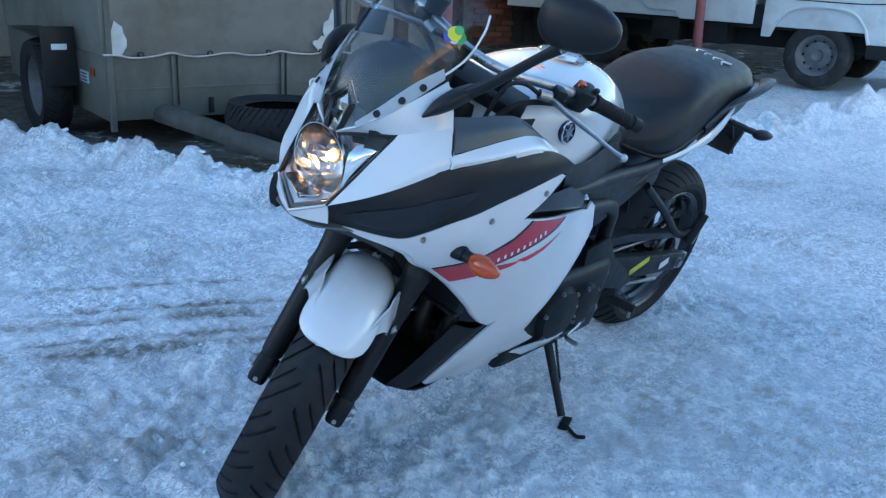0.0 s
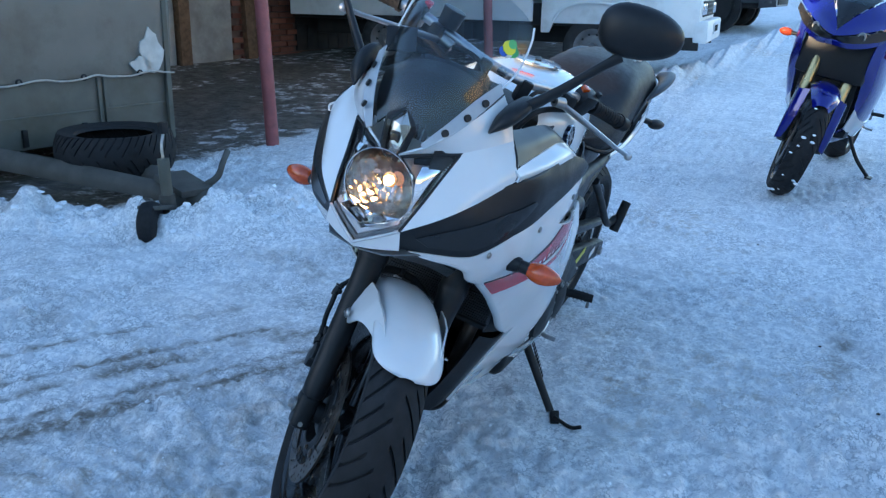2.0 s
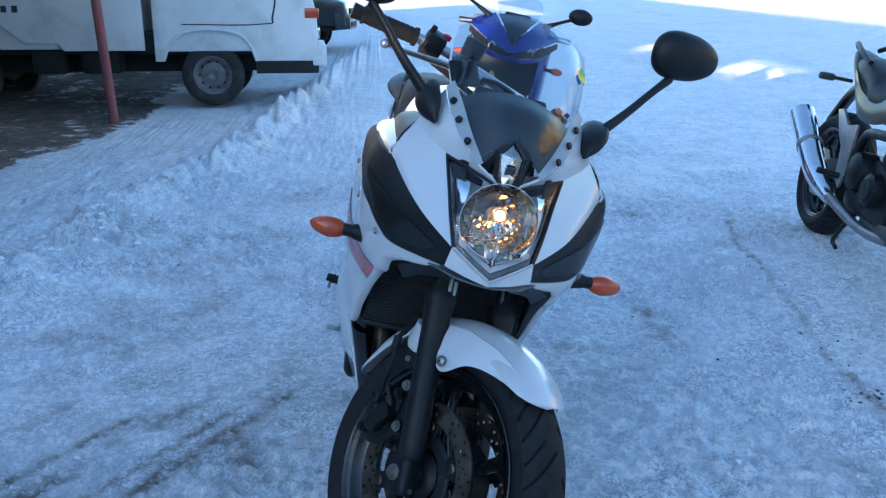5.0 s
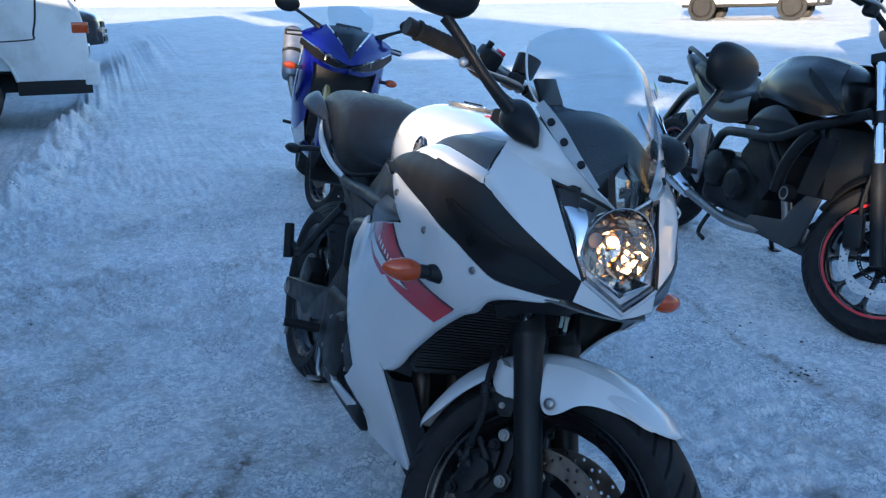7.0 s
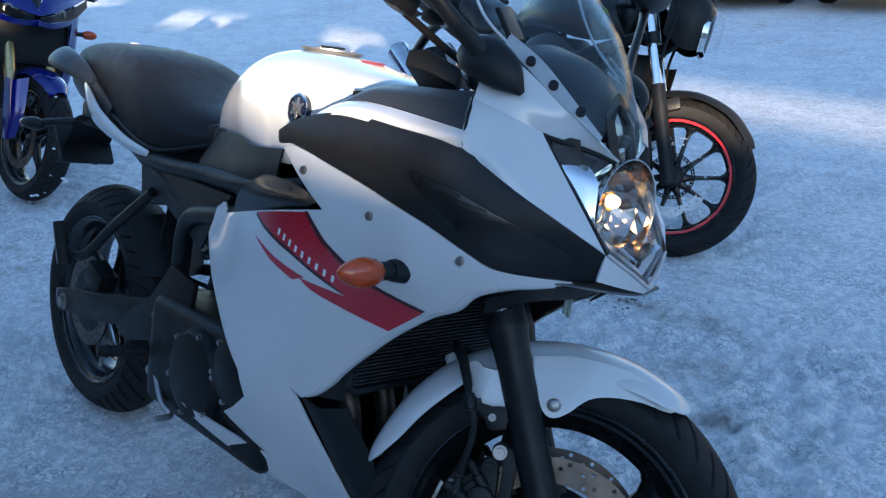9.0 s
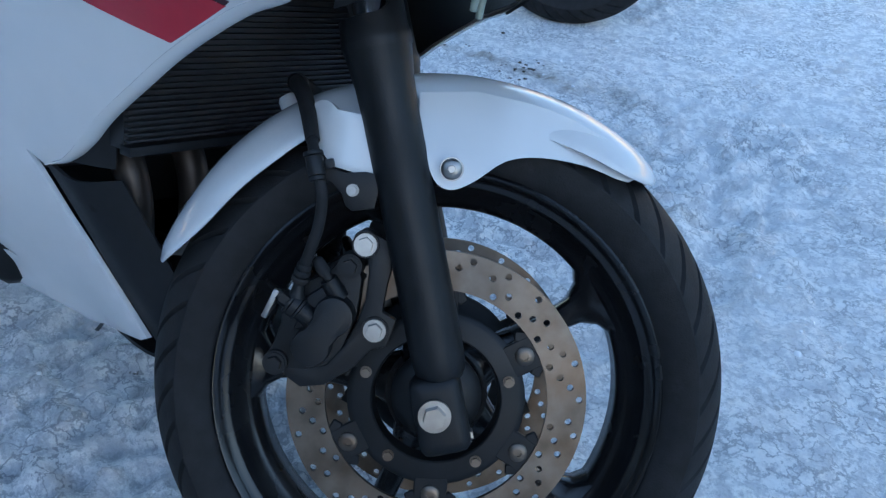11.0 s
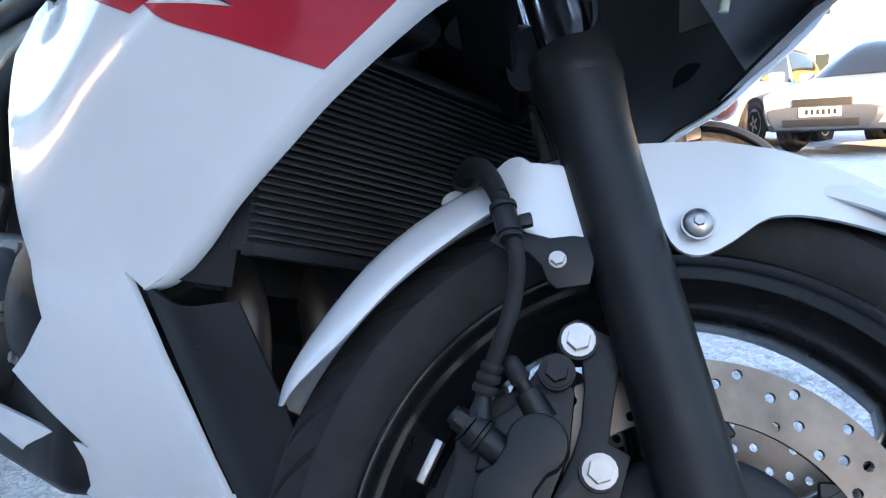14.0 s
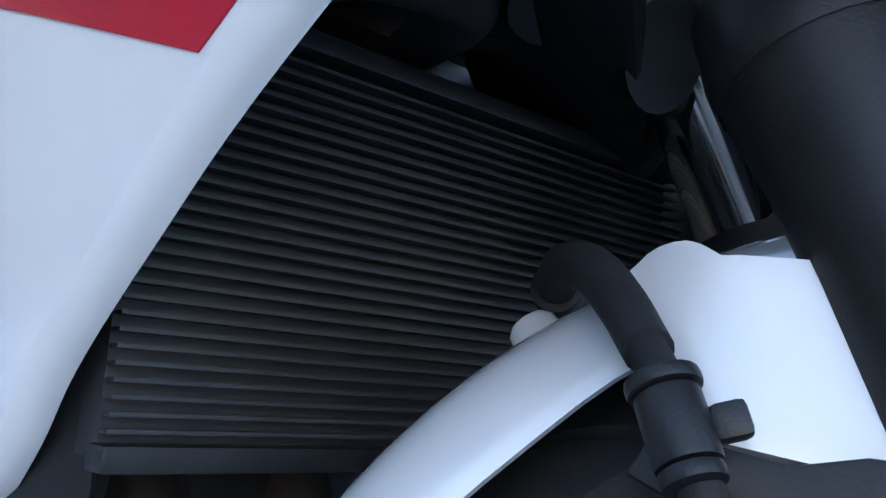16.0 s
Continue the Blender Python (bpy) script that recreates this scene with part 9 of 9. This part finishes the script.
    bmp = part("bumper", box((0.16, 1.70, 0.24), Matrix.Translation((1.0, 0, 0.56))), TRUCK_WHITE, t, "white bumper", bevel=0.03)
    pl = part("number_plate", box((0.012, 0.50, 0.12), Matrix.Translation((1.088, 0, 0.58))), WHITE_DECAL, bmp, "white plate with plain bars")
    for k in range(6):
        part("plate_bar", box((0.004, 0.040, 0.07), Matrix.Translation((1.096, 0.19 - 0.07 * k, 0.58))), UNDER, pl)
    part("chassis", box((4.6, 0.9, 0.22), Matrix.Translation((-1.5, 0, 0.48))), UNDER, t, bevel=0.02)
    part("underbody", box((4.8, 1.5, 0.25), Matrix.Translation((-1.55, 0, 0.70))), UNDER, t, bevel=0.02)
    for x, w in ((-1.2, 0.40), (-1.75, 0.35)):
        part("tank_box", box((w, 0.35, 0.26), Matrix.Translation((x, 0.60, 0.50))), UNDER, t, bevel=0.03)
        part("tank_box", box((w, 0.35, 0.26), Matrix.Translation((x, -0.60, 0.50))), UNDER, t, bevel=0.03)
    # the nose stands well ahead of the front wheels
    for ob in t.children_recursive:
        for v in ob.data.vertices:
            if v.co.x > 0.5:
                v.co.x += 0.20 * min(1.0, (v.co.x - 0.5) / 0.3)
    return t


truck()


def car(m, paint, label, length=4.2, width=1.72, height=1.5, lift=0.0, dark_bumper=None, alloy=True, box_top=False):
    """A parked car; x ahead, y to its left."""
    c = thing("car", label, "car", m, "parked cars")
    r = 0.32 + lift * 0.3
    wb, z0 = length * 0.60, 0.30 + lift
    L, W2 = length / 2, width / 2
    belt, bonnet = 0.86 + lift, 0.80 + lift
    body = [(L, [(0, bonnet - 0.16), (W2 * 0.70, bonnet - 0.18), (W2 * 0.80, z0 + 0.25), (W2 * 0.72, z0)]), (L - 0.10, [(0, bonnet - 0.05), (W2 * 0.86, bonnet - 0.08), (W2 * 0.95, z0 + 0.27), (W2 * 0.88, z0)]), (L - 0.6, [(0, bonnet + 0.07), (W2 * 0.90, bonnet + 0.02), (W2, z0 + 0.30), (W2 * 0.95, z0)]), (L * 0.40, [(0, belt + 0.08), (W2 * 0.92, belt + 0.04), (W2, z0 + 0.32), (W2 * 0.96, z0)]), (-L * 0.3, [(0, belt + 0.10), (W2 * 0.92, belt + 0.06), (W2, z0 + 0.32), (W2 * 0.96, z0)]), (-L + 0.2, [(0, belt + 0.08), (W2 * 0.88, belt + 0.05), (W2 * 0.97, z0 + 0.32), (W2 * 0.90, z0)]), (-L, [(0, belt - 0.05), (W2 * 0.75, belt - 0.08), (W2 * 0.84, z0 + 0.3), (W2 * 0.76, z0 + 0.06)])]
    part("body", loft(body, 4, 3), paint, c, smooth=50)
    rear = -L * 0.92 if box_top else -L * 0.72
    top = [(L * 0.44, [(0, belt + 0.10), (W2 * 0.84, belt + 0.06), (W2 * 0.86, belt)]), (L * 0.14, [(0, height + lift - 0.04), (W2 * 0.62, height + lift - 0.07), (W2 * 0.86, belt)]), (-L * 0.15, [(0, height + lift), (W2 * 0.66, height + lift - 0.03), (W2 * 0.87, belt)]), (rear * 0.85, [(0, height + lift - 0.04), (W2 * 0.64, height + lift - 0.08), (W2 * 0.86, belt)]), (rear * 1.06, [(0, belt + 0.06), (W2 * 0.80, belt + 0.04), (W2 * 0.82, belt)])]
    part("glasshouse", loft(top, 4, 3), CAR_GLASS, c, "dark side and front glass", smooth=50)
    part("roof", sheet([[(L * 0.10, -W2 * 0.60, height + lift - 0.055), (L * 0.11, 0, height + lift - 0.035), (L * 0.10, W2 * 0.60, height + lift - 0.055)], [(-L * 0.15, -W2 * 0.64, height + lift - 0.018), (-L * 0.15, 0, height + lift + 0.012), (-L * 0.15, W2 * 0.64, height + lift - 0.018)], [(rear * 0.86, -W2 * 0.62, height + lift - 0.065), (rear * 0.86, 0, height + lift - 0.03), (rear * 0.86, W2 * 0.62, height + lift - 0.065)]], 0.02), paint, c)
    for s in (1, -1):
        for pts in ([(L * 0.44, W2 * 0.86, belt + 0.03), (L * 0.12, W2 * 0.64, height + lift - 0.06)], [(-L * 0.12, W2 * 0.885, belt), (-L * 0.13, W2 * 0.67, height + lift - 0.03)], [(rear * 1.02, W2 * 0.83, belt + 0.02), (rear * 0.86, W2 * 0.65, height + lift - 0.08)], [(L * 0.12, W2 * 0.64, height + lift - 0.055), (-L * 0.15, W2 * 0.68, height + lift - 0.02), (rear * 0.86, W2 * 0.655, height + lift - 0.07)]):
            part("pillar", tube([(x, s * y, z) for x, y, z in pts], 0.032, 8, 4), paint, c)
        for x in (wb / 2, -wb / 2):
            part("wheel_arch", moved(lathe([(0.0, -0.05), (r * 1.14, -0.05), (r * 1.16, 0.045), (r * 1.10, 0.050), (0.0, 0.02)], None, 32), Matrix.Translation((x, s * (W2 - 0.04), r))), UNDER, c)
            road_wheel(c, x, s * (W2 - 0.09), r, r, 0.20, s, alloy)
        hl = part("headlamp", sheet([[(L - 0.02, s * W2 * 0.50, bonnet - 0.17), (L - 0.06, s * W2 * 0.76, bonnet - 0.16), (L - 0.24, s * W2 * 0.93, bonnet - 0.13)], [(L + 0.015, s * W2 * 0.50, bonnet - 0.32), (L - 0.03, s * W2 * 0.76, bonnet - 0.31), (L - 0.20, s * W2 * 0.955, bonnet - 0.28)]], 0.02), CHROME, c, "clear headlamp")
        part("door_mirror", box((0.10, 0.20, 0.13), Matrix.Translation((L * 0.34, s * (W2 + 0.06), belt + 0.10))), paint, c, bevel=0.03)
    bmp = part("bumper", loft([(L + 0.045, [(0, z0 + 0.22), (W2 * 0.70, z0 + 0.20), (W2 * 0.78, z0 + 0.10), (W2 * 0.66, z0 - 0.06)]), (L - 0.20, [(0, z0 + 0.26), (W2 * 0.93, z0 + 0.24), (W2 * 1.005, z0 + 0.10), (W2 * 0.90, z0 - 0.08)])], 4, 3), dark_bumper or paint, c, smooth=50)
    part("grille", box((0.05, W2 * 0.86, 0.12), Matrix.Translation((L + 0.005, 0, bonnet - 0.245))), UNDER, c, bevel=0.01)
    part("lower_grille", box((0.05, W2 * 1.1, 0.09), Matrix.Translation((L + 0.035, 0, z0 + 0.02))), UNDER, bmp, bevel=0.01)
    pl = part("number_plate", box((0.012, 0.52, 0.112), Matrix.Translation((L + 0.055, 0, z0 + 0.15))), WHITE_DECAL, bmp, "white plate with plain bars")
    for k in range(6):
        part("plate_bar", box((0.004, 0.040, 0.065), Matrix.Translation((L + 0.063, 0.19 - 0.07 * k, z0 + 0.15))), UNDER, pl)
    part("underbody", box((length * 0.9, width * 0.84, 0.22), Matrix.Translation((0, 0, z0 + 0.02))), UNDER, c, bevel=0.03)
    return c


def parked(x, y, heading, dz=0.0):
    return Matrix.Translation((x, y, rise(x, y) + dz)) @ pose(0, 0, 0, 0, 0, heading)


SILVER = shader("silver_car_paint", (0.42, 0.44, 0.46), 0.3, 0.5, grain=0.05, scale=4, coat=0.4, dirt=(0.22, 0.20, 0.17), dirt_scale=2, dirt_amount=0.4)
CAR_WHITE = shader("white_car_paint", (0.72, 0.73, 0.74), 0.3, grain=0.04, scale=4, coat=0.4, dirt=(0.35, 0.32, 0.28), dirt_scale=2, dirt_amount=0.4)
CHARCOAL = shader("charcoal_car_paint", (0.030, 0.032, 0.036), 0.28, 0.3, grain=0.08, scale=4, coat=0.4)
BUMPER_GREY = shader("blue_grey_bumper", (0.045, 0.052, 0.064), 0.5, grain=0.08)
car(parked(-3.26, 12.47, -97), SILVER, "silver-grey saloon with a dull blue-grey bumper on snow", 4.3, height=1.42, dark_bumper=BUMPER_GREY)
car(parked(-5.45, 12.24, -92), SILVER, "silver hatchback parked in a row on snow", 4.1)
car(parked(-7.60, 12.40, -92), CAR_WHITE, "white van-like car with a black plastic bumper", 4.4, 1.79, 1.78, 0.06, GREY_PLASTIC, False, True)
car(parked(-20.8, 18.6, 38), CAR_WHITE, "white off-road wagon parked far across the yard", 4.4, 1.80, 1.80, 0.16, GREY_PLASTIC, True, True)
car(parked(-15.5, -2.7, 86), CHARCOAL, "dark off-road wagon parked behind the truck", 4.5, 1.85, 1.75, 0.16, None, True, True)
HOUSE = shader("yellow_house_plaster", (0.55, 0.42, 0.22), 0.9, grain=0.1, scale=1.5, bump=0.2, bump_scale=8)
house = thing("building", "long yellow plastered building far across the yard", "building", Matrix.Translation((-12, 40, 1.4)))
part("wall", box((70, 6, 7), Matrix.Translation((0, 3, 3.2))), HOUSE, house, bevel=0.05)
part("roof", prism([(-35.5, 6.7), (35.5, 6.7), (35.5, 7.0), (-35.5, 7.0)], -0.6, 6.6), DARK_GATE, house)
for k in range(16):
    for z in (1.9, 4.9):
        w = part("window", box((1.5, 0.12, 1.5), Matrix.Translation((-31 + 4.1 * k, -0.02, z))), WHITE_DECAL, house, bevel=0.02)
        for s in (-1, 1):
            part("pane", box((0.62, 0.04, 1.3), Matrix.Translation((-31 + 4.1 * k + s * 0.35, -0.07, z))), CAR_GLASS, w)

# ---- bricks of the garage wall ----
BRICK = brick_material()
brick_mesh = finish(box((0.245, 0.05, 0.062)), "brick", BRICK, 30, 0.006, 1)
rng = random.Random(11)
for row in range(15):
    for k in range(5):
        x = -1.04 + 0.26 * k + (0.13 if row % 2 else 0.0)
        if -1.06 < x < -0.02:
            ob = new("brick", brick_mesh)
            ob.parent = wall
            ob.matrix_world = M_GAR @ Matrix.Translation((x, 0.006 + rng.uniform(-0.004, 0.004), 0.20 + 0.076 * row)) @ pose(0, 0, 0, 0, rng.uniform(-1, 1), rng.uniform(-1.2, 1.2))
